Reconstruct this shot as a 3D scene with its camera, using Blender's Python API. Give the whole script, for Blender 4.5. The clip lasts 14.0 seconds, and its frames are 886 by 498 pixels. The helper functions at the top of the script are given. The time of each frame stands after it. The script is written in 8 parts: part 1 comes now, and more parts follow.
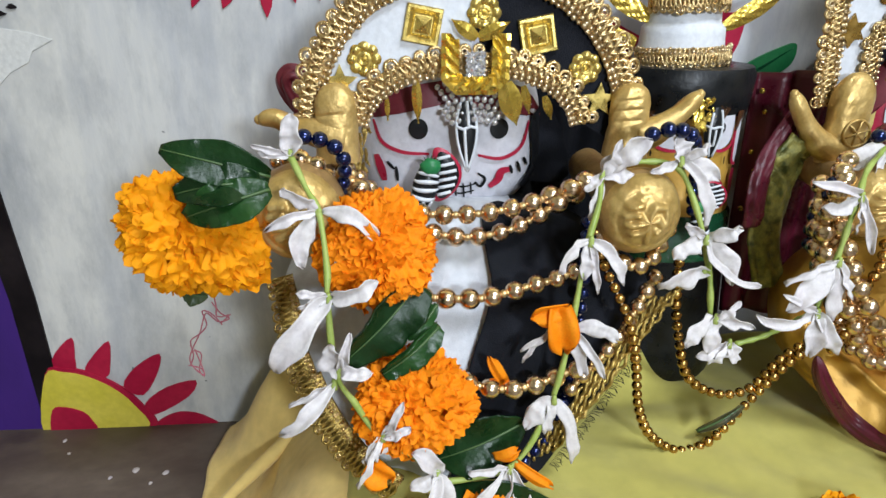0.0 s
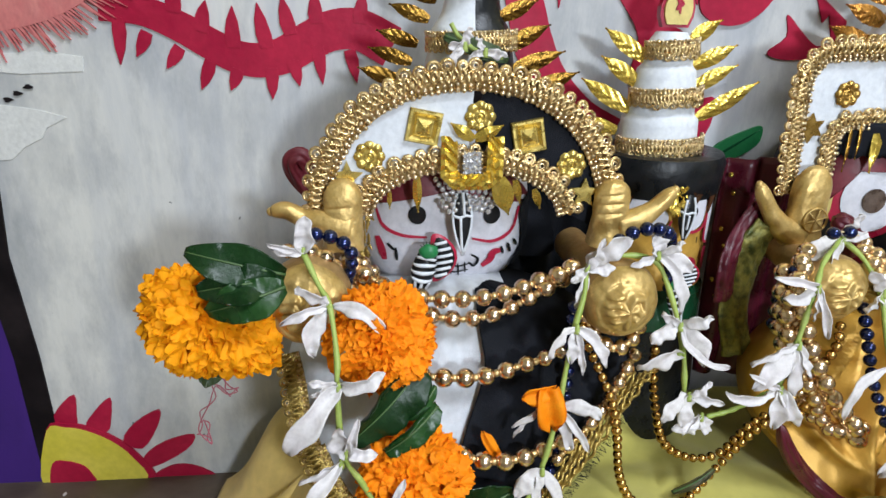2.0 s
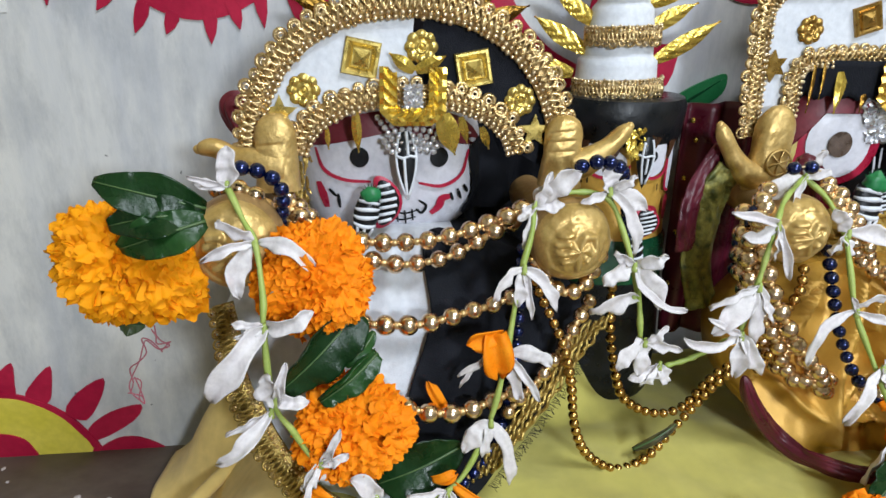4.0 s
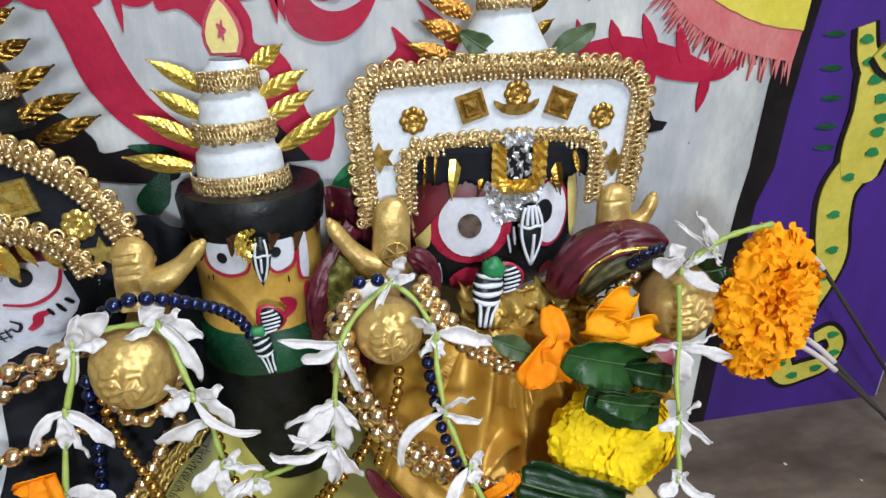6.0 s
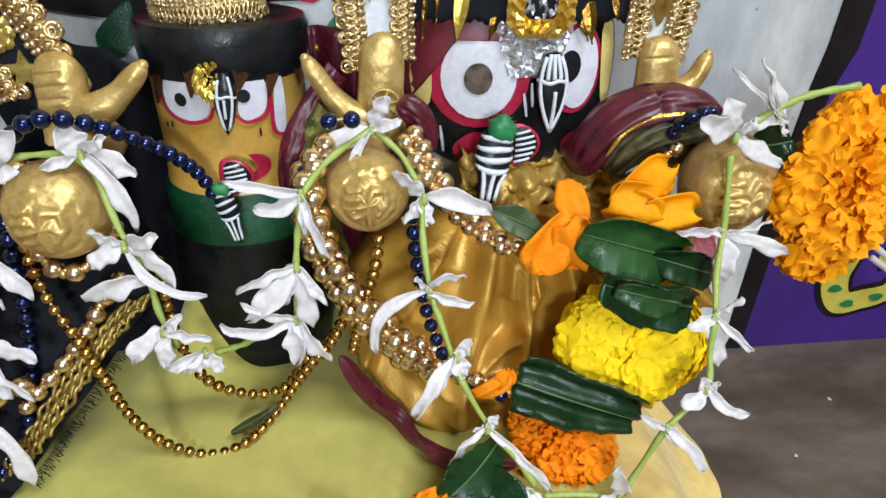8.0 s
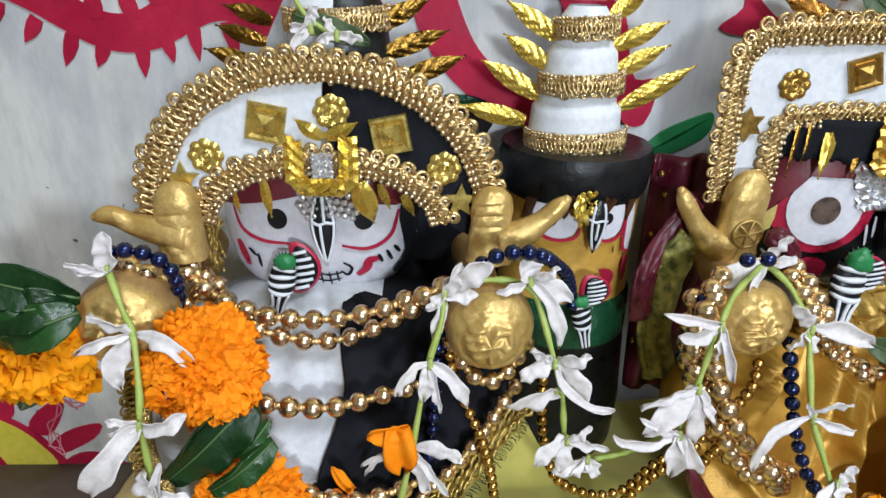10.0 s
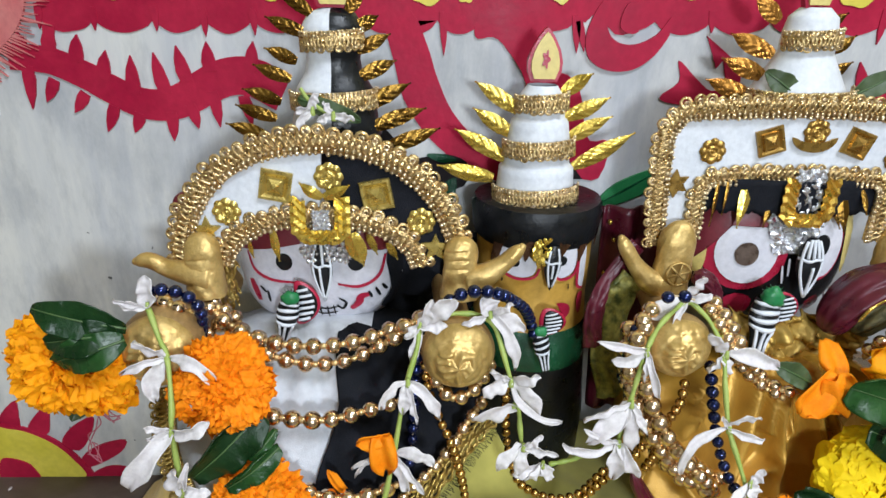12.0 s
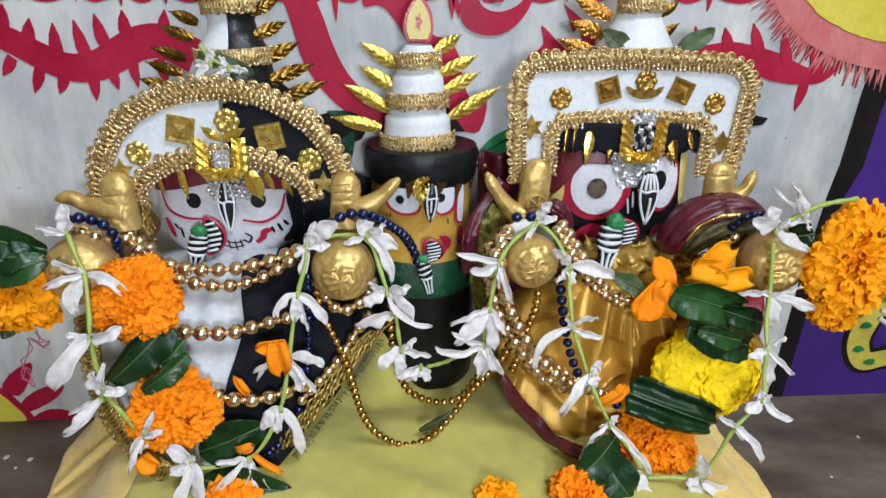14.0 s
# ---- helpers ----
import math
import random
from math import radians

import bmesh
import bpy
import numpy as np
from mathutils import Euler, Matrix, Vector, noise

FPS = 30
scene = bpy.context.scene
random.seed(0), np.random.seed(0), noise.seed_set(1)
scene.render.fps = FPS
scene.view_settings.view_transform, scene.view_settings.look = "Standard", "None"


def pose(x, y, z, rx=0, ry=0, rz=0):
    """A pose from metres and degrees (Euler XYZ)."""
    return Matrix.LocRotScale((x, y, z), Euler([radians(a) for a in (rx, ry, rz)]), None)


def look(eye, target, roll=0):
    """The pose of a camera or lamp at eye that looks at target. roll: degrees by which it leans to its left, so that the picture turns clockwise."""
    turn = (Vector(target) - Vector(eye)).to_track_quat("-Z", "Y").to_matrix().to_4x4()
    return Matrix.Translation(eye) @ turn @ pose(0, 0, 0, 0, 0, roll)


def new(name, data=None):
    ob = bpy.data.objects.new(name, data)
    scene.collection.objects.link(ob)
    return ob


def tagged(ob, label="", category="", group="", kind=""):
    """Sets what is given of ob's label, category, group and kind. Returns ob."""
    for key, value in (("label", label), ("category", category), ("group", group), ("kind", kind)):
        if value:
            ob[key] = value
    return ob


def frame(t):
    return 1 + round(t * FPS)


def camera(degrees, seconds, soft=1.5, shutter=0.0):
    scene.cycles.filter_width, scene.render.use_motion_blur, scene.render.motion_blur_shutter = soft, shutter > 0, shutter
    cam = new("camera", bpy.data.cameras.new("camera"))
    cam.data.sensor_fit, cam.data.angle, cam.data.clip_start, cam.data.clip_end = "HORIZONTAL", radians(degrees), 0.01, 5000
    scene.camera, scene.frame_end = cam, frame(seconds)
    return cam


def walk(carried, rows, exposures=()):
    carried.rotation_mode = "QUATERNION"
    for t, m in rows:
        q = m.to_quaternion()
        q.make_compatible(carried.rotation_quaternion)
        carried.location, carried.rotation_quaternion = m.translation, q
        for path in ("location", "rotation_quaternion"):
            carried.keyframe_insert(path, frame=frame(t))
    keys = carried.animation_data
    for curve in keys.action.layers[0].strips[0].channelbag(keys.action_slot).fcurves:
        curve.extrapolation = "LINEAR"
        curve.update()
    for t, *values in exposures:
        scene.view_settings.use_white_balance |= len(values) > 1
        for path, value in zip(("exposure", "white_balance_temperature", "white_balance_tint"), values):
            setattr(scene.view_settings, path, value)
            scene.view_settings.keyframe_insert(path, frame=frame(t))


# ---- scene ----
cam = camera(69.0, 14.0)
PATH = [
    (0, (-0.17015, 0.01326, 0.30559), (-0.03804, 1.86783, -0.43136), 0.438),
    (0.5, (-0.18556, 0.01537, 0.31252), (-0.00754, 1.83864, -0.48997), 1.440),
    (1, (-0.17811, 0.01066, 0.32223), (0.01382, 1.84598, -0.44897), 1.622),
    (1.5, (-0.18272, 0.00872, 0.33434), (0.01209, 1.85531, -0.40872), 1.746),
    (2, (-0.18259, 0.00296, 0.35042), (0.02094, 1.86520, -0.35001), 1.616),
    (2.2, (-0.18523, -0.00256, 0.36357), (0.01496, 1.87140, -0.30590), 1.569),
    (4.3, (-0.14022, 0.00926, 0.31371), (0.11081, 1.85500, -0.41445), 1.095),
    (4.5, (-0.12564, 0.00897, 0.31782), (0.13610, 1.84242, -0.43712), 0.203),
    (5, (-0.09778, 0.01146, 0.32122), (0.16368, 1.81438, -0.50410), 0.331),
    (5.5, (-0.03268, 0.01037, 0.35451), (0.28182, 1.81177, -0.45546), -0.651),
    (6, (0.04305, 0.01447, 0.39144), (0.40716, 1.80138, -0.42976), -0.232),
    (6.5, (0.07558, 0.00233, 0.43114), (0.41400, 1.84204, -0.27664), -1.110),
    (7, (0.08451, 0.00702, 0.42312), (0.40577, 1.84136, -0.30626), 0.208),
    (7.5, (0.08543, 0.02372, 0.37532), (0.40077, 1.80788, -0.47163), 1.420),
    (8, (0.07173, 0.04906, 0.32961), (0.31077, 1.76743, -0.66540), 1.440),
    (8.5, (0.02957, 0.05654, 0.31816), (0.20737, 1.77471, -0.68994), 1.120),
    (9, (-0.01334, 0.05530, 0.32558), (0.13177, 1.79495, -0.65040), 0.918),
    (9.2, (-0.03098, 0.05552, 0.34010), (0.11482, 1.81209, -0.60499), 1.354),
    (11.3, (-0.12224, 0.01579, 0.39063), (-0.15524, 1.87105, -0.35565), 1.480),
    (11.5, (-0.11307, 0.00644, 0.39996), (-0.13241, 1.86896, -0.32852), 1.408),
    (12, (-0.07293, -0.00504, 0.40130), (-0.01816, 1.83654, -0.37688), 1.386),
    (12.5, (-0.01647, -0.01956, 0.41947), (0.12751, 1.83710, -0.30996), 0.983),
    (13, (0.04214, -0.02997, 0.41636), (0.27519, 1.80500, -0.34428), 0.922),
    (13.5, (0.01438, -0.04547, 0.37873), (0.23188, 1.78606, -0.39470), 0.833),
    (14, (-0.02256, -0.08287, 0.38676), (0.13985, 1.75137, -0.39376), 1.361),
]
walk(cam, [(t, look(eye, target, roll)) for t, eye, target, roll in PATH], exposures=[(0, 0.15), (2.2, 0.12), (5, 0.06), (6.5, 0.08), (8, 0.12), (9.2, 0.08), (11.5, 0.08), (13, 0.04), (14, 0.0)])

# ---- light ----
world = bpy.data.worlds.new("room_air")
world.use_nodes = True
world.node_tree.nodes["Background"].inputs[0].default_value = (0.9, 0.95, 1.0, 1)
world.node_tree.nodes["Background"].inputs[1].default_value = 0.05
scene.world = world


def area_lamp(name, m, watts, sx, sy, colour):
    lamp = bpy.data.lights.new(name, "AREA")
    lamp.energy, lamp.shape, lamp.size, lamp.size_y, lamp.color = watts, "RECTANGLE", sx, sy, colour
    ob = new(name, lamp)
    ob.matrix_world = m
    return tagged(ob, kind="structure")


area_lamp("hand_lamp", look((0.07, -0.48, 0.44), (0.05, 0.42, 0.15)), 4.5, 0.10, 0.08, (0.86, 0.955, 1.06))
# Unseen fill lamp, added to soften the shadows and brighten the right side.
area_lamp("room_fill_light", look((0.75, -0.9, 2.0), (0.0, 0.3, 0.1)), 42.0, 1.2, 0.4, (0.88, 0.96, 1.08))


# ---- materials ----
def nodes_of(name):
    m = bpy.data.materials.new(name)
    m.use_nodes = True
    t = m.node_tree
    return m, t, t.nodes["Principled BSDF"], t.links.new


def mix_colour(t, fac, a, b):
    n = t.nodes.new("ShaderNodeMix")
    n.data_type = "RGBA"
    for socket, value in ((n.inputs[0], fac), (n.inputs[6], a), (n.inputs[7], b)):
        if isinstance(value, bpy.types.NodeSocket):
            t.links.new(value, socket)
        elif isinstance(value, (int, float)):
            socket.default_value = value
        else:
            socket.default_value = (*value, 1)
    return n.outputs[2]


def noise_of(t, scale, detail=4, stretch=None, rough=0.55):
    n = t.nodes.new("ShaderNodeTexNoise")
    n.inputs["Scale"].default_value, n.inputs["Detail"].default_value, n.inputs["Roughness"].default_value = scale, detail, rough
    c = t.nodes.new("ShaderNodeTexCoord")
    if stretch:
        mp = t.nodes.new("ShaderNodeMapping")
        mp.inputs["Scale"].default_value = stretch
        t.links.new(c.outputs["Object"], mp.inputs["Vector"])
        t.links.new(mp.outputs["Vector"], n.inputs["Vector"])
    else:
        t.links.new(c.outputs["Object"], n.inputs["Vector"])
    return n.outputs["Fac"]


def ramp(t, fac, low, high):
    n = t.nodes.new("ShaderNodeMapRange")
    n.inputs["From Min"].default_value, n.inputs["From Max"].default_value = low, high
    t.links.new(fac, n.inputs["Value"])
    return n.outputs["Result"]


def mat(name, c1, c2, scale=60, rough=0.6, metal=0.0, bump=0.15, bscale=500, coat=0.0, sheen=0.0, stretch=None, rand=0.0, spec=0.5, rvar=0.12, thin=0.0):
    """Two colours mixed by a coarse and a fine noise, with fine relief and uneven gloss."""
    m, t, b, link = nodes_of(name)
    coarse = ramp(t, noise_of(t, scale, 5, stretch), 0.32, 0.68)
    col = mix_colour(t, coarse, c1, c2)
    fine = ramp(t, noise_of(t, scale * 7, 3, stretch), 0.3, 0.75)
    col = mix_colour(t, fine, col, mix_colour(t, 0.35, col, tuple(v * 0.55 for v in c1)))
    if rand:
        info = t.nodes.new("ShaderNodeObjectInfo")
        hsv = t.nodes.new("ShaderNodeHueSaturation")
        hsv.inputs["Fac"].default_value = 1
        mr = t.nodes.new("ShaderNodeMapRange")
        mr.inputs["To Min"].default_value, mr.inputs["To Max"].default_value = 1 - rand, 1 + rand
        link(info.outputs["Random"], mr.inputs["Value"])
        link(mr.outputs["Result"], hsv.inputs["Value"])
        link(col, hsv.inputs["Color"])
        col = hsv.outputs["Color"]
    link(col, b.inputs["Base Color"])
    b.inputs["Metallic"].default_value = metal
    b.inputs["Specular IOR Level"].default_value = spec
    b.inputs["Coat Weight"].default_value = coat
    b.inputs["Coat Roughness"].default_value = 0.12
    b.inputs["Sheen Weight"].default_value = sheen
    mr = t.nodes.new("ShaderNodeMapRange")
    mr.inputs["To Min"].default_value, mr.inputs["To Max"].default_value = max(0.03, rough - rvar), min(1, rough + rvar)
    link(coarse, mr.inputs["Value"])
    link(mr.outputs["Result"], b.inputs["Roughness"])
    if bump:
        bp = t.nodes.new("ShaderNodeBump")
        bp.inputs["Strength"].default_value, bp.inputs["Distance"].default_value = bump, 0.001
        link(noise_of(t, bscale, 4), bp.inputs["Height"])
        link(bp.outputs["Normal"], b.inputs["Normal"])
    if thin:
        tr = t.nodes.new("ShaderNodeBsdfTranslucent")
        link(col, tr.inputs["Color"])
        mx = t.nodes.new("ShaderNodeMixShader")
        mx.inputs[0].default_value = thin
        link(b.outputs[0], mx.inputs[1])
        link(tr.outputs[0], mx.inputs[2])
        link(mx.outputs[0], t.nodes["Material Output"].inputs["Surface"])
    return m


def wall_paint(name, base, dark, light):
    """Whitewashed board: long upright brush marks, blotches and small dark specks."""
    m, t, b, link = nodes_of(name)
    streak = ramp(t, noise_of(t, 15, 6, (1.0, 1.0, 0.14), 0.66), 0.40, 0.60)
    blotch = ramp(t, noise_of(t, 8, 7, (1.0, 1.0, 0.5), 0.7), 0.43, 0.64)
    speck = ramp(t, noise_of(t, 85, 2), 0.735, 0.76)
    col = mix_colour(t, streak, base, light)
    half = t.nodes.new("ShaderNodeMath")
    half.operation, half.inputs[1].default_value = "MULTIPLY", 0.75
    link(blotch, half.inputs[0])
    col = mix_colour(t, half.outputs[0], col, dark)
    mottle = ramp(t, noise_of(t, 38, 6, (1.0, 1.0, 0.35), 0.7), 0.5, 0.72)
    third = t.nodes.new("ShaderNodeMath")
    third.operation, third.inputs[1].default_value = "MULTIPLY", 0.4
    link(mottle, third.inputs[0])
    col = mix_colour(t, third.outputs[0], col, tuple(v * 0.8 for v in dark))
    col = mix_colour(t, speck, col, tuple(v * 0.25 for v in dark))
    link(col, b.inputs["Base Color"])
    b.inputs["Roughness"].default_value = 0.55
    bp = t.nodes.new("ShaderNodeBump")
    bp.inputs["Strength"].default_value, bp.inputs["Distance"].default_value = 0.3, 0.001
    link(noise_of(t, 120, 5, (1.0, 1.0, 0.3)), bp.inputs["Height"])
    link(bp.outputs["Normal"], b.inputs["Normal"])
    return m


MAT_BOARD = wall_paint("whitewashed_board", (0.49, 0.50, 0.52), (0.27, 0.285, 0.31), (0.66, 0.65, 0.615))
MAT_RED = mat("red_paint", (0.34, 0.006, 0.036), (0.45, 0.014, 0.05), 30, 0.55, bump=0.25, bscale=200, spec=0.22)
MAT_PINK = mat("thin_red_paint", (0.55, 0.12, 0.13), (0.62, 0.22, 0.2), 60, 0.55, bump=0.25, bscale=200, stretch=(1, 1, 0.5))
MAT_YELLOW_PAINT = mat("yellow_paint", (0.62, 0.53, 0.05), (0.72, 0.6, 0.09), 25, 0.5, bump=0.2, bscale=200)
MAT_SNAKE = mat("snake_yellow_paint", (0.55, 0.46, 0.06), (0.62, 0.52, 0.09), 25, 0.5, bump=0.2, bscale=200)
MAT_BLACK_PAINT = mat("black_paint", (0.008, 0.006, 0.007), (0.018, 0.013, 0.014), 30, 0.65, spec=0.12, bump=0.2, bscale=300)
MAT_PURPLE = mat("purple_paint", (0.075, 0.024, 0.25), (0.035, 0.015, 0.115), 9, 0.55, bump=0.25, bscale=150, stretch=(1, 1, 0.3), spec=0.25)
MAT_GREEN_PAINT = mat("green_paint", (0.012, 0.16, 0.05), (0.02, 0.23, 0.07), 60, 0.45)
MAT_DARKGREEN = mat("dark_green_paint", (0.004, 0.045, 0.018), (0.008, 0.09, 0.036), 60, 0.22, bump=0.7, bscale=900)
MAT_WALL = mat("lime_yellow_plaster", (0.70, 0.64, 0.28), (0.76, 0.71, 0.36), 8, 0.6, bump=0.3, bscale=90, stretch=(0.3, 1, 1))
MAT_GAP = mat("dusty_joint", (0.2, 0.15, 0.1), (0.42, 0.38, 0.32), 120, 0.9)
MAT_FLOOR = mat("worn_brown_stone", (0.066, 0.045, 0.034), (0.165, 0.125, 0.098), 17, 0.6, bump=0.3, bscale=110, stretch=(0.6, 1, 1), rvar=0.2)
MAT_PLASTER = mat("room_plaster", (0.5, 0.47, 0.36), (0.58, 0.55, 0.42), 5, 0.8)
MAT_CLOTH = mat("yellow_cotton", (0.45, 0.40, 0.085), (0.56, 0.50, 0.125), 11, 0.85, bump=0.35, bscale=1400, sheen=0.2)
# The orange ends are also brightened in colour: their steep fall gets less light.
MAT_CLOTH_EDGE = mat("orange_yellow_cotton", (0.74, 0.52, 0.16), (0.82, 0.61, 0.22), 18, 0.85, bump=0.35, bscale=1400, sheen=0.2)
MAT_WHITE = mat("white_paint", (0.65, 0.68, 0.73), (0.72, 0.745, 0.79), 40, 0.5, bump=0.15, bscale=300)
MAT_FACEWHITE = mat("bluish_white_paint", (0.62, 0.62, 0.68), (0.7, 0.69, 0.74), 40, 0.35, bump=0.12, bscale=250)
MAT_BLACK_CLOTH = mat("black_cloth", (0.006, 0.007, 0.010), (0.014, 0.015, 0.02), 60, 0.85, bump=0.4, bscale=1200, spec=0.15)
MAT_WHITE_CLOTH = mat("white_cloth", (0.55, 0.575, 0.615), (0.64, 0.66, 0.69), 30, 0.8, bump=0.3, bscale=1200, sheen=0.1)
MAT_BLACK_GLOSS = mat("glossy_black_paint", (0.006, 0.007, 0.008), (0.012, 0.013, 0.015), 80, 0.34, bump=0.35, bscale=260, spec=0.28)
MAT_GOLD_CLAY = mat("gold_painted_clay", (0.50, 0.32, 0.095), (0.68, 0.48, 0.18), 90, 0.40, metal=0.5, bump=0.8, bscale=170)
MAT_CLAY_BARE = mat("rubbed_gold_clay", (0.33, 0.195, 0.075), (0.48, 0.31, 0.125), 90, 0.46, metal=0.35, bump=0.6, bscale=200)
MAT_LACE = mat("gold_thread", (0.60, 0.41, 0.17), (0.78, 0.59, 0.31), 300, 0.3, metal=0.9, bump=0.2, bscale=1500)
MAT_LACE_PALE = mat("pale_gold_thread", (0.68, 0.51, 0.29), (0.82, 0.68, 0.46), 300, 0.28, metal=0.9, bump=0.2, bscale=1500)
MAT_LACE_OLD = mat("dark_gold_brocade", (0.34, 0.23, 0.06), (0.62, 0.45, 0.14), 260, 0.35, metal=0.85, bump=0.5, bscale=900)
MAT_FOIL = mat("gold_foil", (0.70, 0.49, 0.08), (0.82, 0.60, 0.13), 120, 0.26, metal=0.8, bump=0.3, bscale=300)
MAT_SEQUIN = mat("pressed_gold_sequin", (0.62, 0.46, 0.12), (0.74, 0.56, 0.17), 200, 0.3, metal=0.8, bump=0.12, bscale=500)
MAT_SEQUIN_DARK = mat("pressed_bronze_sequin", (0.40, 0.23, 0.05), (0.5, 0.31, 0.08), 200, 0.3, metal=0.8, bump=0.12, bscale=500)
MAT_FOIL_AMBER = mat("amber_gold_foil", (0.74, 0.46, 0.08), (0.82, 0.54, 0.11), 120, 0.26, metal=0.8, bump=0.1, bscale=300)
MAT_RHINESTONE = mat("silver_rhinestone", (0.7, 0.7, 0.72), (0.85, 0.85, 0.87), 400, 0.15, metal=0.7, bump=0.0, coat=0.5)
MAT_FOIL_DARK = mat("bronze_foil", (0.17, 0.085, 0.016), (0.34, 0.19, 0.035), 90, 0.24, metal=0.95, bump=0.6, bscale=350)
MAT_FOIL_ORANGE = mat("orange_foil", (0.34, 0.14, 0.022), (0.50, 0.24, 0.045), 90, 0.28, metal=0.8, bump=0.5, bscale=350)
MAT_SILVER = mat("silver_tinsel", (0.62, 0.63, 0.66), (0.85, 0.85, 0.88), 400, 0.3, metal=0.85, bump=0.3, bscale=700)
MAT_BEAD = mat("rose_gold_bead", (0.80, 0.58, 0.37), (0.87, 0.67, 0.46), 100, 0.22, metal=1.0, bump=0.0, rand=0.12, rvar=0.05)
MAT_BEAD_SMALL = mat("antique_gold_bead", (0.48, 0.27, 0.07), (0.58, 0.35, 0.11), 100, 0.24, metal=1.0, bump=0.0, rand=0.15, rvar=0.05)
MAT_BEAD_BLUE = mat("royal_blue_bead", (0.002, 0.008, 0.055), (0.003, 0.014, 0.095), 100, 0.2, metal=0.7, bump=0.0, coat=0.6, rand=0.15, rvar=0.04)
MAT_THREAD = mat("pale_thread", (0.6, 0.45, 0.25), (0.7, 0.55, 0.35), 100, 0.7, bump=0)
MAT_THREAD_PINK = mat("pink_thread", (0.42, 0.09, 0.14), (0.55, 0.2, 0.24), 100, 0.7, bump=0)
MAT_SATIN = mat("gold_satin", (0.50, 0.26, 0.033), (0.68, 0.39, 0.07), 20, 0.36, metal=0.36, bump=0.25, bscale=900, stretch=(1, 1, 0.4), rvar=0.15)
MAT_MAROON = mat("maroon_satin", (0.065, 0.005, 0.014), (0.115, 0.011, 0.024), 60, 0.36, bump=0.2, bscale=900, spec=0.45)
MAT_SATIN_DULL = mat("crumpled_gold_cloth", (0.42, 0.26, 0.05), (0.58, 0.39, 0.10), 90, 0.38, metal=0.5, bump=0.5, bscale=500)
MAT_LINING = mat("dark_brocade", (0.035, 0.035, 0.015), (0.12, 0.10, 0.035), 160, 0.5, metal=0.3, bump=0.5, bscale=700)
MAT_BROCADE = mat("green_gold_brocade", (0.05, 0.06, 0.012), (0.30, 0.26, 0.055), 190, 0.42, metal=0.4, bump=0.6, bscale=700)
MAT_HAIR = mat("brown_hair_paint", (0.03, 0.014, 0.008), (0.085, 0.035, 0.015), 90, 0.25, bump=0.3, bscale=300)
MAT_MAROON_FLAT = mat("maroon_paint", (0.13, 0.01, 0.02), (0.18, 0.018, 0.03), 60, 0.5)
MAT_PETAL_W = mat("white_petal", (0.70, 0.645, 0.655), (0.80, 0.77, 0.755), 70, 0.5, bump=0.10, bscale=400, rand=0.06, spec=0.3, thin=0.14)
MAT_STEM = mat("fresh_green_stem", (0.28, 0.38, 0.07), (0.4, 0.48, 0.13), 80, 0.5, bump=0.2)
MAT_MARI_O = mat("orange_marigold_petal", (0.98, 0.25, 0.004), (1.0, 0.34, 0.012), 140, 0.6, bump=0.25, bscale=900, rand=0.10, spec=0.15, thin=0.12)
MAT_MARI_A = mat("amber_marigold_petal", (1.0, 0.34, 0.003), (1.0, 0.45, 0.010), 140, 0.6, bump=0.25, bscale=900, rand=0.08, spec=0.15, thin=0.12)
MAT_MARI_Y = mat("yellow_marigold_petal", (1.0, 0.67, 0.006), (1.0, 0.75, 0.02), 140, 0.6, bump=0.2, bscale=900, rand=0.06, spec=0.15, thin=0.10)
MAT_LEAF = mat("dark_green_leaf", (0.004, 0.019, 0.005), (0.010, 0.042, 0.010), 60, 0.30, spec=0.28, bump=0.35, bscale=350, rand=0.15)
MAT_LEAF_MID = mat("mid_green_leaf", (0.009, 0.040, 0.009), (0.022, 0.080, 0.016), 60, 0.32, spec=0.32, bump=0.35, bscale=350, rand=0.15)
MAT_LEAF_RIB = mat("leaf_vein", (0.05, 0.10, 0.03), (0.08, 0.14, 0.045), 80, 0.45)
MAT_LEAF_PALE = mat("dull_green_leaf", (0.040, 0.070, 0.024), (0.070, 0.105, 0.042), 60, 0.5, bump=0.3, bscale=350)
MAT_RED_GLOSS = mat("glossy_red_paint", (0.36, 0.012, 0.04), (0.46, 0.02, 0.06), 60, 0.32)
MAT_YELLOW_FACE = mat("ochre_yellow_paint", (0.52, 0.29, 0.05), (0.6, 0.36, 0.075), 50, 0.4)
MAT_CREAM = mat("cream_paint", (0.66, 0.52, 0.16), (0.74, 0.6, 0.22), 60, 0.45)
MAT_BROWN_EYE = mat("brown_pupil_paint", (0.06, 0.04, 0.03), (0.13, 0.09, 0.07), 200, 0.3)
MAT_STICK = mat("dark_incense_paste", (0.02, 0.016, 0.014), (0.04, 0.03, 0.026), 120, 0.9)
MAT_ASH = mat("pale_ash", (0.5, 0.44, 0.44), (0.6, 0.54, 0.53), 200, 0.9)
MAT_CHIP = mat("bare_plaster_patch", (0.66, 0.66, 0.64), (0.72, 0.72, 0.7), 60, 0.8)


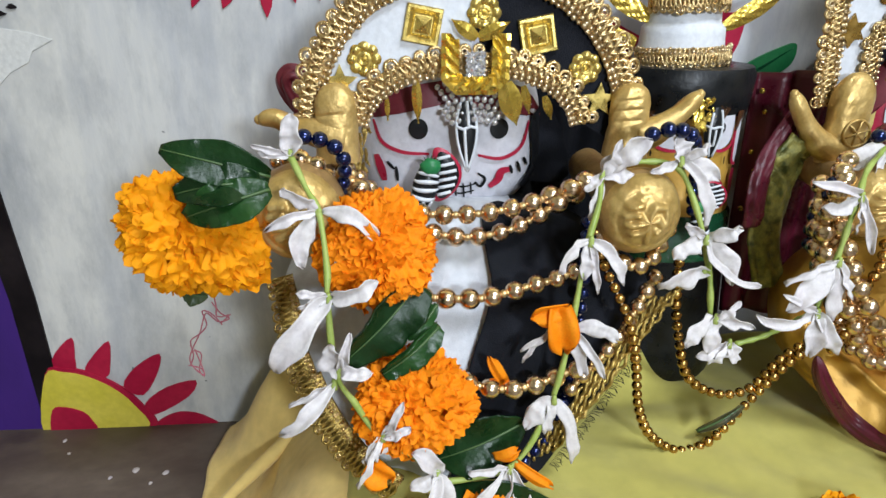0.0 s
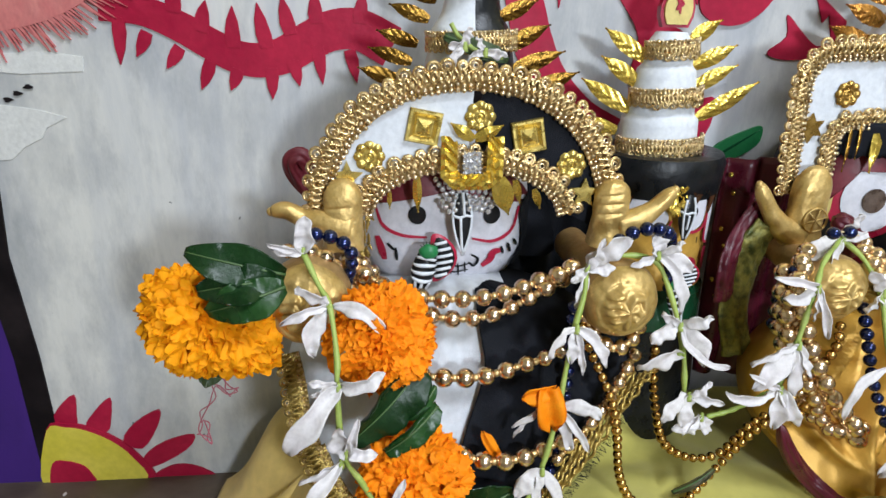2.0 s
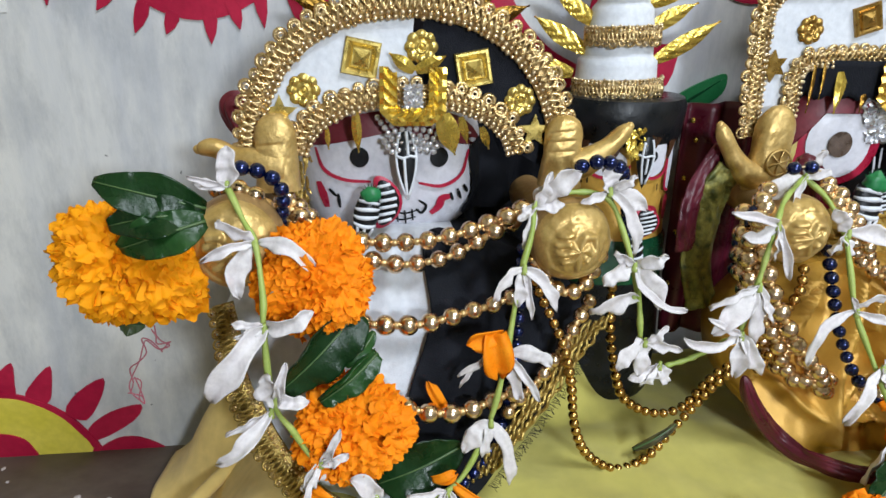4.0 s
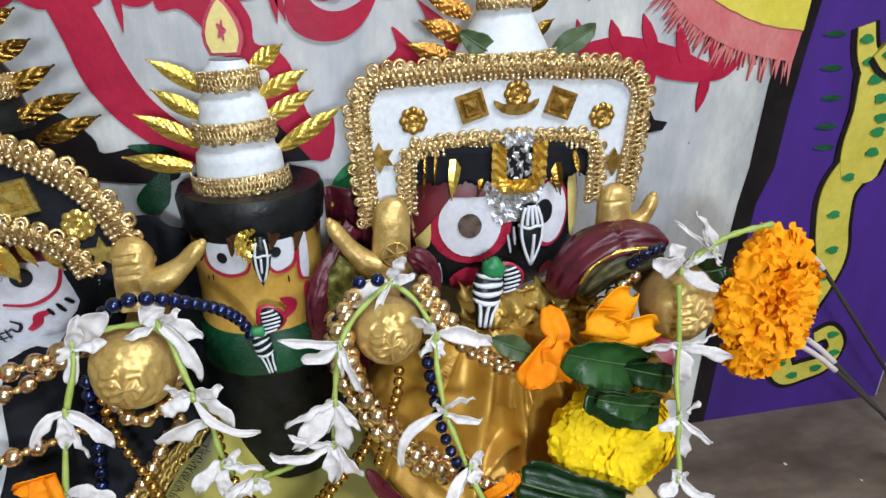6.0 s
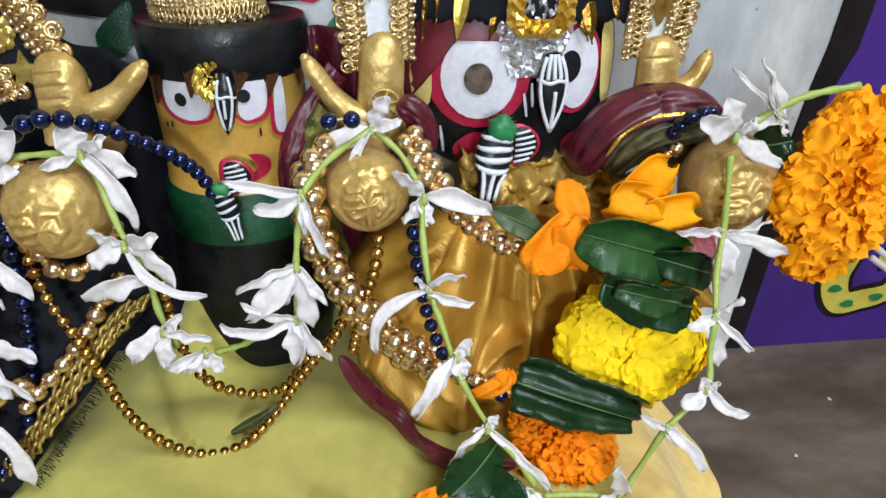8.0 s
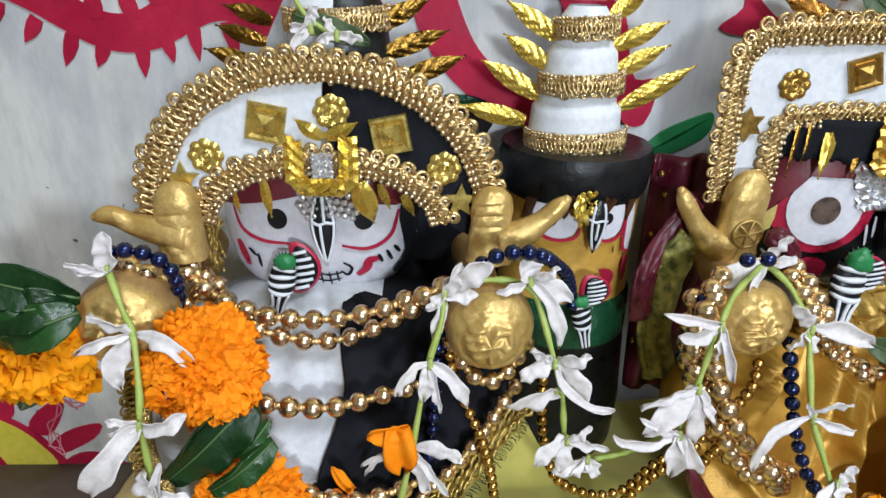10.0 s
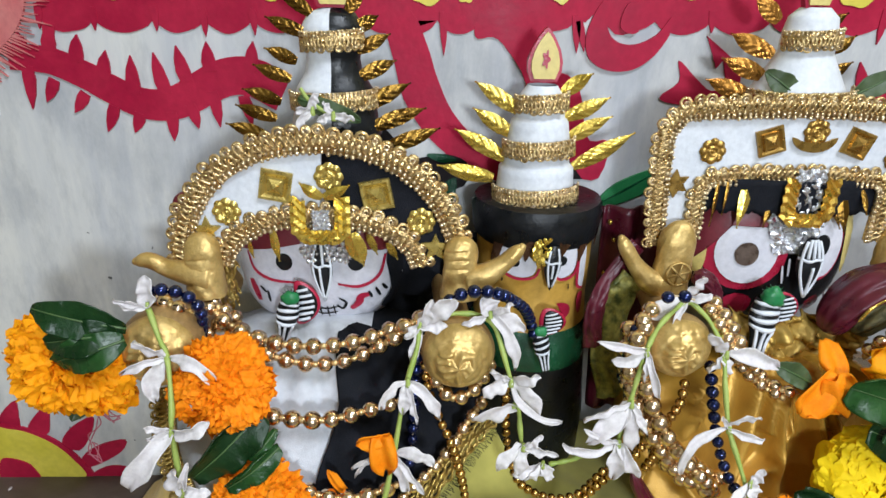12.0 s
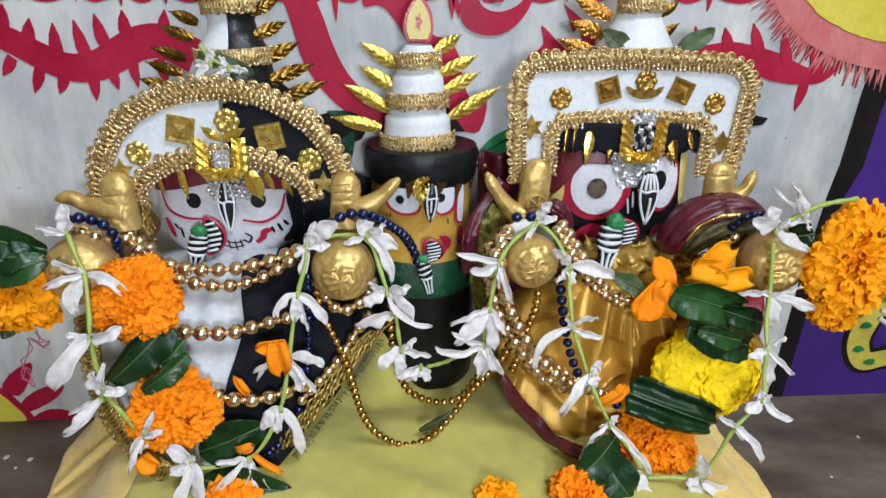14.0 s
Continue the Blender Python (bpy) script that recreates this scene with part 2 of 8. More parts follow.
# ---- mesh tools ----
class Shape:
    """Collects vertices and faces of one mesh."""

    def __init__(self):
        self.v, self.f, self.m = [], [], []

    def add(self, verts, faces, mi=0):
        k = len(self.v)
        self.v += [tuple(p) for p in verts]
        self.f += [tuple(i + k for i in q) for q in faces]
        self.m += [mi] * len(faces)
        return self

    def grid(self, fn, nu, nv, mi=0, closed=False):
        """fn(u, v), with u and v from 0 to 1; closed: u comes round to its start."""
        cols = nu if closed else nu + 1
        verts = [fn(i / nu, j / nv) for j in range(nv + 1) for i in range(cols)]
        faces = []
        for j in range(nv):
            for i in range(nu):
                a, b = j * cols + i, j * cols + (i + 1) % cols
                faces.append((a, b, b + cols, a + cols))
        return self.add(verts, faces, mi)

    def tube(self, pts, r, n=8, mi=0, caps=True, flat=1.0):
        pts = [Vector(p) for p in pts]
        rows, k = [], len(pts)
        up = None
        for i, p in enumerate(pts):
            d = (pts[min(i + 1, k - 1)] - pts[max(i - 1, 0)]).normalized()
            if up is None:
                up = d.cross(Vector((0.13, 1, 0.21))).normalized()
            else:
                up = (up - d * up.dot(d)).normalized()
            side = d.cross(up)
            rad = r(i / (k - 1)) if callable(r) else r
            rows += [p + (up * math.cos(a) + side * math.sin(a) * flat) * rad for a in (2 * math.pi * q / n for q in range(n))]
        faces = [(j * n + i, j * n + (i + 1) % n, (j + 1) * n + (i + 1) % n, (j + 1) * n + i) for j in range(k - 1) for i in range(n)]
        if caps:
            faces += [tuple(range(n))[::-1], tuple((k - 1) * n + i for i in range(n))]
        return self.add(rows, faces, mi)

    def ball(self, c, r, nu=12, nv=8, mi=0, fn=None):
        rx, ry, rz = r if isinstance(r, tuple) else (r, r, r)
        verts = [(c[0], c[1], c[2] + rz)]
        for j in range(1, nv):
            b = math.pi * j / nv
            verts += [(c[0] + rx * math.sin(b) * math.cos(a), c[1] + ry * math.sin(b) * math.sin(a), c[2] + rz * math.cos(b)) for a in (2 * math.pi * i / nu for i in range(nu))]
        verts.append((c[0], c[1], c[2] - rz))
        last = len(verts) - 1
        faces = [(0, 1 + i, 1 + (i + 1) % nu) for i in range(nu)]
        for j in range(nv - 2):
            faces += [(1 + j * nu + i, 1 + (j + 1) * nu + i, 1 + (j + 1) * nu + (i + 1) % nu, 1 + j * nu + (i + 1) % nu) for i in range(nu)]
        faces += [(last, 1 + (nv - 2) * nu + (i + 1) % nu, 1 + (nv - 2) * nu + i) for i in range(nu)]
        if fn:
            verts = [fn(Vector(p)) for p in verts]
        return self.add(verts, faces, mi)

    def ring(self, c, ax, ay, r, tr, n=10, k=5, mi=0):
        """A small torus round c in the plane of ax and ay."""
        c, ax, ay = Vector(c), Vector(ax), Vector(ay)
        az = ax.cross(ay)
        verts = []
        for i in range(n):
            a = 2 * math.pi * i / n
            d = ax * math.cos(a) + ay * math.sin(a)
            verts += [c + d * (r + tr * math.cos(b)) + az * tr * math.sin(b) for b in (2 * math.pi * j / k for j in range(k))]
        faces = [(i * k + j, ((i + 1) % n) * k + j, ((i + 1) % n) * k + (j + 1) % k, i * k + (j + 1) % k) for i in range(n) for j in range(k)]
        return self.add(verts, faces, mi)

    def slab(self, outline, y0, y1, mi=0):
        """A flat outline of (x, z) given thickness from y0 (front) to y1."""
        n = len(outline)
        area = sum(outline[i][0] * outline[(i + 1) % n][1] - outline[(i + 1) % n][0] * outline[i][1] for i in range(n))
        if area < 0:
            outline = outline[::-1]
        verts = [(x, y0, z) for x, z in outline] + [(x, y1, z) for x, z in outline]
        faces = [tuple(range(n)), tuple(range(2 * n - 1, n - 1, -1))]
        faces += [(i, i + n, (i + 1) % n + n, (i + 1) % n) for i in range(n)]
        return self.add(verts, faces, mi)

    def sheet(self, fn, nu, nv, thick, mi=0):
        """A sheet with thickness: fn gives the front, the back lies behind it along its normal."""
        pts = [[Vector(fn(i / nu, j / nv)) for i in range(nu + 1)] for j in range(nv + 1)]
        back = []
        for j in range(nv + 1):
            for i in range(nu + 1):
                du = pts[j][min(i + 1, nu)] - pts[j][max(i - 1, 0)]
                dv = pts[min(j + 1, nv)][i] - pts[max(j - 1, 0)][i]
                n = du.cross(dv)
                back.append(pts[j][i] - (n.normalized() if n.length > 1e-12 else Vector((0, 1, 0))) * thick)
        c = nu + 1
        k = c * (nv + 1)
        verts = [p for row in pts for p in row] + back
        faces = []
        for j in range(nv):
            for i in range(nu):
                a = j * c + i
                faces += [(a, a + 1, a + c + 1, a + c), (k + a, k + a + c, k + a + c + 1, k + a + 1)]
        rim = [j * c for j in range(nv + 1)][::-1] + list(range(1, c)) + [j * c + nu for j in range(1, nv + 1)] + list(range(nv * c + nu - 1, nv * c, -1))
        faces += [(rim[(i + 1) % len(rim)], rim[i], k + rim[i], k + rim[(i + 1) % len(rim)]) for i in range(len(rim))]
        return self.add(verts, faces, mi)

    def mesh(self, name, mats, smooth=True):
        me = bpy.data.meshes.new(name)
        me.from_pydata(self.v, [], self.f)
        for m in mats if isinstance(mats, (list, tuple)) else [mats]:
            me.materials.append(m)
        me.polygons.foreach_set("material_index", self.m)
        me.polygons.foreach_set("use_smooth", [smooth] * len(self.f))
        me.update()
        return me


def crease(ob, degrees=40):
    ob.data.set_sharp_from_angle(angle=radians(degrees))
    return ob


def thing(name, at, label, category, group=""):
    ob = new(name)
    ob.empty_display_size = 0.01
    ob.location = at
    return tagged(ob, label, category, group)


def part(name, shape, mats, parent, label="", smooth=True, kind=""):
    ob = new(name, shape.mesh(name, mats, smooth) if isinstance(shape, Shape) else shape)
    if parent is not None:
        top = parent
        base = Matrix.Identity(4)
        while top is not None:
            base = Matrix.Translation(top.location) @ base if top.parent is None else base @ top.matrix_basis
            top = top.parent
        ob.parent = parent
        if parent.type == "EMPTY":
            ob.matrix_parent_inverse = Matrix.Translation(parent.location).inverted()
    return tagged(ob, label, kind=kind)


def whole(name, shape, mats, label, category, group="", smooth=True, kind=""):
    return tagged(new(name, shape.mesh(name, mats, smooth)), label, category, group, kind)


def curve(pts, n=8):
    """A smooth line through the given points (Catmull-Rom), n steps between each two."""
    p = [Vector(q) for q in pts]
    p = [p[0] * 2 - p[1]] + p + [p[-1] * 2 - p[-2]]
    out = []
    for i in range(1, len(p) - 2):
        a, b, c, d = p[i - 1 : i + 3]
        for k in range(n):
            t = k / n
            out.append(0.5 * (2 * b + (c - a) * t + (2 * a - 5 * b + 4 * c - d) * t * t + (3 * b - a - 3 * c + d) * t * t * t))
    return out + [p[-2]]


def loop(pts, n=6):
    """A smooth closed outline through (x, z) pairs."""
    q = [Vector((x, z)) for x, z in pts]
    k, out = len(q), []
    for i in range(k):
        a, b, c, d = q[i - 1], q[i], q[(i + 1) % k], q[(i + 2) % k]
        for s in range(n):
            t = s / n
            out.append(tuple(0.5 * (2 * b + (c - a) * t + (2 * a - 5 * b + 4 * c - d) * t * t + (3 * b - a - 3 * c + d) * t * t * t)))
    return out


def evenly(pts, step):
    """Points at even steps along a line."""
    pts = [Vector(p) for p in pts]
    out, left = [pts[0]], step
    for a, b in zip(pts, pts[1:]):
        d, done = (b - a).length, 0.0
        while d - done >= left:
            done += left
            out.append(a + (b - a) * (done / d))
            left = step
        left -= d - done
    return out


def band(line, widths):
    """An outline of (x, z) round a middle line with the given half widths at its start, middle and end."""
    p = [Vector((x, z)) for x, z in line]
    k = len(p)
    left, right = [], []
    for i, q in enumerate(p):
        d = (p[min(i + 1, k - 1)] - p[max(i - 1, 0)]).normalized()
        s = i / (k - 1)
        w = widths[0] + (widths[1] - widths[0]) * s * 2 if s < 0.5 else widths[1] + (widths[2] - widths[1]) * (s * 2 - 1)
        nrm = Vector((-d.y, d.x)) * w
        left.append(tuple(q + nrm))
        right.append(tuple(q - nrm))
    return left + right[::-1]


def flat_curve(pts, n=6):
    return [(p.x, p.z) for p in curve([(x, 0, z) for x, z in pts], n)]


rnd = random.Random(7)

def away(x, z, x0, z0, x1, z1):
    """Distance from a point to a short line."""
    dx, dz = x1 - x0, z1 - z0
    k = min(1, max(0, ((x - x0) * dx + (z - z0) * dz) / (dx * dx + dz * dz)))
    return math.hypot(x - x0 - k * dx, z - z0 - k * dz)


# ---- the painted wall ----
WALL = 0.447
wall = Shape()
JOINT = lambda x: 0.3990 + 0.0165 * x
wall.slab([(-0.95, -0.02), (0.575, -0.02), (0.575, JOINT(0.575)), (-0.95, JOINT(-0.95))], WALL, WALL + 0.06)
board = whole("wall_north", wall, MAT_BOARD, "whitewashed low wall with brush marks and painted figures", "wall", kind="structure", smooth=False)
upper = Shape()
upper.slab([(-1.4, JOINT(-1.4) + 0.0045), (1.4, JOINT(1.4) + 0.0045), (1.4, 2.4), (-1.4, 2.4)], WALL - 0.004, WALL + 0.08)
whole("wall_upper", upper, MAT_WALL, "pale lime yellow plastered wall", "wall", kind="structure", smooth=False)
gap = Shape()
gap.sheet(lambda u, v: (-1.4 + 2.8 * u, WALL + 0.001 - 0.002 * noise.noise((u * 300, 0, 3)), JOINT(-1.4 + 2.8 * u) - 0.0008 + 0.006 * v + 0.0009 * noise.noise((u * 160, v, 0))), 400, 2, 0.02)
whole("trim_joint", gap, MAT_GAP, "dusty crumbling joint above the painted wall", "joint", kind="structure")
floor = Shape()
floor.slab([(-1.4, -2.4), (1.4, -2.4), (1.4, 0.53), (-1.4, 0.53)], 0.010, 0.06)
ob = whole("floor", Shape().add([(x, z, -y) for x, y, z in floor.v], floor.f), MAT_FLOOR, "worn brown stone ledge with pale scuffs", "floor", kind="structure", smooth=False)
for name, outline in (("wall_west", (-1.45, -2.4, -1.4, 0.53)), ("wall_east", (1.4, -2.4, 1.45, 0.53)), ("wall_south", (-1.45, -2.45, 1.45, -2.4))):
    x0, y0, x1, y1 = outline
    s = Shape().slab([(x0, -0.05), (x1, -0.05), (x1, 2.45), (x0, 2.45)], y0, y1)
    whole(name, s, MAT_PLASTER, "plain plastered room wall", "wall", kind="structure", smooth=False)
whole("ceiling", Shape().slab([(-1.45, 2.4), (1.45, 2.4), (1.45, 2.46), (-1.45, 2.46)], -2.45, 0.53), MAT_PLASTER, "plain plastered ceiling", "ceiling", kind="structure", smooth=False)
side = Shape().slab([(0.575, -0.02), (1.4, -0.02), (1.4, 0.408), (0.575, 0.408)], 0.449, 0.5)
whole("wall_end", side, MAT_FLOOR, "dusty brown stone beyond the painted wall", "wall", kind="structure", smooth=False)

# ---- figures painted on the wall ----
def painted(name, outline, material, lift, label=""):
    part(name, Shape().slab(outline, WALL - lift, WALL + 0.002), material, board, label, smooth=False)


# dark border and purple panels at both ends
def between(edge, far):
    """A panel from a traced edge out to an upright line."""
    return edge + [(far, edge[-1][1]), (far, edge[0][1])]


LEFT_EDGE = [(-0.4298, 0.2943), (-0.4308, 0.2580), (-0.4361, 0.1813), (-0.4304, 0.1006), (-0.4282, -0.0164)]
RIGHT_EDGE = [(0.3946, 0.3991), (0.3954, 0.3795), (0.3857, 0.3472), (0.3809, 0.3045), (0.3785, 0.2397), (0.3744, 0.2103), (0.3692, 0.1308), (0.3669, -0.0087)]
RIGHT_INNER = [(0.4126, 0.3990), (0.4108, 0.3713), (0.4059, 0.3298), (0.4021, 0.2856), (0.4002, 0.2384), (0.3902, 0.2091), (0.3864, 0.1291), (0.3825, -0.0097)]
painted("painted_panel", between([(x - 0.012, z) for x, z in [(-0.432, 0.392)] + LEFT_EDGE], -0.94), MAT_PURPLE, 0.0008, "purple painted panel")
painted("painted_border", [(-0.4335, 0.392)] + LEFT_EDGE + [(x - 0.0185 - 0.001 * math.sin(z * 40), z) for x, z in LEFT_EDGE[::-1]] + [(-0.452, 0.392)], MAT_BLACK_PAINT, 0.0016, "black painted border")
painted("painted_panel", between(RIGHT_INNER, 0.573), MAT_PURPLE, 0.0008, "purple painted panel")
painted("painted_border", RIGHT_EDGE + RIGHT_INNER[::-1], MAT_BLACK_PAINT, 0.0016, "black painted border")

# scalloped red frieze with yellow half rounds under the joint
CUSPS = [-0.3263, -0.2921, -0.2532, -0.22, -0.1879, -0.1519, -0.1153, -0.0916, -0.0952, -0.0669, -0.0363, 0.0263, 0.0782, 0.116, 0.1558, 0.1944, 0.2321, 0.2814]
low = []
for a, b in zip(CUSPS, CUSPS[1:]):
    for k in range(10):
        x = a + (b - a) * k / 10
        low.append((x, JOINT(x) - 0.0235 - 0.0085 * math.sin(math.pi * k / 10) ** 0.7 + 0.0012 * noise.noise((x * 80, 0, 0))))
gap_at = 0.0398
low = [(x, z + (0.013 * math.exp(-((x - gap_at) / 0.007) ** 2))) for x, z in low]
painted("painted_frieze", [(low[0][0], JOINT(low[0][0]) - 0.002)] + low + [(low[-1][0], JOINT(low[-1][0]) - 0.002)], MAT_RED, 0.0010, "dark red scalloped frieze")
for x, w, h in [(-0.3093, 0.0165, 0.0079), (-0.2756, 0.0139, 0.0091), (-0.2336, 0.0131, 0.0087), (-0.2063, 0.0102, 0.0082), (-0.1754, 0.013, 0.0094), (-0.074, 0.012, 0.0118), (-0.0486, 0.0064, 0.0105), (-0.0145, 0.0099, 0.0061), (0.0138, 0.008, 0.0105), (0.0989, 0.0105, 0.0075), (0.21, 0.0134, 0.0119), (0.2548, 0.017, 0.0137)]:
    outline = [(x + w * math.cos(a), JOINT(x) - 0.002 - h * math.sin(a) ** 0.8 * (1 + 0.08 * math.sin(5 * a + x * 70))) for a in (math.pi * k / 14 for k in range(15))]
    painted("painted_half_round", outline, MAT_YELLOW_PAINT, 0.0018)
painted("painted_strip", [(-0.36, JOINT(-0.36) - 0.001), (0.33, JOINT(0.33) - 0.001)] + [(0.33 - 0.69 * k / 60, JOINT(0.33 - 0.69 * k / 60) - 0.0035 - 0.003 * abs(noise.noise((k * 0.37, 2, 0)))) for k in range(61)], MAT_YELLOW_PAINT, 0.0014)


def brush(segments, width=0.0042, name="painted_stroke", blunt=()):
    """Single brush strokes: each starts full, swells and runs out in a point."""
    for i, (x0, z0, x1, z1) in enumerate(segments):
        d = Vector((x1 - x0, z1 - z0))
        q = Vector((-d.y, d.x)).normalized() * width
        p = Vector((x0, z0)) - d * 0.12
        e = 0.9 if i in blunt else 0.04
        pts = [p + q * 0.8, p + d * 0.35 + q * 1.05, p + d * 0.75 + q * 0.75, p + d * 1.12 + q * e, p + d * 1.12 - q * e, p + d * 0.7 - q * 0.7, p + d * 0.3 - q * 0.95, p - q * 0.9]
        painted(name, [tuple(v) for v in pts], MAT_RED, 0.0016)


brush([(-0.3260, 0.3780, -0.3275, 0.3639), (-0.2921, 0.3771, -0.2916, 0.3637), (-0.2517, 0.3780, -0.2515, 0.3639), (-0.2201, 0.3770, -0.2199, 0.3611), (-0.1880, 0.3778, -0.1874, 0.3626), (-0.0631, 0.3773, -0.0621, 0.3524), (0.0279, 0.3743, 0.0325, 0.3566)], 0.0026, "painted_drip")
brush([(0.0252, 0.3771, 0.0274, 0.3557), (0.1159, 0.3830, 0.1170, 0.3703), (0.2321, 0.3853, 0.2314, 0.3653), (0.2779, 0.3904, 0.2799, 0.3714)], 0.0028, "painted_drip")

# long red brow with strokes, at both ends of the wall
brow = flat_curve([(-0.3524, 0.3459), (-0.3268, 0.3439), (-0.3051, 0.3352), (-0.2889, 0.3261), (-0.2723, 0.3178), (-0.2570, 0.3155), (-0.2412, 0.3190), (-0.2251, 0.3278), (-0.2093, 0.3350), (-0.1921, 0.3354), (-0.1714, 0.3254)])
painted("painted_brow", band(brow, (0.0085, 0.0108, 0.0135)), MAT_RED, 0.0012, "dark red wavy brow")
brush([(-0.3426, 0.3520, -0.3429, 0.3617), (-0.3243, 0.3524, -0.3215, 0.3665), (-0.3075, 0.3455, -0.3047, 0.3609), (-0.2917, 0.3344, -0.2878, 0.3511), (-0.2727, 0.3258, -0.2719, 0.3482), (-0.2522, 0.3263, -0.2565, 0.3505), (-0.2369, 0.3343, -0.2410, 0.3552), (-0.2197, 0.3411, -0.2205, 0.3582), (-0.1919, 0.3418, -0.1894, 0.3590)], 0.0048, blunt=(1,))
brush([(-0.3413, 0.3369, -0.3435, 0.3112), (-0.3258, 0.3297, -0.3329, 0.3162), (-0.3069, 0.3211, -0.3155, 0.3092), (-0.2885, 0.3123, -0.2951, 0.2964), (-0.2714, 0.3081, -0.2766, 0.2961), (-0.2498, 0.3087, -0.2501, 0.2908), (-0.2357, 0.3145, -0.2320, 0.2997), (-0.2196, 0.3230, -0.2170, 0.3009), (-0.1985, 0.3209, -0.1946, 0.3023)], 0.0042)
brow = flat_curve([(0.2293, 0.3302), (0.2545, 0.3335), (0.2763, 0.3295), (0.2990, 0.3225), (0.3221, 0.3162), (0.3426, 0.3164), (0.3577, 0.3312)])
painted("painted_brow", band(brow, (0.0075, 0.0112, 0.0008)), MAT_RED, 0.0012, "dark red wavy brow")
brush([(0.2313, 0.3329, 0.2238, 0.3538), (0.2551, 0.3367, 0.2487, 0.3532), (0.2808, 0.3368, 0.2720, 0.3567), (0.3073, 0.3273, 0.2993, 0.3505), (0.3350, 0.3213, 0.3255, 0.3446)], 0.0048)
brush([(0.2828, 0.3168, 0.2796, 0.2955), (0.3268, 0.3083, 0.3237, 0.2869)], 0.0044)

# yellow quarter suns with a brushed pink rim in the upper corners
def quarter_sun(c, rx, rz, a0, a1, reach):
    arc = [math.radians(a0 + (a1 - a0) * k / 24) for k in range(25)]
    at = lambda a, g: (min(max(c[0] + (rx + g) * math.cos(a), reach[0]), reach[1]), min(c[1] + (rz + g) * math.sin(a), JOINT(c[0]) - 0.002))
    painted("painted_sun_rim", [at(a, 0.022) for a in arc] + [at(a, -0.003) for a in arc[::-1]], MAT_PINK, 0.0026, "brushed thin red rim")
    painted("painted_sun", [at(a, 0.0012 * noise.noise((a * 9, 0, 0))) for a in arc] + [at(arc[-1] if rx > 0 else arc[0], -rx)], MAT_YELLOW_PAINT, 0.0034, "yellow quarter sun")
    for k in range(60):
        a = math.radians(a0 + (a1 - a0) * (k + rnd.random()) / 60)
        w = rnd.uniform(0.008, 0.02)
        painted("painted_bristle", [at(a - w, 0.020), at(a + w, 0.020), at(a + 0.03, rnd.uniform(0.028, 0.041))], MAT_PINK, 0.0024)


quarter_sun((-0.4360, JOINT(-0.45)), 0.0825, 0.0413, 270, 359.5, (-0.45, 0.4))
quarter_sun((0.4149, JOINT(0.4)), 0.1190, 0.0631, 181, 262, (0.2, 0.402))
painted("painted_spot", [(0.3837 + 0.012 * math.cos(a), 0.3934 + 0.018 * math.sin(a)) for a in (math.tau * k / 16 for k in range(16))], MAT_PINK, 0.0040)

# red sweeping trunks, crescent and flames between the headdresses
trunk = flat_curve([(-0.1153, 0.3813), (-0.0938, 0.3741), (-0.0846, 0.3537), (-0.0767, 0.3279), (-0.0625, 0.3043), (-0.0393, 0.2836), (-0.0143, 0.2720)])
painted("painted_trunk", band(trunk, (0.010, 0.0135, 0.009)), MAT_RED, 0.0013, "dark red curling trunk")
painted("painted_flame", loop([(-0.0373, 0.3822), (-0.0421, 0.3713), (-0.0400, 0.3636), (-0.0291, 0.3648), (-0.0195, 0.3568), (-0.0052, 0.3346), (-0.0074, 0.3041), (0.0217, 0.2859), (0.0354, 0.2702), (0.0526, 0.2684), (0.0575, 0.2951), (0.0434, 0.2958), (0.0371, 0.3120), (0.0326, 0.3303), (0.0233, 0.3411), (0.0123, 0.3444), (0.0118, 0.3579), (0.0047, 0.3705), (-0.0063, 0.3776), (-0.0221, 0.3840)], 3), MAT_RED, 0.0013, "dark red flame")
painted("painted_spot", loop([(0.0099, 0.3273), (0.0148, 0.3290), (0.0190, 0.3255), (0.0173, 0.3198), (0.0119, 0.3196)], 3), MAT_CHIP, 0.0019)
painted("painted_crescent", loop([(0.0425, 0.3901), (0.0358, 0.3787), (0.0326, 0.3646), (0.0366, 0.3518), (0.0497, 0.3448), (0.0662, 0.3455), (0.0797, 0.3545), (0.0887, 0.3690), (0.0883, 0.3798), (0.0807, 0.3691), (0.0693, 0.3628), (0.0584, 0.3623), (0.0498, 0.3668), (0.0454, 0.3761), (0.0455, 0.3856)], 4), MAT_RED, 0.0024, "dark red crescent")
painted("painted_spot", loop([(0.0584, 0.3879), (0.0545, 0.3749), (0.0597, 0.3695), (0.0670, 0.3701), (0.0699, 0.3800), (0.0683, 0.3878)], 4), MAT_RED, 0.0026)
painted("painted_stroke", [(0.2833, 0.2945), (0.2899, 0.2827), (0.3011, 0.2804), (0.2976, 0.2747), (0.2787, 0.2721), (0.2796, 0.2867)], MAT_BLACK_PAINT, 0.0017)
for x, z in [(0.4285, 0.3398), (0.4326, 0.3150), (0.4386, 0.2922), (0.4400, 0.2698), (0.4427, 0.2529)]:
    painted("painted_stroke", loop([(x - 0.011, z), (x, z + 0.0025), (x + 0.009, z), (x, z - 0.0022)], 3), MAT_DARKGREEN, 0.0018)
painted("painted_flame", loop([(0.0982, 0.3522), (0.1006, 0.3381), (0.0886, 0.3269), (0.1045, 0.3224), (0.1280, 0.3255), (0.1360, 0.3358), (0.1242, 0.3323), (0.1110, 0.3416)], 4), MAT_RED, 0.0013)
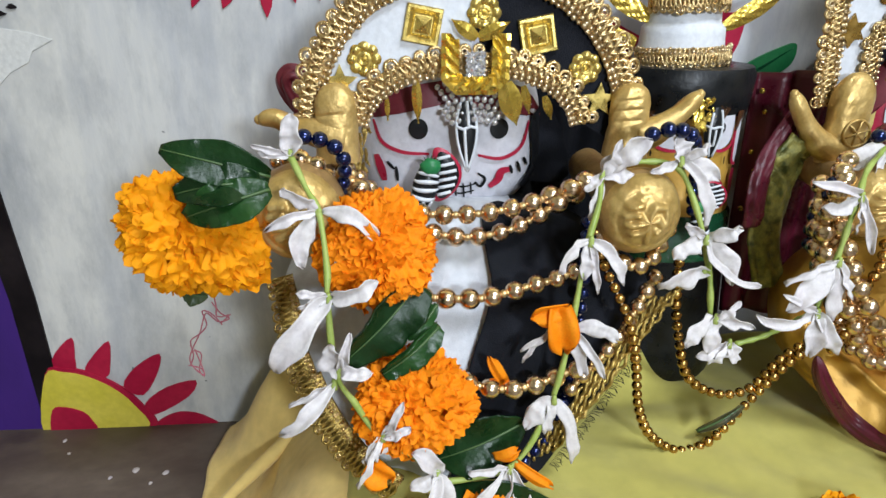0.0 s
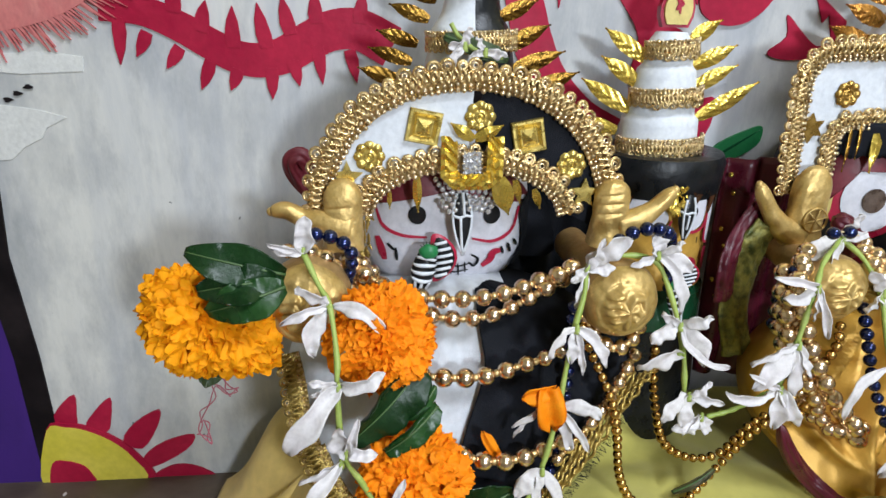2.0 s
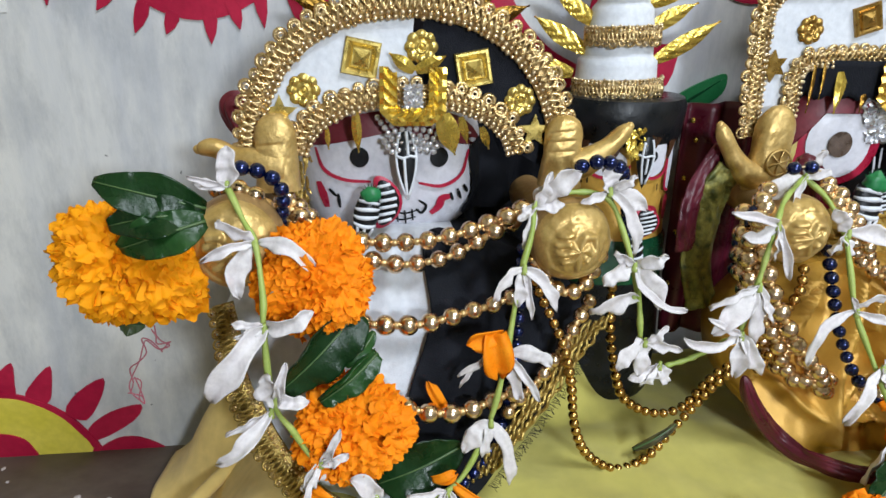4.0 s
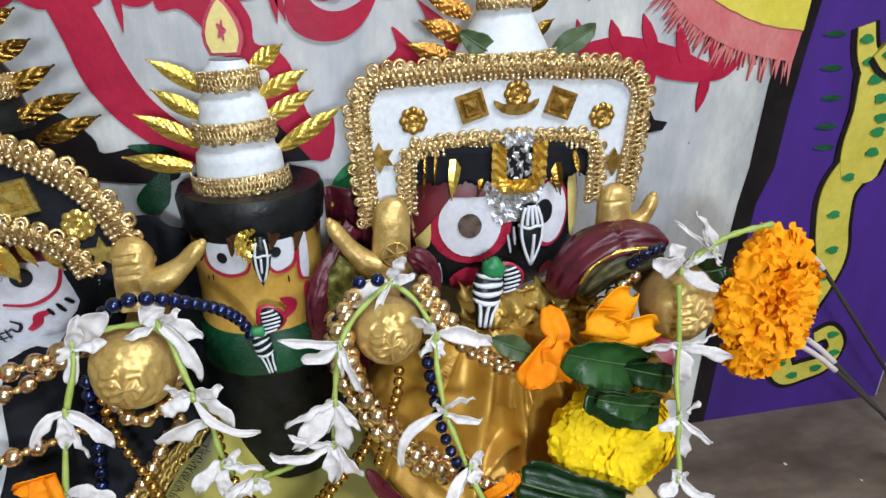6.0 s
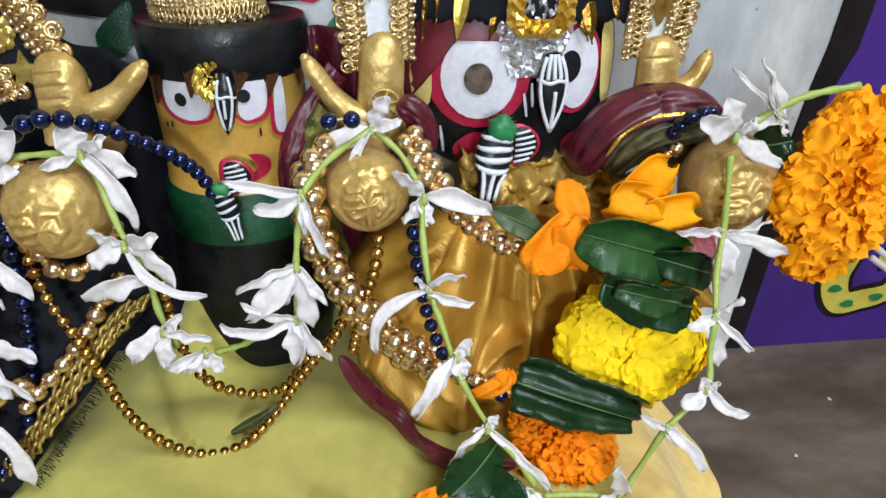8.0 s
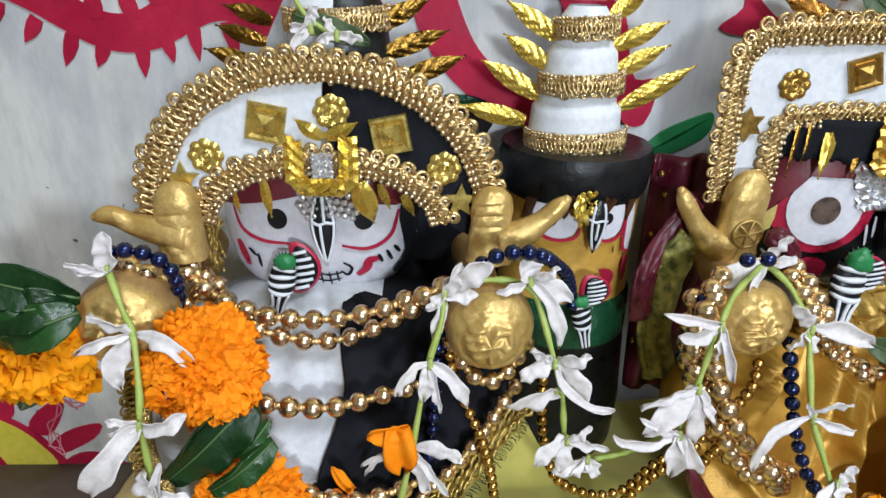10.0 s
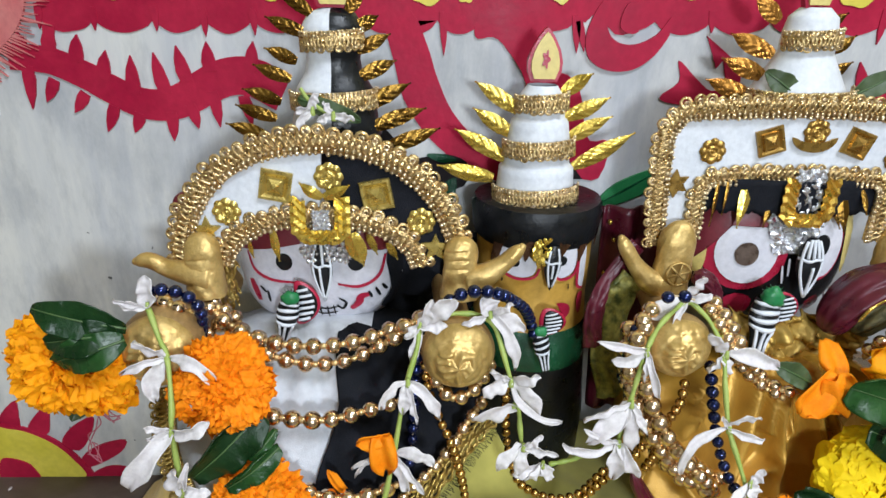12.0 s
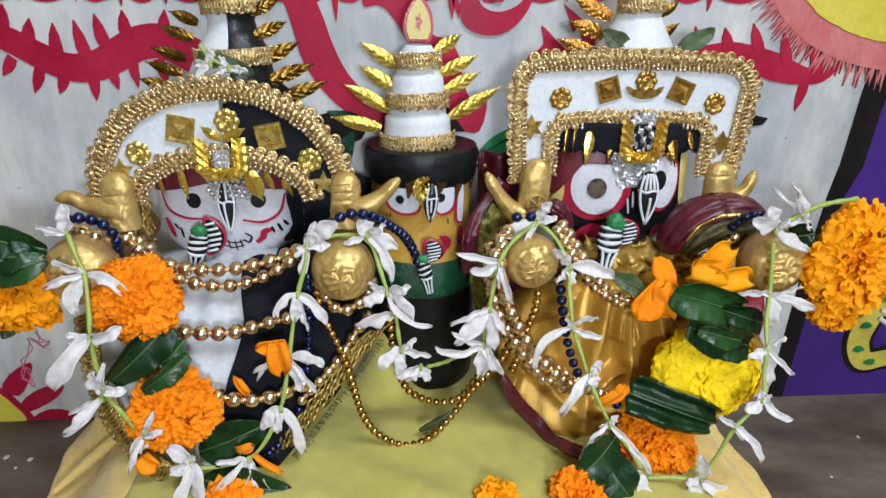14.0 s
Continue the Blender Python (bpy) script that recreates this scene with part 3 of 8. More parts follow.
painted("painted_flame", [(0.1147, 0.3685), (0.1246, 0.3477), (0.1286, 0.3533), (0.1340, 0.3359), (0.1438, 0.3297), (0.1420, 0.3492)], MAT_RED, 0.0015)
painted("painted_ground", loop([(-0.1449, 0.3103), (-0.1124, 0.3089), (-0.0925, 0.2907), (-0.0877, 0.2798), (-0.0587, 0.2845), (-0.0422, 0.2760), (-0.0523, 0.2581), (-0.1147, 0.2662), (-0.1531, 0.2765)], 4), MAT_BLACK_PAINT, 0.0015, "black painted shadow figure")
painted("painted_ground", [(0.0105, 0.3013), (0.0223, 0.2915), (0.0405, 0.2678), (0.0083, 0.2668)], MAT_BLACK_PAINT, 0.0019, "black painted shadow figure")
painted("painted_leaf", loop([(0.0529, 0.2499), (0.0647, 0.2638), (0.0868, 0.2745), (0.0957, 0.2756), (0.0938, 0.2626), (0.0768, 0.2523), (0.0595, 0.2466)], 4), MAT_GREEN_PAINT, 0.0022, "green painted leaf")
painted("painted_stroke", [(0.0543, 0.2490), (0.0732, 0.2615), (0.0940, 0.2739), (0.0742, 0.2599)], MAT_DARKGREEN, 0.0027)
painted("painted_leaf", [(0.0506, 0.2385), (0.0617, 0.2458), (0.0771, 0.2437), (0.0781, 0.2376)], MAT_DARKGREEN, 0.0022)
painted("painted_leaf", loop([(-0.0738, 0.2490), (-0.0606, 0.2627), (-0.0510, 0.2663), (-0.0546, 0.2434), (-0.0684, 0.2380)], 4), MAT_DARKGREEN, 0.0022, "green painted leaf")
painted("painted_leaf", loop([(-0.0729, 0.2839), (-0.0611, 0.2843), (-0.0509, 0.2805), (-0.0627, 0.2785)], 4), MAT_DARKGREEN, 0.0018)

# red and yellow half flower low on the left wall
for i, outline in enumerate(([(-0.4307, 0.0434), (-0.4261, 0.0566), (-0.4122, 0.0688), (-0.4131, 0.0513), (-0.4156, 0.0404)], [(-0.4075, 0.0401), (-0.3998, 0.0533), (-0.3865, 0.0651), (-0.3886, 0.0455), (-0.3934, 0.0345)], [(-0.3819, 0.0264), (-0.3711, 0.0423), (-0.3518, 0.0532), (-0.3554, 0.0367), (-0.3686, 0.0180)], [(-0.3685, 0.0101), (-0.3510, 0.0236), (-0.3283, 0.0290), (-0.3351, 0.0151), (-0.3638, -0.0008)], [(-0.3637, -0.0123), (-0.3500, -0.0003), (-0.3327, -0.0000), (-0.3156, -0.0101), (-0.3178, -0.0144)])):
    painted("painted_petal", loop(outline, 3), MAT_RED, 0.0012 + 0.00025 * (i % 3), "red painted petal")
painted("painted_disc", loop([(-0.4362, 0.0401), (-0.4218, 0.0436), (-0.4063, 0.0401), (-0.3877, 0.0292), (-0.3727, 0.0129), (-0.3637, -0.0123), (-0.4129, -0.0193), (-0.4475, -0.0148)], 4), MAT_RED, 0.0020)
painted("painted_disc", loop([(-0.4366, 0.0381), (-0.4224, 0.0406), (-0.4081, 0.0371), (-0.3903, 0.0262), (-0.3773, 0.0110), (-0.3689, -0.0120), (-0.4129, -0.0193), (-0.4475, -0.0148)], 4), MAT_YELLOW_PAINT, 0.0024)
painted("painted_disc", loop([(-0.4370, 0.0083), (-0.4263, 0.0099), (-0.4147, 0.0052), (-0.4092, -0.0036), (-0.4082, -0.0123), (-0.4294, -0.0168), (-0.4415, -0.0140)], 4), MAT_RED, 0.0032)

# chipped pale patches on the left of the wall
for outline in ([(-0.4208, 0.3166), (-0.3892, 0.3182), (-0.3662, 0.3157), (-0.3670, 0.3067), (-0.4038, 0.3045), (-0.4233, 0.3056)], [(-0.4223, 0.2852), (-0.4082, 0.2836), (-0.3957, 0.2815), (-0.3824, 0.2773), (-0.3954, 0.2707), (-0.3992, 0.2639), (-0.4115, 0.2577), (-0.4202, 0.2497), (-0.4329, 0.2485)]):
    painted("bare_patch", outline, MAT_CHIP, 0.0007, "pale scraped patch")
for k, c in enumerate([(-0.4205, 0.3092), (-0.4160, 0.2882), (-0.4095, 0.2924), (-0.4022, 0.2966)]):
    painted("dark_chip", [(c[0] + 0.0026 * math.cos(a) * (1 + 0.5 * math.sin(3 * a + k)), c[1] + 0.0016 * math.sin(a)) for a in (math.tau * j / 9 for j in range(9))], MAT_BLACK_PAINT, 0.0012)

# yellow spotted snake on the purple panel
def snake(line, widths, lift=0.0016, step=7):
    mid = flat_curve(line, 8)
    painted("painted_snake_edge", band(mid, tuple(w + 0.0045 for w in widths)), MAT_BLACK_PAINT, lift, "black outline of the snake")
    painted("painted_snake", band(mid, widths), MAT_SNAKE, lift + 0.001, "mustard yellow spotted snake")
    for i in range(4, len(mid) - 3, step):
        x, z = mid[i]
        painted("painted_spot", [(x + 0.0058 * math.cos(a) * (1 + 0.25 * math.sin(3 * a + x * 90)), z + 0.0036 * math.sin(a)) for a in (math.tau * k / 10 for k in range(10))], MAT_GREEN_PAINT, lift + 0.002)


snake([(0.4521, 0.3456), (0.4583, 0.3260), (0.4713, 0.3078)], (0.007, 0.008, 0.010))
snake([(0.4781, 0.2386), (0.4654, 0.2140), (0.4683, 0.1823), (0.4752, 0.1543), (0.4713, 0.1321), (0.4605, 0.1040), (0.4505, 0.0780), (0.4479, 0.0535), (0.4594, 0.0329), (0.4796, 0.0348), (0.4991, 0.0407), (0.5068, 0.0589), (0.4956, 0.0747), (0.4808, 0.0702)], (0.017, 0.012, 0.0055), step=9)
painted("painted_snake_edge", loop([(0.4543, 0.3160), (0.4845, 0.3150), (0.5103, 0.2948), (0.5465, 0.2791), (0.5528, 0.2583), (0.5246, 0.2533), (0.5070, 0.2393), (0.4978, 0.2232), (0.4612, 0.2255), (0.4536, 0.2499), (0.4561, 0.2831)], 4), MAT_BLACK_PAINT, 0.0020)
painted("painted_snake", loop([(0.4588, 0.3141), (0.4806, 0.3106), (0.5077, 0.2893), (0.5425, 0.2744), (0.5462, 0.2620), (0.5206, 0.2580), (0.5030, 0.2446), (0.4948, 0.2223), (0.4668, 0.2242), (0.4578, 0.2496), (0.4598, 0.2806)], 4), MAT_SNAKE, 0.0030, "mustard yellow spotted snake")
for x, z in [(0.4708, 0.3055), (0.4807, 0.2905), (0.4863, 0.2747), (0.4865, 0.2636), (0.4865, 0.2470)]:
    painted("painted_spot", [(x + 0.0062 * math.cos(a) * (1 + 0.25 * math.sin(3 * a + z * 90)), z + 0.004 * math.sin(a)) for a in (math.tau * k / 10 for k in range(10))], MAT_GREEN_PAINT, 0.0040)
snake([(0.4696, 0.3301), (0.4833, 0.3195), (0.5026, 0.3225), (0.5135, 0.3376), (0.5103, 0.3572), (0.4941, 0.3617), (0.4811, 0.3556)], (0.010, 0.012, 0.008), 0.0042)

# ---- yellow cloth over the low seat ----
def cloth_at(x, y):
    """Height of the draped cloth: a flat seat top that falls to the ledge at both sides and at the front."""
    step = lambda v, a, b: (lambda k: k * k * (3 - 2 * k))(min(1, max(0, (v - a) / (b - a))))
    top = step(x, -0.292, -0.205) * (1 - step(x, 0.215, 0.280)) * step(y, 0.175, 0.215)
    z = -0.0085 + 0.0735 * top
    z += 0.055 * math.exp(-((x + 0.026) / 0.020) ** 2) * step(y, 0.345, 0.385)
    z += 0.045 * math.exp(-((x + 0.262) / 0.028) ** 2) * step(y, 0.36, 0.41)
    z += (0.0030 * noise.noise((x * 14, y * 20, 1)) + 0.0018 * noise.noise((x * 38 + y * 26, y * 30, 4)) + 0.0016 * max(0, math.sin(x * 30 + y * 55)) ** 6) * (0.3 + 0.7 * top)
    return max(z, -0.0085)


cloth = thing("yellow_cloth", (0, 0.35, 0), "mustard yellow cotton cloth draped over the low seat", "cloth")
def sheet_between(x0, x1, n):
    """A stretch of the cloth; its outer edges are slightly ragged."""
    rag = lambda x, y: x + (0.004 * noise.noise((y * 40, 3, 0)) + 0.003 * math.sin(y * 60)) * (1 if abs(x) > 0.25 else 0)
    s = Shape()
    s.sheet(lambda u, v: (lambda x, y: (rag(x, y), y, cloth_at(x, y)))(x0 + (x1 - x0) * u, 0.16 + 0.272 * v), n, 90, 0.0012)
    return s


part("drape", sheet_between(-0.2, 0.195, 110), MAT_CLOTH, cloth)
part("side_fall", sheet_between(-0.305, -0.2, 36), MAT_CLOTH_EDGE, cloth, "orange yellow end that falls to the ledge")
part("side_fall", sheet_between(0.195, 0.292, 36), MAT_CLOTH_EDGE, cloth, "orange yellow end that falls to the ledge")
s = Shape()
s.tube(curve([(-0.292, 0.335, 0.002), (-0.268, 0.352, 0.018), (-0.245, 0.366, 0.034), (-0.232, 0.372, 0.048)], 8), lambda q: 0.0035 * (0.6 + 0.8 * math.sin(math.pi * q)), 10)
part("fold", s, MAT_CLOTH_EDGE, cloth, "turned-back fold")
seat = Shape()
seat.slab([(-0.2, -0.01), (0.205, -0.01), (0.205, 0.058), (-0.2, 0.058)], 0.222, 0.437)
whole("low_seat", seat, MAT_CLOTH, "low seat hidden under the yellow cloth", "seat", smooth=False)

# ---- statues ----
def strokes(s, surf, pts, w, mi, lift=0.0011, n=6):
    """A painted line of half width w on the surface surf(x, z)."""
    line = curve([(x, 0, z) for x, z in pts], n)
    k = len(line)
    ws = [w * (0.35 + 0.65 * math.sin(math.pi * (0.12 + 0.76 * i / (k - 1)))) for i in range(k)]
    verts, faces = [], []
    for i, p in enumerate(line):
        d = (line[min(i + 1, k - 1)] - line[max(i - 1, 0)]).normalized()
        for g in (-1, 1):
            x, z = p.x - d.z * ws[i] * g, p.z + d.x * ws[i] * g
            verts.append((x, surf(x, z) - lift, z))
    faces = [(2 * i, 2 * i + 1, 2 * i + 3, 2 * i + 2) for i in range(k - 1)]
    s.add(verts, faces, mi)


def patch(s, surf, outline, mi, lift=0.0008, rings=5):
    """A filled painted area with a rounded outline on the surface."""
    n = len(outline)
    cx, cz = sum(p[0] for p in outline) / n, sum(p[1] for p in outline) / n
    verts = [(cx, surf(cx, cz) - lift, cz)]
    for r in range(1, rings + 1):
        for x, z in outline:
            x, z = cx + (x - cx) * r / rings, cz + (z - cz) * r / rings
            verts.append((x, surf(x, z) - lift, z))
    faces = [(0, 1 + i, 1 + (i + 1) % n) for i in range(n)]
    for r in range(rings - 1):
        a, b = 1 + r * n, 1 + (r + 1) * n
        faces += [(a + i, b + i, b + (i + 1) % n, a + (i + 1) % n) for i in range(n)]
    s.add(verts, faces, mi)


def oval(cx, cz, rx, rz, n=24, tilt=0.0):
    c, q = math.cos(tilt), math.sin(tilt)
    return [(cx + c * rx * math.cos(a) - q * rz * math.sin(a), cz + q * rx * math.cos(a) + c * rz * math.sin(a)) for a in (math.tau * k / n for k in range(n))]


def bulge(cx, cy, cz, rx, ry, rz, power=2.6):
    """Front of a rounded block: y of the surface at (x, z)."""
    def surf(x, z):
        q = min(1, abs((x - cx) / rx) ** power + abs((z - cz) / rz) ** power)
        return cy - ry * (1 - q) ** (1 / power)
    return surf


def block(s, cx, cy, cz, rx, ry, rz, power=2.6, mi=0, nu=40, nv=26):
    e = 2 / power
    sg = lambda v: math.copysign(abs(v) ** e, v)
    s.grid(lambda u, v: (cx + rx * sg(math.cos(math.tau * u)) * sg(max(1e-6, math.sin(math.pi * v))), cy + ry * sg(math.sin(math.tau * u)) * sg(max(1e-6, math.sin(math.pi * v))), cz - rz * sg(math.cos(math.pi * v))), nu, nv, mi, closed=True)


def dress(s, cx, cz, rx, down, up, y_edge, depth, mi_of, fold, lean, limit=lambda z: 9.0, sweep=0.0):
    """A fan-shaped dress that leans forward towards its hem: a domed front with folds that run out from the neck."""
    nu, nv = 160, 40
    fall = lambda z: lean * max(0, 0.2 - z) + sweep * max(0, 0.108 - z)
    def rim_at(a):
        z = cz + (up if math.sin(a) > 0 else down) * math.sin(a)
        return min(cx + rx * math.cos(a), limit(z)), z
    verts = [(cx, y_edge - depth - fall(cz), cz)]
    for j in range(1, nv + 1):
        r = j / nv
        for i in range(nu):
            x, z = rim_at(math.tau * i / nu)
            x, z = cx + (x - cx) * r, cz + (z - cz) * r
            d = depth * math.sqrt(max(0, 1 - r * r)) if r < 1 else 0
            verts.append((x, y_edge - d - fold(x, z, r) - fall(z), z))
    faces = [(0, 1 + i, 1 + (i + 1) % nu) for i in range(nu)]
    for j in range(nv - 1):
        a, b = 1 + j * nu, 1 + (j + 1) * nu
        faces += [(a + i, b + i, b + (i + 1) % nu, a + (i + 1) % nu) for i in range(nu)]
    rim = len(verts)
    verts += [(x, y_edge + 0.03 - fall(z), z) for x, z in (rim_at(math.tau * i / nu) for i in range(nu))]
    b = 1 + (nv - 1) * nu
    faces += [(b + i, rim + i, rim + (i + 1) % nu, b + (i + 1) % nu) for i in range(nu)]
    faces.append(tuple(rim + i for i in range(nu))[::-1])
    k = len(s.v)
    s.v += verts
    for q in faces:
        x = sum(verts[i][0] for i in q) / len(q)
        z = sum(verts[i][2] for i in q) / len(q)
        s.f.append(tuple(i + k for i in q))
        s.m.append(mi_of(x, z))


# the black and white figure
HEAD_A = (-0.141, 0.398, 0.232, 0.054, 0.040, 0.052)
surf = bulge(*HEAD_A)
s = Shape()
block(s, *HEAD_A, mi=0)
fold_a = lambda x, z, r: 0.0046 * r * math.sin(math.atan2(z - 0.26, x + 0.140) * 22 + 2 * noise.noise((x * 20, z * 14, 2))) + 0.002 * noise.noise((x * 60, z * 22, 0))
SEAM = lambda z: -0.1245 - 0.23 * max(0, 0.165 - z) + 0.002 * math.sin(z * 90)
HEM = lambda z: -0.0270 - 0.86 * max(0, 0.155 - z)
dress(s, -0.137, 0.150, 0.099, 0.098, 0.048, 0.356, 0.022, lambda x, z: 1 if x > -0.105 else 2, fold_a, 0.42, HEM)
def over(u, v):
    """Black half of the dress, laid over the white with a soft seam."""
    z = 0.197 - 0.140 * v
    x0 = SEAM(z)
    span = 0.103 * math.sqrt(max(0.0, 1 - ((z - 0.150) / (0.048 if z > 0.150 else 0.098)) ** 2))
    x1 = max(x0 + 0.004, min(-0.137 + span, HEM(z)))
    x = x0 + (x1 - x0) * u
    r = min(1, math.hypot((x + 0.137) / 0.103, (z - 0.150) / (0.048 if z > 0.150 else 0.098)))
    y = 0.356 - 0.022 * math.sqrt(max(0, 1 - r * r)) - fold_a(x, z, r) - 0.42 * max(0, 0.2 - z)
    return (x, y - 0.0040 - 0.0016 * math.sin(math.pi * u) - 0.0022 * u * math.sin(u * 22 + 2.5 * math.sin(z * 30)) * (1 - u), z)
s.sheet(over, 60, 60, 0.0016, 1)
patch(s, surf, oval(-0.158, 0.240, 0.027, 0.019), 5, 0.0006)
patch(s, surf, oval(-0.1135, 0.240, 0.024, 0.019), 5, 0.0006)
for x, z in ((-0.1594, 0.2381), (-0.1154, 0.2378)):
    patch(s, surf, oval(x, z, 0.0052, 0.0056), 3, 0.0016, 3)
strokes(s, surf, [(-0.1835, 0.242), (-0.1791, 0.2304), (-0.1683, 0.2254), (-0.1535, 0.2247)], 0.0011, 4, 0.0018)
strokes(s, surf, [(-0.1269, 0.2237), (-0.1135, 0.2213), (-0.102, 0.227), (-0.0977, 0.2405)], 0.0011, 4, 0.0018)
for line in ([(-0.1825, 0.2227), (-0.18, 0.2152), (-0.1781, 0.2076)], [(-0.1197, 0.2047), (-0.1147, 0.2088), (-0.1132, 0.2134), (-0.1082, 0.2144)]):
    strokes(s, surf, line, 0.0024, 4, 0.0017)
for line in ([(-0.1766, 0.2193), (-0.1727, 0.2152)], [(-0.1717, 0.2169), (-0.1708, 0.2083)], [(-0.1083, 0.2168), (-0.1064, 0.2116)], [(-0.104, 0.2185), (-0.1013, 0.2116)], [(-0.1, 0.2202), (-0.0971, 0.2151)]):
    strokes(s, surf, line, 0.001, 3, 0.0017)
for line in ([(-0.1433, 0.204), (-0.1365, 0.2012), (-0.1281, 0.2029)], [(-0.1416, 0.2075), (-0.1349, 0.2054), (-0.1265, 0.2075)], [(-0.1393, 0.2082), (-0.1382, 0.1995)], [(-0.1346, 0.2075), (-0.1337, 0.1984)], [(-0.1306, 0.2082), (-0.1297, 0.2005)]):
    strokes(s, surf, line, 0.0006, 3, 0.002)
strokes(s, surf, [(-0.1267, 0.2134), (-0.1225, 0.2099), (-0.1248, 0.2054), (-0.1282, 0.2082)], 0.0009, 3, 0.002)
# maroon hair band over the brow and black cloth over one cheek
patch(s, surf, loop([(-0.1909, 0.242), (-0.1794, 0.2544), (-0.1569, 0.2615), (-0.128, 0.2641), (-0.1018, 0.2584), (-0.0885, 0.2421), (-0.0979, 0.2454), (-0.118, 0.2545), (-0.1439, 0.2567), (-0.1665, 0.2525), (-0.1795, 0.2447)], 3), 6, 0.0026)
patch(s, surf, loop([(-0.0967, 0.2427), (-0.0786, 0.2427), (-0.0657, 0.2019), (-0.0893, 0.1984), (-0.1014, 0.2037), (-0.0943, 0.2158)], 3), 1, 0.004)
statue_a = whole("statue", s, [MAT_FACEWHITE, MAT_BLACK_CLOTH, MAT_WHITE_CLOTH, MAT_BLACK_GLOSS, MAT_RED_GLOSS, MAT_FACEWHITE, MAT_MAROON_FLAT], "white-faced statue in a half white, half black dress", "statue", "statues on the seat")

# the tall black column figure
s = Shape()
BX, BY, BR = 0.0025, 0.408, 0.0375
prof = [(0.02, 0.052), (0.036, 0.056), (0.0415, 0.068), (0.0425, 0.1), (0.039, 0.152), (0.0392, 0.155), (0.0385, 0.178), (0.0365, 0.181), (0.0352, 0.2), (0.0362, 0.240), (0.0388, 0.244), (0.0404, 0.262), (0.0385, 0.267), (0.0, 0.269)]
n = 44
verts = [(BX + 1.10 * r * math.cos(a) * (1 + 0.02 * math.sin(3 * a)), BY + r * math.sin(a), z) for r, z in prof for a in (math.tau * i / n for i in range(n))]
faces, k = [], len(s.v)
s.v += verts
for j in range(len(prof) - 1):
    for i in range(n):
        s.f.append((j * n + i, j * n + (i + 1) % n, (j + 1) * n + (i + 1) % n, (j + 1) * n + i))
        z = (prof[j][1] + prof[j + 1][1]) / 2
        s.m.append(1 if 0.153 < z < 0.18 else 2 if 0.181 < z < 0.242 else 0)
surf = lambda x, z: BY - 0.909 * math.sqrt(max(1e-6, 0.0396 ** 2 - min(0.0390, abs(x - BX)) ** 2))
for line in ([(-0.0194, 0.2482), (-0.0242, 0.2372), (-0.0227, 0.2264), (-0.0129, 0.2222), (-0.0035, 0.2247), (-0.0011, 0.2328), (-0.0072, 0.2385), (-0.0107, 0.2452)], [(0.0183, 0.2473), (0.0135, 0.2361), (0.0119, 0.2266), (0.0157, 0.2219), (0.0237, 0.2250), (0.0263, 0.2343), (0.0239, 0.2467), (0.0202, 0.2505)], [(0.0314, 0.2478), (0.0291, 0.2342), (0.0286, 0.2150), (0.0329, 0.2119), (0.0337, 0.2341)]):
    patch(s, surf, loop(line, 3), 3, 0.0012)
for x, z in ((-0.0152, 0.2329), (0.0155, 0.2347)):
    patch(s, surf, oval(x, z, 0.0031, 0.0034, 14), 5, 0.0024, 2)
strokes(s, surf, [(-0.0261, 0.2386), (-0.0246, 0.2272), (-0.0149, 0.2216), (-0.0029, 0.2235), (0.0008, 0.2299)], 0.0010, 4, 0.0024)
strokes(s, surf, [(0.0102, 0.2255), (0.0158, 0.2213), (0.0246, 0.2238), (0.0272, 0.2340), (0.0273, 0.2439)], 0.0010, 4, 0.0024)
patch(s, surf, loop([(0.0141, 0.2040), (0.0207, 0.2032), (0.0244, 0.1987), (0.0228, 0.1930), (0.0159, 0.1892), (0.0137, 0.1918), (0.0173, 0.1957), (0.0181, 0.1995)], 3), 4, 0.0022)
patch(s, surf, loop([(0.0301, 0.2085), (0.0335, 0.2069), (0.0331, 0.1940), (0.0304, 0.1934), (0.0291, 0.2015)], 3), 4, 0.0022)
strokes(s, surf, [(0.0277, 0.2353), (0.0279, 0.2154), (0.0328, 0.2110)], 0.0010, 4, 0.0024)
for line in ([(-0.0223, 0.221), (-0.0223, 0.2174)], [(-0.0253, 0.2199), (-0.0252, 0.2169)], [(0.0211, 0.2177), (0.0214, 0.2132)]):
    strokes(s, surf, line, 0.0005, 5, 0.0024)
for line in ([(-0.0261, 0.2542), (-0.0218, 0.2502), (-0.0259, 0.2326), (-0.0299, 0.2285), (-0.0283, 0.2437)], [(-0.0089, 0.2551), (-0.0027, 0.2549), (-0.0053, 0.243), (-0.009, 0.2343), (-0.0105, 0.2404), (-0.0109, 0.2485)], [(0.0128, 0.2532), (0.0223, 0.253), (0.019, 0.245), (0.0136, 0.2375), (0.0124, 0.2452)], [(0.0281, 0.2528), (0.0361, 0.2526), (0.0321, 0.2419), (0.0268, 0.232), (0.0267, 0.242)], [(0.038, 0.2522), (0.0418, 0.2521), (0.0428, 0.2411), (0.0409, 0.2333), (0.039, 0.244)]):
    patch(s, surf, loop(line, 3), 6, 0.0032)
statue_b = whole("statue", s, [MAT_BLACK_GLOSS, MAT_DARKGREEN, MAT_YELLOW_FACE, MAT_FACEWHITE, MAT_RED_GLOSS, MAT_BLACK_GLOSS, MAT_HAIR], "tall black column statue with a yellow face and green collar", "statue", "statues on the seat")
crease(statue_b, 50)

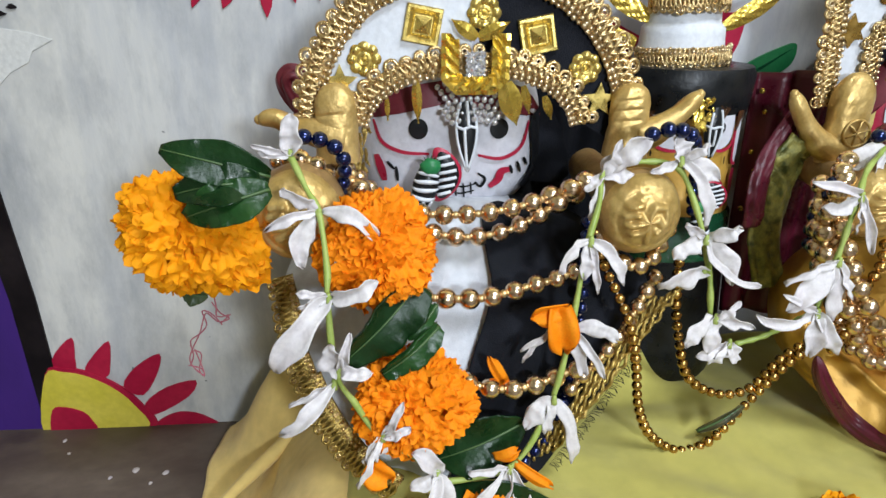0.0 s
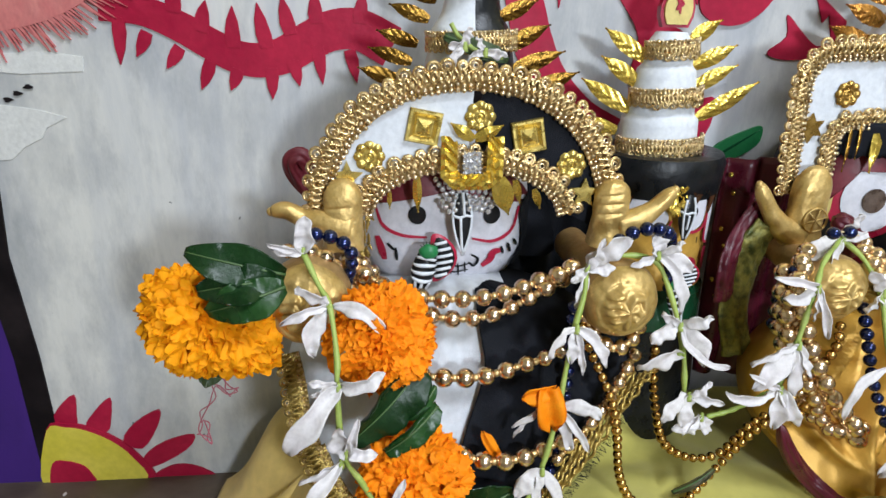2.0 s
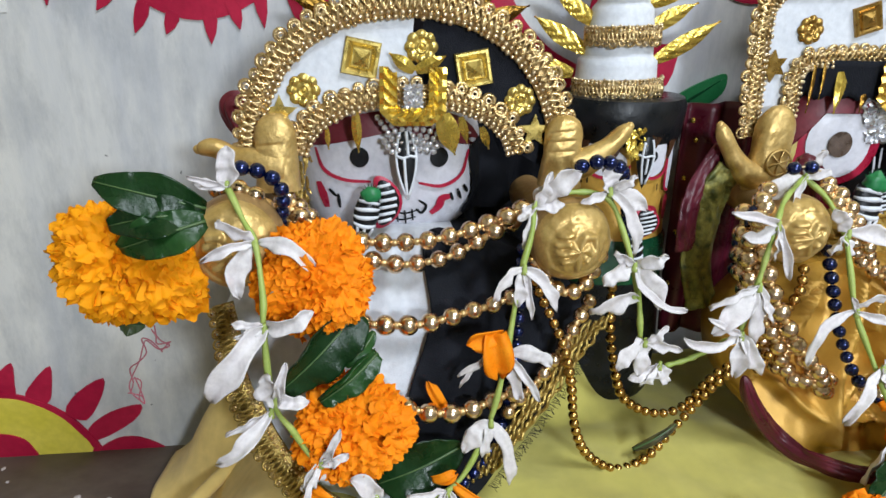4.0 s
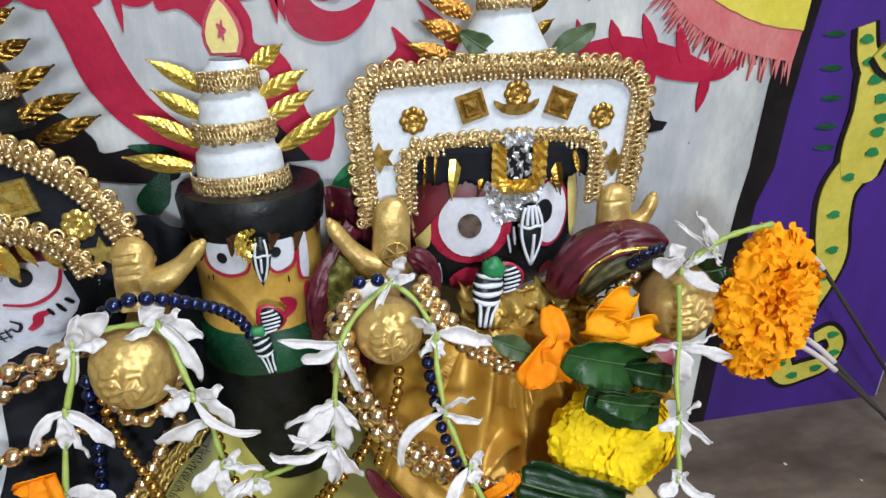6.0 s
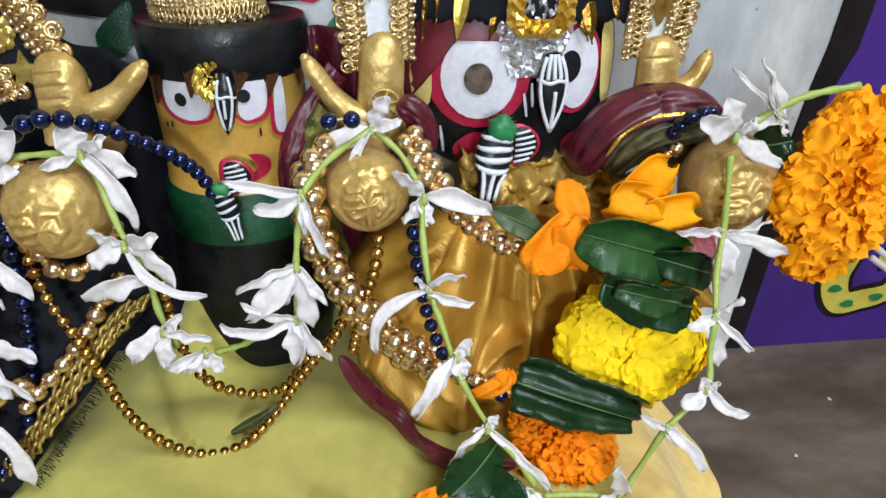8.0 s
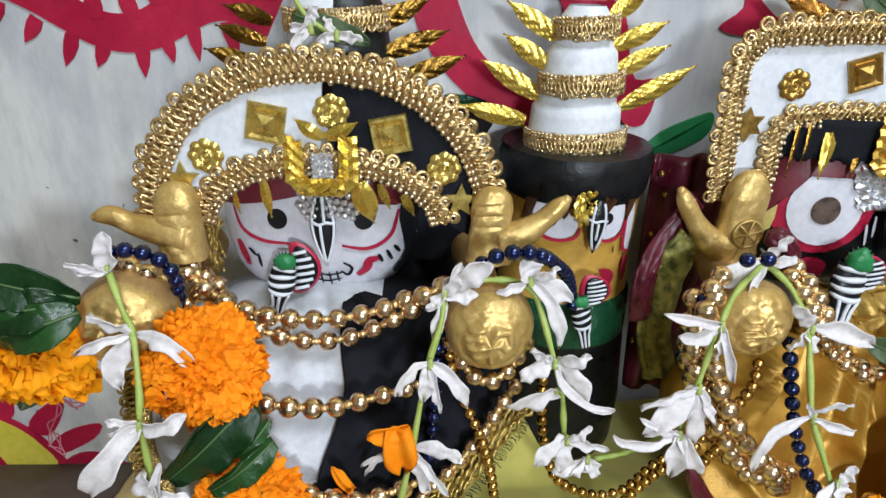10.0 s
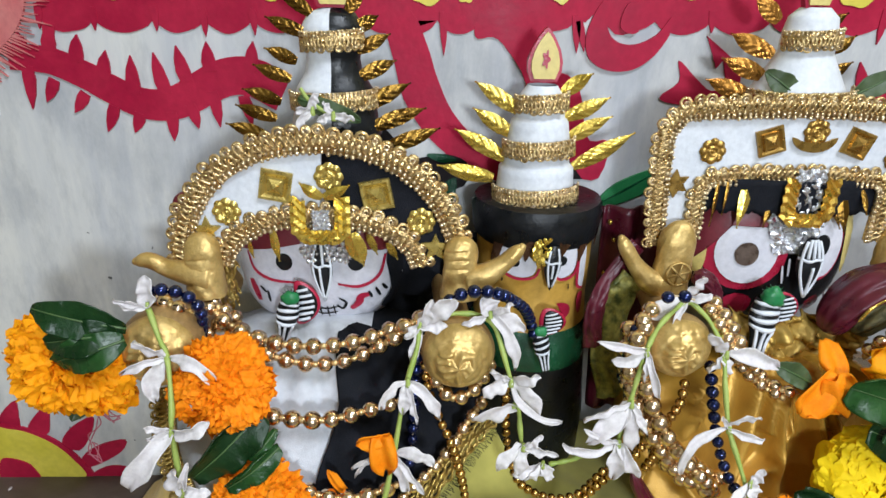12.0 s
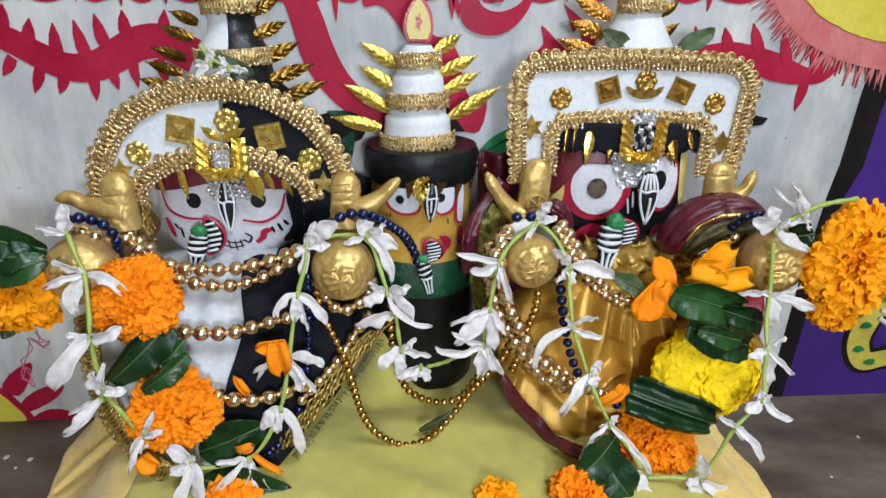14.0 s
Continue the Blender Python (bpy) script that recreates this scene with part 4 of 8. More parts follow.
# the black-faced figure in gold satin
HEAD_C = (0.154, 0.410, 0.240, 0.060, 0.041, 0.058)
surf = bulge(*HEAD_C)
s = Shape()
block(s, *HEAD_C, mi=0)
def gathers():
    """Ridges of the gathered satin, uneven in length, width and height: start, end, half width, height."""
    rg = random.Random(12)
    out = []
    for i in range(15):
        a = math.radians(-72 + 10.2 * i + rg.uniform(-3.5, 3.5))
        near, far = rg.choice((0.018, 0.026, 0.045)), rg.choice((0.085, 0.12, 0.15))
        b = a + rg.uniform(-0.14, 0.14)
        out.append(((0.150 + near * math.sin(a), 0.224 - near * math.cos(a), 0.150 + far * math.sin(b), 0.224 - far * math.cos(b)), rg.uniform(0.0032, 0.0064), rg.uniform(0.009, 0.018)))
    for line in ((0.158, 0.172, 0.163, 0.140), (0.163, 0.140, 0.150, 0.112), (0.150, 0.112, 0.128, 0.098), (0.072, 0.118, 0.112, 0.092), (0.112, 0.092, 0.150, 0.086)):
        out.append((line, 0.0042, 0.012))
    return out


GATHERS = gathers()


def fold_c(x, z, r):
    """Height of the satin's folds over the plain dress."""
    x, z = x + 0.004 * noise.noise((x * 24, z * 24, 3)), z + 0.004 * noise.noise((x * 24, z * 24, 9))
    high = 0.0
    for line, w, h in GATHERS:
        d = away(x, z, *line)
        if d < 3 * w:
            high = max(high, h * math.exp(-(d / w) ** 1.6)) + 0.18 * min(high, h * math.exp(-(d / w) ** 1.6))
    return high - 0.004 + 0.005 * noise.noise((x * 22, z * 22, 5)) + 0.0012 * noise.noise((x * 90, z * 60, 2))
dress(s, 0.161, 0.130, 0.102, 0.077, 0.052, 0.347, 0.006, lambda x, z: 1, fold_c, 0.2, sweep=0.45)
patch(s, surf, oval((0.1325, 0.2432)[0], (0.1325, 0.2432)[1], 0.0262, 0.0270), 2, 0.0008, 6)
patch(s, surf, oval((0.1325, 0.2432)[0], (0.1325, 0.2432)[1], 0.0192, 0.0216), 3, 0.0018, 6)
patch(s, surf, oval((0.1318, 0.2428)[0], (0.1318, 0.2428)[1], 0.0072, 0.008), 4, 0.0028, 3)
patch(s, surf, oval((0.1838, 0.2465)[0], (0.1838, 0.2465)[1], 0.0145, 0.0235), 2, 0.0008, 6)
patch(s, surf, oval((0.1844, 0.2465)[0], (0.1844, 0.2465)[1], 0.0115, 0.0205), 3, 0.0018, 6)
patch(s, surf, oval((0.179, 0.2485)[0], (0.179, 0.2485)[1], 0.006, 0.008), 6, 0.0028, 3)
patch(s, surf, loop([(0.095, 0.2795), (0.1191, 0.2812), (0.1472, 0.2777), (0.1531, 0.2671), (0.1457, 0.2615), (0.1329, 0.2653), (0.1217, 0.2618), (0.1119, 0.2546), (0.1051, 0.2448), (0.0979, 0.2279), (0.0934, 0.2505)], 3), 7, 0.0034)
patch(s, surf, loop([(0.0989, 0.2469), (0.1079, 0.2498), (0.1084, 0.2291), (0.101, 0.226)], 3), 5, 0.0026)
patch(s, surf, loop([(0.1965, 0.2644), (0.2047, 0.2664), (0.2062, 0.2309), (0.2003, 0.2294)], 3), 5, 0.0026)
patch(s, surf, loop([(0.1207, 0.2038), (0.1303, 0.2143), (0.1421, 0.2098), (0.1403, 0.1949), (0.1283, 0.1919)], 3), 2, 0.003)
patch(s, surf, loop([(0.18, 0.2074), (0.1868, 0.2126), (0.1919, 0.2029), (0.184, 0.1957)], 3), 2, 0.003)
for line in ([(0.1078, 0.2152), (0.1135, 0.2094)], [(0.1138, 0.2167), (0.1166, 0.1998)], [(0.1922, 0.2137), (0.1961, 0.2079)], [(0.1956, 0.2172), (0.1994, 0.2114)], [(0.1556, 0.2357), (0.1581, 0.2231)], [(0.1592, 0.2408), (0.1607, 0.2283)]):
    strokes(s, surf, line, 0.0008, 3, 0.003)
statue_c = whole("statue", s, [MAT_BLACK_GLOSS, MAT_SATIN, MAT_RED_GLOSS, MAT_FACEWHITE, MAT_BROWN_EYE, MAT_CREAM, MAT_BLACK_GLOSS, MAT_MAROON_FLAT], "black-faced statue with large round eyes in gold satin", "statue", "statues on the seat")


# ---- lace, foil and crowns ----
def lace(s, line, w, pitch=0.0062, mi=0, pale=1, lift=0.0022, flip=1):
    """Gold braid along a line in a plane that faces the viewer: backing, looped edge, wavy cords and a row of seeds."""
    pts = evenly(line, pitch / 6)
    k = len(pts)
    face = Vector((0, -1, 0))
    tang = [(pts[min(i + 1, k - 1)] - pts[max(i - 1, 0)]).normalized() for i in range(k)]
    side = [t.cross(face).normalized() * flip for t in tang]
    verts, faces = [], []
    for p, q in zip(pts, side):
        verts += [p - q * w * 0.46 + face * lift, p + q * w * 0.34 + face * lift, p + q * w * 0.34, p - q * w * 0.46]
    for i in range(k - 1):
        a = 4 * i
        faces += [(a + j, a + (j + 1) % 4, a + 4 + (j + 1) % 4, a + 4 + j) for j in range(4)]
    s.add(verts, faces, mi)
    for i in range(3, k, 6):
        p, t, q = pts[i] + tang[i] * pitch * rnd.uniform(-0.12, 0.12) + side[i] * pitch * rnd.uniform(-0.10, 0.14), tang[i], side[i]
        s.ring(p + q * w * 0.36 + face * (lift + 0.0006), t, (q + face * 0.35 * rnd.uniform(-1, 1)).normalized(), pitch * 0.40 * rnd.uniform(0.78, 1.18), pitch * 0.15 * rnd.uniform(0.8, 1.15), 10, 5, mi)
        s.ring(p + q * w * 0.34 + face * (lift + 0.0012), t, (q + face * 0.35 * rnd.uniform(-1, 1)).normalized(), pitch * 0.2, pitch * 0.1, 8, 4, pale)
    wob = [0.8 + 0.4 * noise.noise((p.x * 130, p.z * 130, 3)) for p in pts]
    wave = [p + q * w * (0.05 + 0.30 * wob[i] * math.sin(i * math.tau / 6 + wob[i] * 2)) + face * (lift + 0.0012 + 0.0005 * math.cos(i * math.tau / 6)) for i, (p, q) in enumerate(zip(pts, side))]
    s.tube(wave, pitch * 0.13, 5, mi)
    wave = [p + q * w * (0.05 - 0.30 * wob[-1 - i] * math.sin(i * math.tau / 6 + wob[i] * 2)) + face * (lift + 0.0012 - 0.0005 * math.cos(i * math.tau / 6)) for i, (p, q) in enumerate(zip(pts, side))]
    s.tube(wave, pitch * 0.13, 5, mi)
    for off in (-0.27, -0.42):
        for i in range(1, k, 3):
            s.ball(pts[i] + side[i] * w * (off + rnd.uniform(-0.04, 0.04)) + face * (lift + 0.0006 + rnd.uniform(-0.0004, 0.0005)), pitch * rnd.uniform(0.15, 0.23), 6, 4, pale)


def almond(s, root, tip, w, mi=0, bend=0.0, thick=0.0006, ribs=0):
    """A pointed foil leaf with a pressed middle crease; ribs: slanting ridges pressed into each half."""
    root, tip = Vector(root), Vector(tip)
    d = tip - root
    q = d.normalized().cross(Vector((0, -1, 0))).normalized()
    s.sheet(lambda u, v: root + d * v + q * w * (u * 2 - 1) * (0.15 + 0.85 * math.sin(math.pi * (0.12 + 0.88 * v)) ** 0.8) * (1 - v ** 6) + Vector((0, -1, 0)) * (bend * math.sin(math.pi * v) + 0.22 * w * (1 - abs(u * 2 - 1)) + (0.03 * w * math.sin(math.tau * (ribs * v - 1.2 * abs(u * 2 - 1))) if ribs else 0)), 8 if ribs else 4, 36 if ribs else 8, thick, mi)


def star(cx, cz, r, k=6, inner=0.5):
    return [(cx + (r if i % 2 == 0 else r * inner) * math.sin(math.pi * i / k), cz + (r if i % 2 == 0 else r * inner) * math.cos(math.pi * i / k)) for i in range(2 * k)]


def diamond(c, r, tilt, y):
    """A pressed square sequin: a flat rim, a sunk step and a raised middle."""
    s = Shape()
    rings = ((1.0, -0.0014), (1.0, 0.0004), (0.94, 0.0012), (0.80, 0.0012), (0.60, -0.0004), (0.50, 0.0012), (0.44, 0.0012), (0.02, 0.0042))
    verts = [(c[0] + r * k * math.cos(math.tau * i / 4 + tilt), y - 0.0012 - h, c[1] + r * k * math.sin(math.tau * i / 4 + tilt)) for k, h in rings for i in range(4)]
    faces = [(4 * j + i, 4 * j + (i + 1) % 4, 4 * j + 4 + (i + 1) % 4, 4 * j + 4 + i) for j in range(len(rings) - 1) for i in range(4)]
    s.add(verts, faces)
    return s


def foil_u(cx, z0, z1, wide, leg, y):
    """A folded foil strip bent into a U with clipped corners, pressed with slanting ridges."""
    s = Shape()
    h = wide / 2
    k = leg * 0.8
    out = [(-h, z1), (-h, z0 + k), (-h + k, z0), (h - k, z0), (h, z0 + k), (h, z1)]
    ins = [(-h + leg, z1), (-h + leg, z0 + leg + k * 0.3), (-h + leg + k * 0.3, z0 + leg), (h - leg - k * 0.3, z0 + leg), (h - leg, z0 + leg + k * 0.3), (h - leg, z1)]
    rows = []
    for (a, b), (p, q) in zip(zip(out, out[1:]), zip(ins, ins[1:])):
        m = max(2, int(math.dist(a, b) / 0.0030))
        rows += [tuple(o[i] + (e[i] - o[i]) * g / m for o, e in ((a, b), (p, q)) for i in (0, 1)) for g in range(m)]
    rows.append((*out[-1], *ins[-1]))
    verts = []
    for j in range(len(rows)):
        for e in range(5):
            f = e / 4
            ox, oz, ix, iz = rows[j] if f < 0.6 else rows[min(j + 1, len(rows) - 1)]
            verts.append((cx + ox + (ix - ox) * f, y - 0.0016 * ((j + e // 2) % 2) - 0.0008 * math.sin(math.pi * f), oz + (iz - oz) * f))
    faces = [(5 * j + e, 5 * j + e + 1, 5 * j + e + 6, 5 * j + e + 5) for j in range(len(rows) - 1) for e in range(4)]
    s.add(verts, faces)
    return s


def crumple(x0, x1, z0, z1, y, taper=0.0, deep=0.0022):
    """Crumpled foil: a sheet broken into many small tilted facets."""
    s = Shape()
    nu, nv = 16, 16
    def fn(u, v):
        w = 1 - taper * v
        x = (x0 + x1) / 2 + (u - 0.5) * (x1 - x0) * w
        return (x + 0.0006 * math.sin(u * 91 + v * 57), y - deep * (0.5 + 0.5 * math.sin(u * 47.3 + v * 71.1 + 3 * math.sin(u * 31 - v * 23))), z1 + (z0 - z1) * v + 0.0006 * math.sin(u * 63 - v * 88))
    s.sheet(fn, nu, nv, 0.0005)
    return s


def rosette(c, r, y, petals=8):
    """A pressed round sequin: scalloped petals, a raised ring and a middle boss, in one piece."""
    s = Shape()
    def fn(u, v):
        a = math.tau * u
        k = abs(math.cos(a * petals / 2))
        q = r * v * (1 - 0.13 * (1 - k) * v)
        high = 0.0016 * (0.4 + 0.6 * k) * math.sin(math.pi * min(1, max(0, (v - 0.42) / 0.58))) if v > 0.42 else 0.0018 * math.exp(-((v - 0.3) / 0.06) ** 2) + 0.0018 * math.exp(-(v / 0.13) ** 2)
        return (c[0] + q * math.cos(a), y - high - 0.0004, c[1] + q * math.sin(a))
    s.grid(fn, 64, 16, closed=True)
    return s


# arched crown of the black and white figure
YA = 0.344
AC = (-0.1335, 0.2375)
def arch(rx, rz, a0, a1, n=60, y=YA, power=2.15):
    e = 2 / power
    out = []
    for i in range(n + 1):
        a = math.radians(a0 + (a1 - a0) * i / n)
        c, q = math.cos(a), math.sin(a)
        out.append((AC[0] + rx * math.copysign(abs(c) ** e, c), y, AC[1] + rz * math.copysign(abs(q) ** e, q)))
    return out


crown = thing("arch_crown", (AC[0], YA, 0.24), "arched card crown, half white and half black, edged with gold lace", "crown", "crowns")
outer, inner = arch(0.082, 0.080, 181, -4), arch(0.059, 0.037, 172, 8)
for name, test, material in (("white_half", lambda x: x < -0.1285, MAT_WHITE), ("black_half", lambda x: x >= -0.1285, MAT_BLACK_CLOTH)):
    s = Shape()
    idx = [i for i in range(61) if test(outer[i][0])]
    o = [(outer[i][0], outer[i][2]) for i in idx] + [(inner[i][0], inner[i][2]) for i in idx[::-1]]
    s.slab(o, YA, YA + 0.003)
    part(name, s, material, crown, smooth=False)
s = Shape()
lace(s, outer, 0.0150, 0.0072, flip=-1)
part("lace_trim", s, [MAT_LACE, MAT_LACE_PALE], crown, "looped gold lace")
s = Shape()
lace(s, inner, 0.0135, 0.0072, flip=-1)
part("lace_trim", s, [MAT_LACE, MAT_LACE_PALE], crown, "looped gold lace")
for c, tilt in (((-0.1573, 0.2914), 0.60), ((-0.1007, 0.2868), 0.98)):
    part("diamond_sequin", diamond(c, 0.0125, tilt, YA - 0.0004), MAT_SEQUIN, crown, "square gold sequin", smooth=False)
for c in ((-0.1861, 0.2754), (-0.1275, 0.297), (-0.0755, 0.2711)):
    part("rosette", rosette(c, 0.0085, YA - 0.0006), MAT_SEQUIN, crown, "round gold flower sequin")
for c in ((-0.1982, 0.2643), (-0.0671, 0.2555)):
    part("star_sequin", Shape().slab(star(c[0], c[1], 0.009, 5, 0.45), YA - 0.003, YA - 0.0016), MAT_SEQUIN, crown, "gold star sequin", smooth=False)
part("foil_loop", foil_u((-0.132, 0.2765)[0], (-0.1315, 0.2592)[1], (-0.1322, 0.2881)[1], 0.0335, 0.0088, YA - 0.0080), MAT_FOIL, crown, "folded gold foil loop", smooth=False)
part("rhinestone_square", crumple(-0.1365, -0.1272, 0.2680, 0.2795, YA - 0.0070, deep=0.0016), MAT_RHINESTONE, crown, "small square of silver rhinestones", smooth=False)
s = Shape()
for root, tip in (((-0.1311, 0.3405, 0.2856), (-0.1437, 0.3405, 0.2942)), ((-0.1305, 0.3405, 0.2856), (-0.1152, 0.3405, 0.2932))):
    almond(s, root, tip, 0.0034, bend=0.002)
part("foil_bow", s, MAT_FOIL, crown, "gold foil bow", smooth=False)
s = Shape()
for row in range(7):
    for i in range(-6, 7):
        x, z = i * 0.0037 + 0.0018 * (row % 2), 0.2655 - row * 0.0034
        if abs(x) < 0.0205 - 0.0013 * row:
            s.ball((-0.131 + x, 0.3525 - 0.0025 * math.cos(x * 60) - 0.0006 * row, z - 14 * x * x), (0.0017, 0.0012, 0.0017), 7, 5)
part("rhinestone_patch", s, MAT_RHINESTONE, crown, "rows of tiny silver rhinestones", kind="stuff")
for root, tip, w in (((-0.1609, 0.342, 0.2655), (-0.1596, 0.348, 0.2429), 0.0026), ((-0.1161, 0.341, 0.2643), (-0.1090, 0.344, 0.2425), 0.0060), ((-0.1062, 0.345, 0.2622), (-0.1015, 0.35, 0.2474), 0.0024), ((-0.1756, 0.345, 0.2568), (-0.1753, 0.35, 0.2441), 0.0014), ((-0.095, 0.345, 0.257), (-0.0895, 0.35, 0.2442), 0.0024)):
    s = Shape()
    almond(s, root, tip, w, bend=0.001)
    part("foil_strip", s, MAT_FOIL, crown, smooth=False)

# squared crown of the gold satin figure
YC = 0.372
crown = thing("square_crown", (0.15, YC, 0.25), "white card crown with rounded square corners and gold lace", "crown", "crowns")
def squared(x0, x1, z0, z1, r, lean=0.0, n=8):
    """An upside-down U with rounded corners."""
    out = [(x0 + lean, z0), (x0 + lean * 0.5, (z0 + z1 - r) / 2)]
    out += [(x0 + r - r * math.cos(a), z1 - r + r * math.sin(a)) for a in (math.pi / 2 * k / n for k in range(n + 1))]
    out += [((x0 + x1) / 2 - 0.02, z1 + 0.002), ((x0 + x1) / 2 + 0.02, z1 + 0.002)]
    out += [(x1 - r + r * math.sin(a), z1 - r + r * math.cos(a)) for a in (math.pi / 2 * k / n for k in range(n + 1))]
    out += [(x1 - lean * 0.5, (z0 + z1 - r) / 2), (x1 - lean, z0)]
    return out


def resample(pts, n):
    p = evenly([(x, 0, z) for x, z in pts], sum((Vector(a) - Vector(b)).length for a, b in zip(pts, pts[1:])) / n * 0.9999)
    return [(q.x, q.z) for q in p[: n + 1]]


oc = squared(0.0680, 0.2365, 0.247, 0.3335, 0.019, 0.0)
ic = squared(0.0945, 0.2115, 0.252, 0.2925, 0.010, 0.0)
oc = [(x + (0.004 if x < 0.15 else -0.005) * max(0, 0.30 - z) / 0.05, z) for x, z in oc]
o80, i80 = resample(oc, 80), resample(ic, 80)
s = Shape()
s.slab(o80 + i80[::-1], YC, YC + 0.003)
part("card", s, MAT_WHITE, crown, smooth=False)
for line, w in ((o80, 0.0135), (i80, 0.0115)):
    s = Shape()
    lace(s, [(x, YC, z) for x, z in line], w, 0.0066, flip=-1)
    part("lace_trim", s, [MAT_LACE, MAT_LACE_PALE], crown, "looped gold lace")
for c, tilt in (((0.1328, 0.3149), 1.1), ((0.186, 0.3144), 0.45)):
    part("diamond_sequin", diamond(c, 0.0115, tilt, YC - 0.0004), MAT_SEQUIN_DARK, crown, "square bronze sequin", smooth=False)
for c in ((0.099, 0.3083), (0.2129, 0.3056), (0.1596, 0.321)):
    part("rosette", rosette(c, 0.0082, YC - 0.0006), MAT_SEQUIN_DARK, crown, "round bronze flower sequin")
for c in ((0.0787, 0.2881), (0.2226, 0.2769)):
    part("star_sequin", Shape().slab(star(c[0], c[1], 0.0092, 6, 0.55), YC - 0.003, YC - 0.0016), MAT_SEQUIN_DARK, crown, "six-pointed bronze star sequin", smooth=False)
c = (0.1591, 0.3137)
s = Shape()
s.slab([(c[0] + 0.0135 * math.cos(a), c[1] + 0.004 - 0.009 * math.sin(a)) for a in (math.pi * k / 14 for k in range(15))] + [(c[0] + 0.011 * math.cos(a), c[1] + 0.004 - 0.003 * math.sin(a)) for a in (math.pi * (1 - k / 14) for k in range(1, 14))], YC - 0.0022, YC - 0.0006)
part("crescent_sequin", s, MAT_SEQUIN_DARK, crown, "bronze crescent sequin", smooth=False)
part("foil_loop", foil_u((0.1593, 0.2856)[0], (0.1598, 0.264)[1], (0.1591, 0.2954)[1], 0.0335, 0.0090, YC - 0.0105), MAT_FOIL_AMBER, crown, "folded amber gold foil loop", smooth=False)
x, z = (0.1597, 0.2866)
part("tinsel", crumple(x - 0.0092, x + 0.0092, z - 0.018, z + 0.013, YC - 0.0055), MAT_SILVER, crown, "crumpled silver tinsel", smooth=False)
part("tinsel", crumple(x - 0.0215, x + 0.0195, z - 0.043, z - 0.016, 0.3690, 0.45, 0.0035), MAT_SILVER, crown, "crumpled silver tinsel", smooth=False)
for root, tip, w, m in (((0.1057, 0.37, 0.2935), (0.1031, 0.366, 0.2619), 0.0012, 1), ((0.1238, 0.37, 0.293), (0.1194, 0.364, 0.2618), 0.0036, 0), ((0.1422, 0.37, 0.2862), (0.1357, 0.364, 0.2627), 0.003, 1), ((0.1834, 0.37, 0.2849), (0.1873, 0.364, 0.2605), 0.0036, 1), ((0.1963, 0.37, 0.2861), (0.1988, 0.364, 0.2715), 0.0018, 1), ((0.1788, 0.37, 0.2787), (0.1858, 0.366, 0.2616), 0.0018, 1), ((0.1117, 0.37, 0.2933), (0.1096, 0.366, 0.2696), 0.001, 1)):
    s = Shape()
    almond(s, root, tip, w, bend=0.001)
    part("foil_strip", s, MAT_FOIL if m == 0 else MAT_FOIL_DARK, crown, smooth=False)
s = Shape()
s.sheet(lambda u, v: (0.097 + 0.112 * u, 0.3745 - 0.008 * math.sin(math.pi * u), 0.292 - (0.0215 + 0.0012 * math.sin(u * 60) + 0.0008 * math.sin(u * 171)) * v), 60, 6, 0.002)
part("fringe", s, MAT_BLACK_CLOTH, crown, "black thread fringe under the crown")


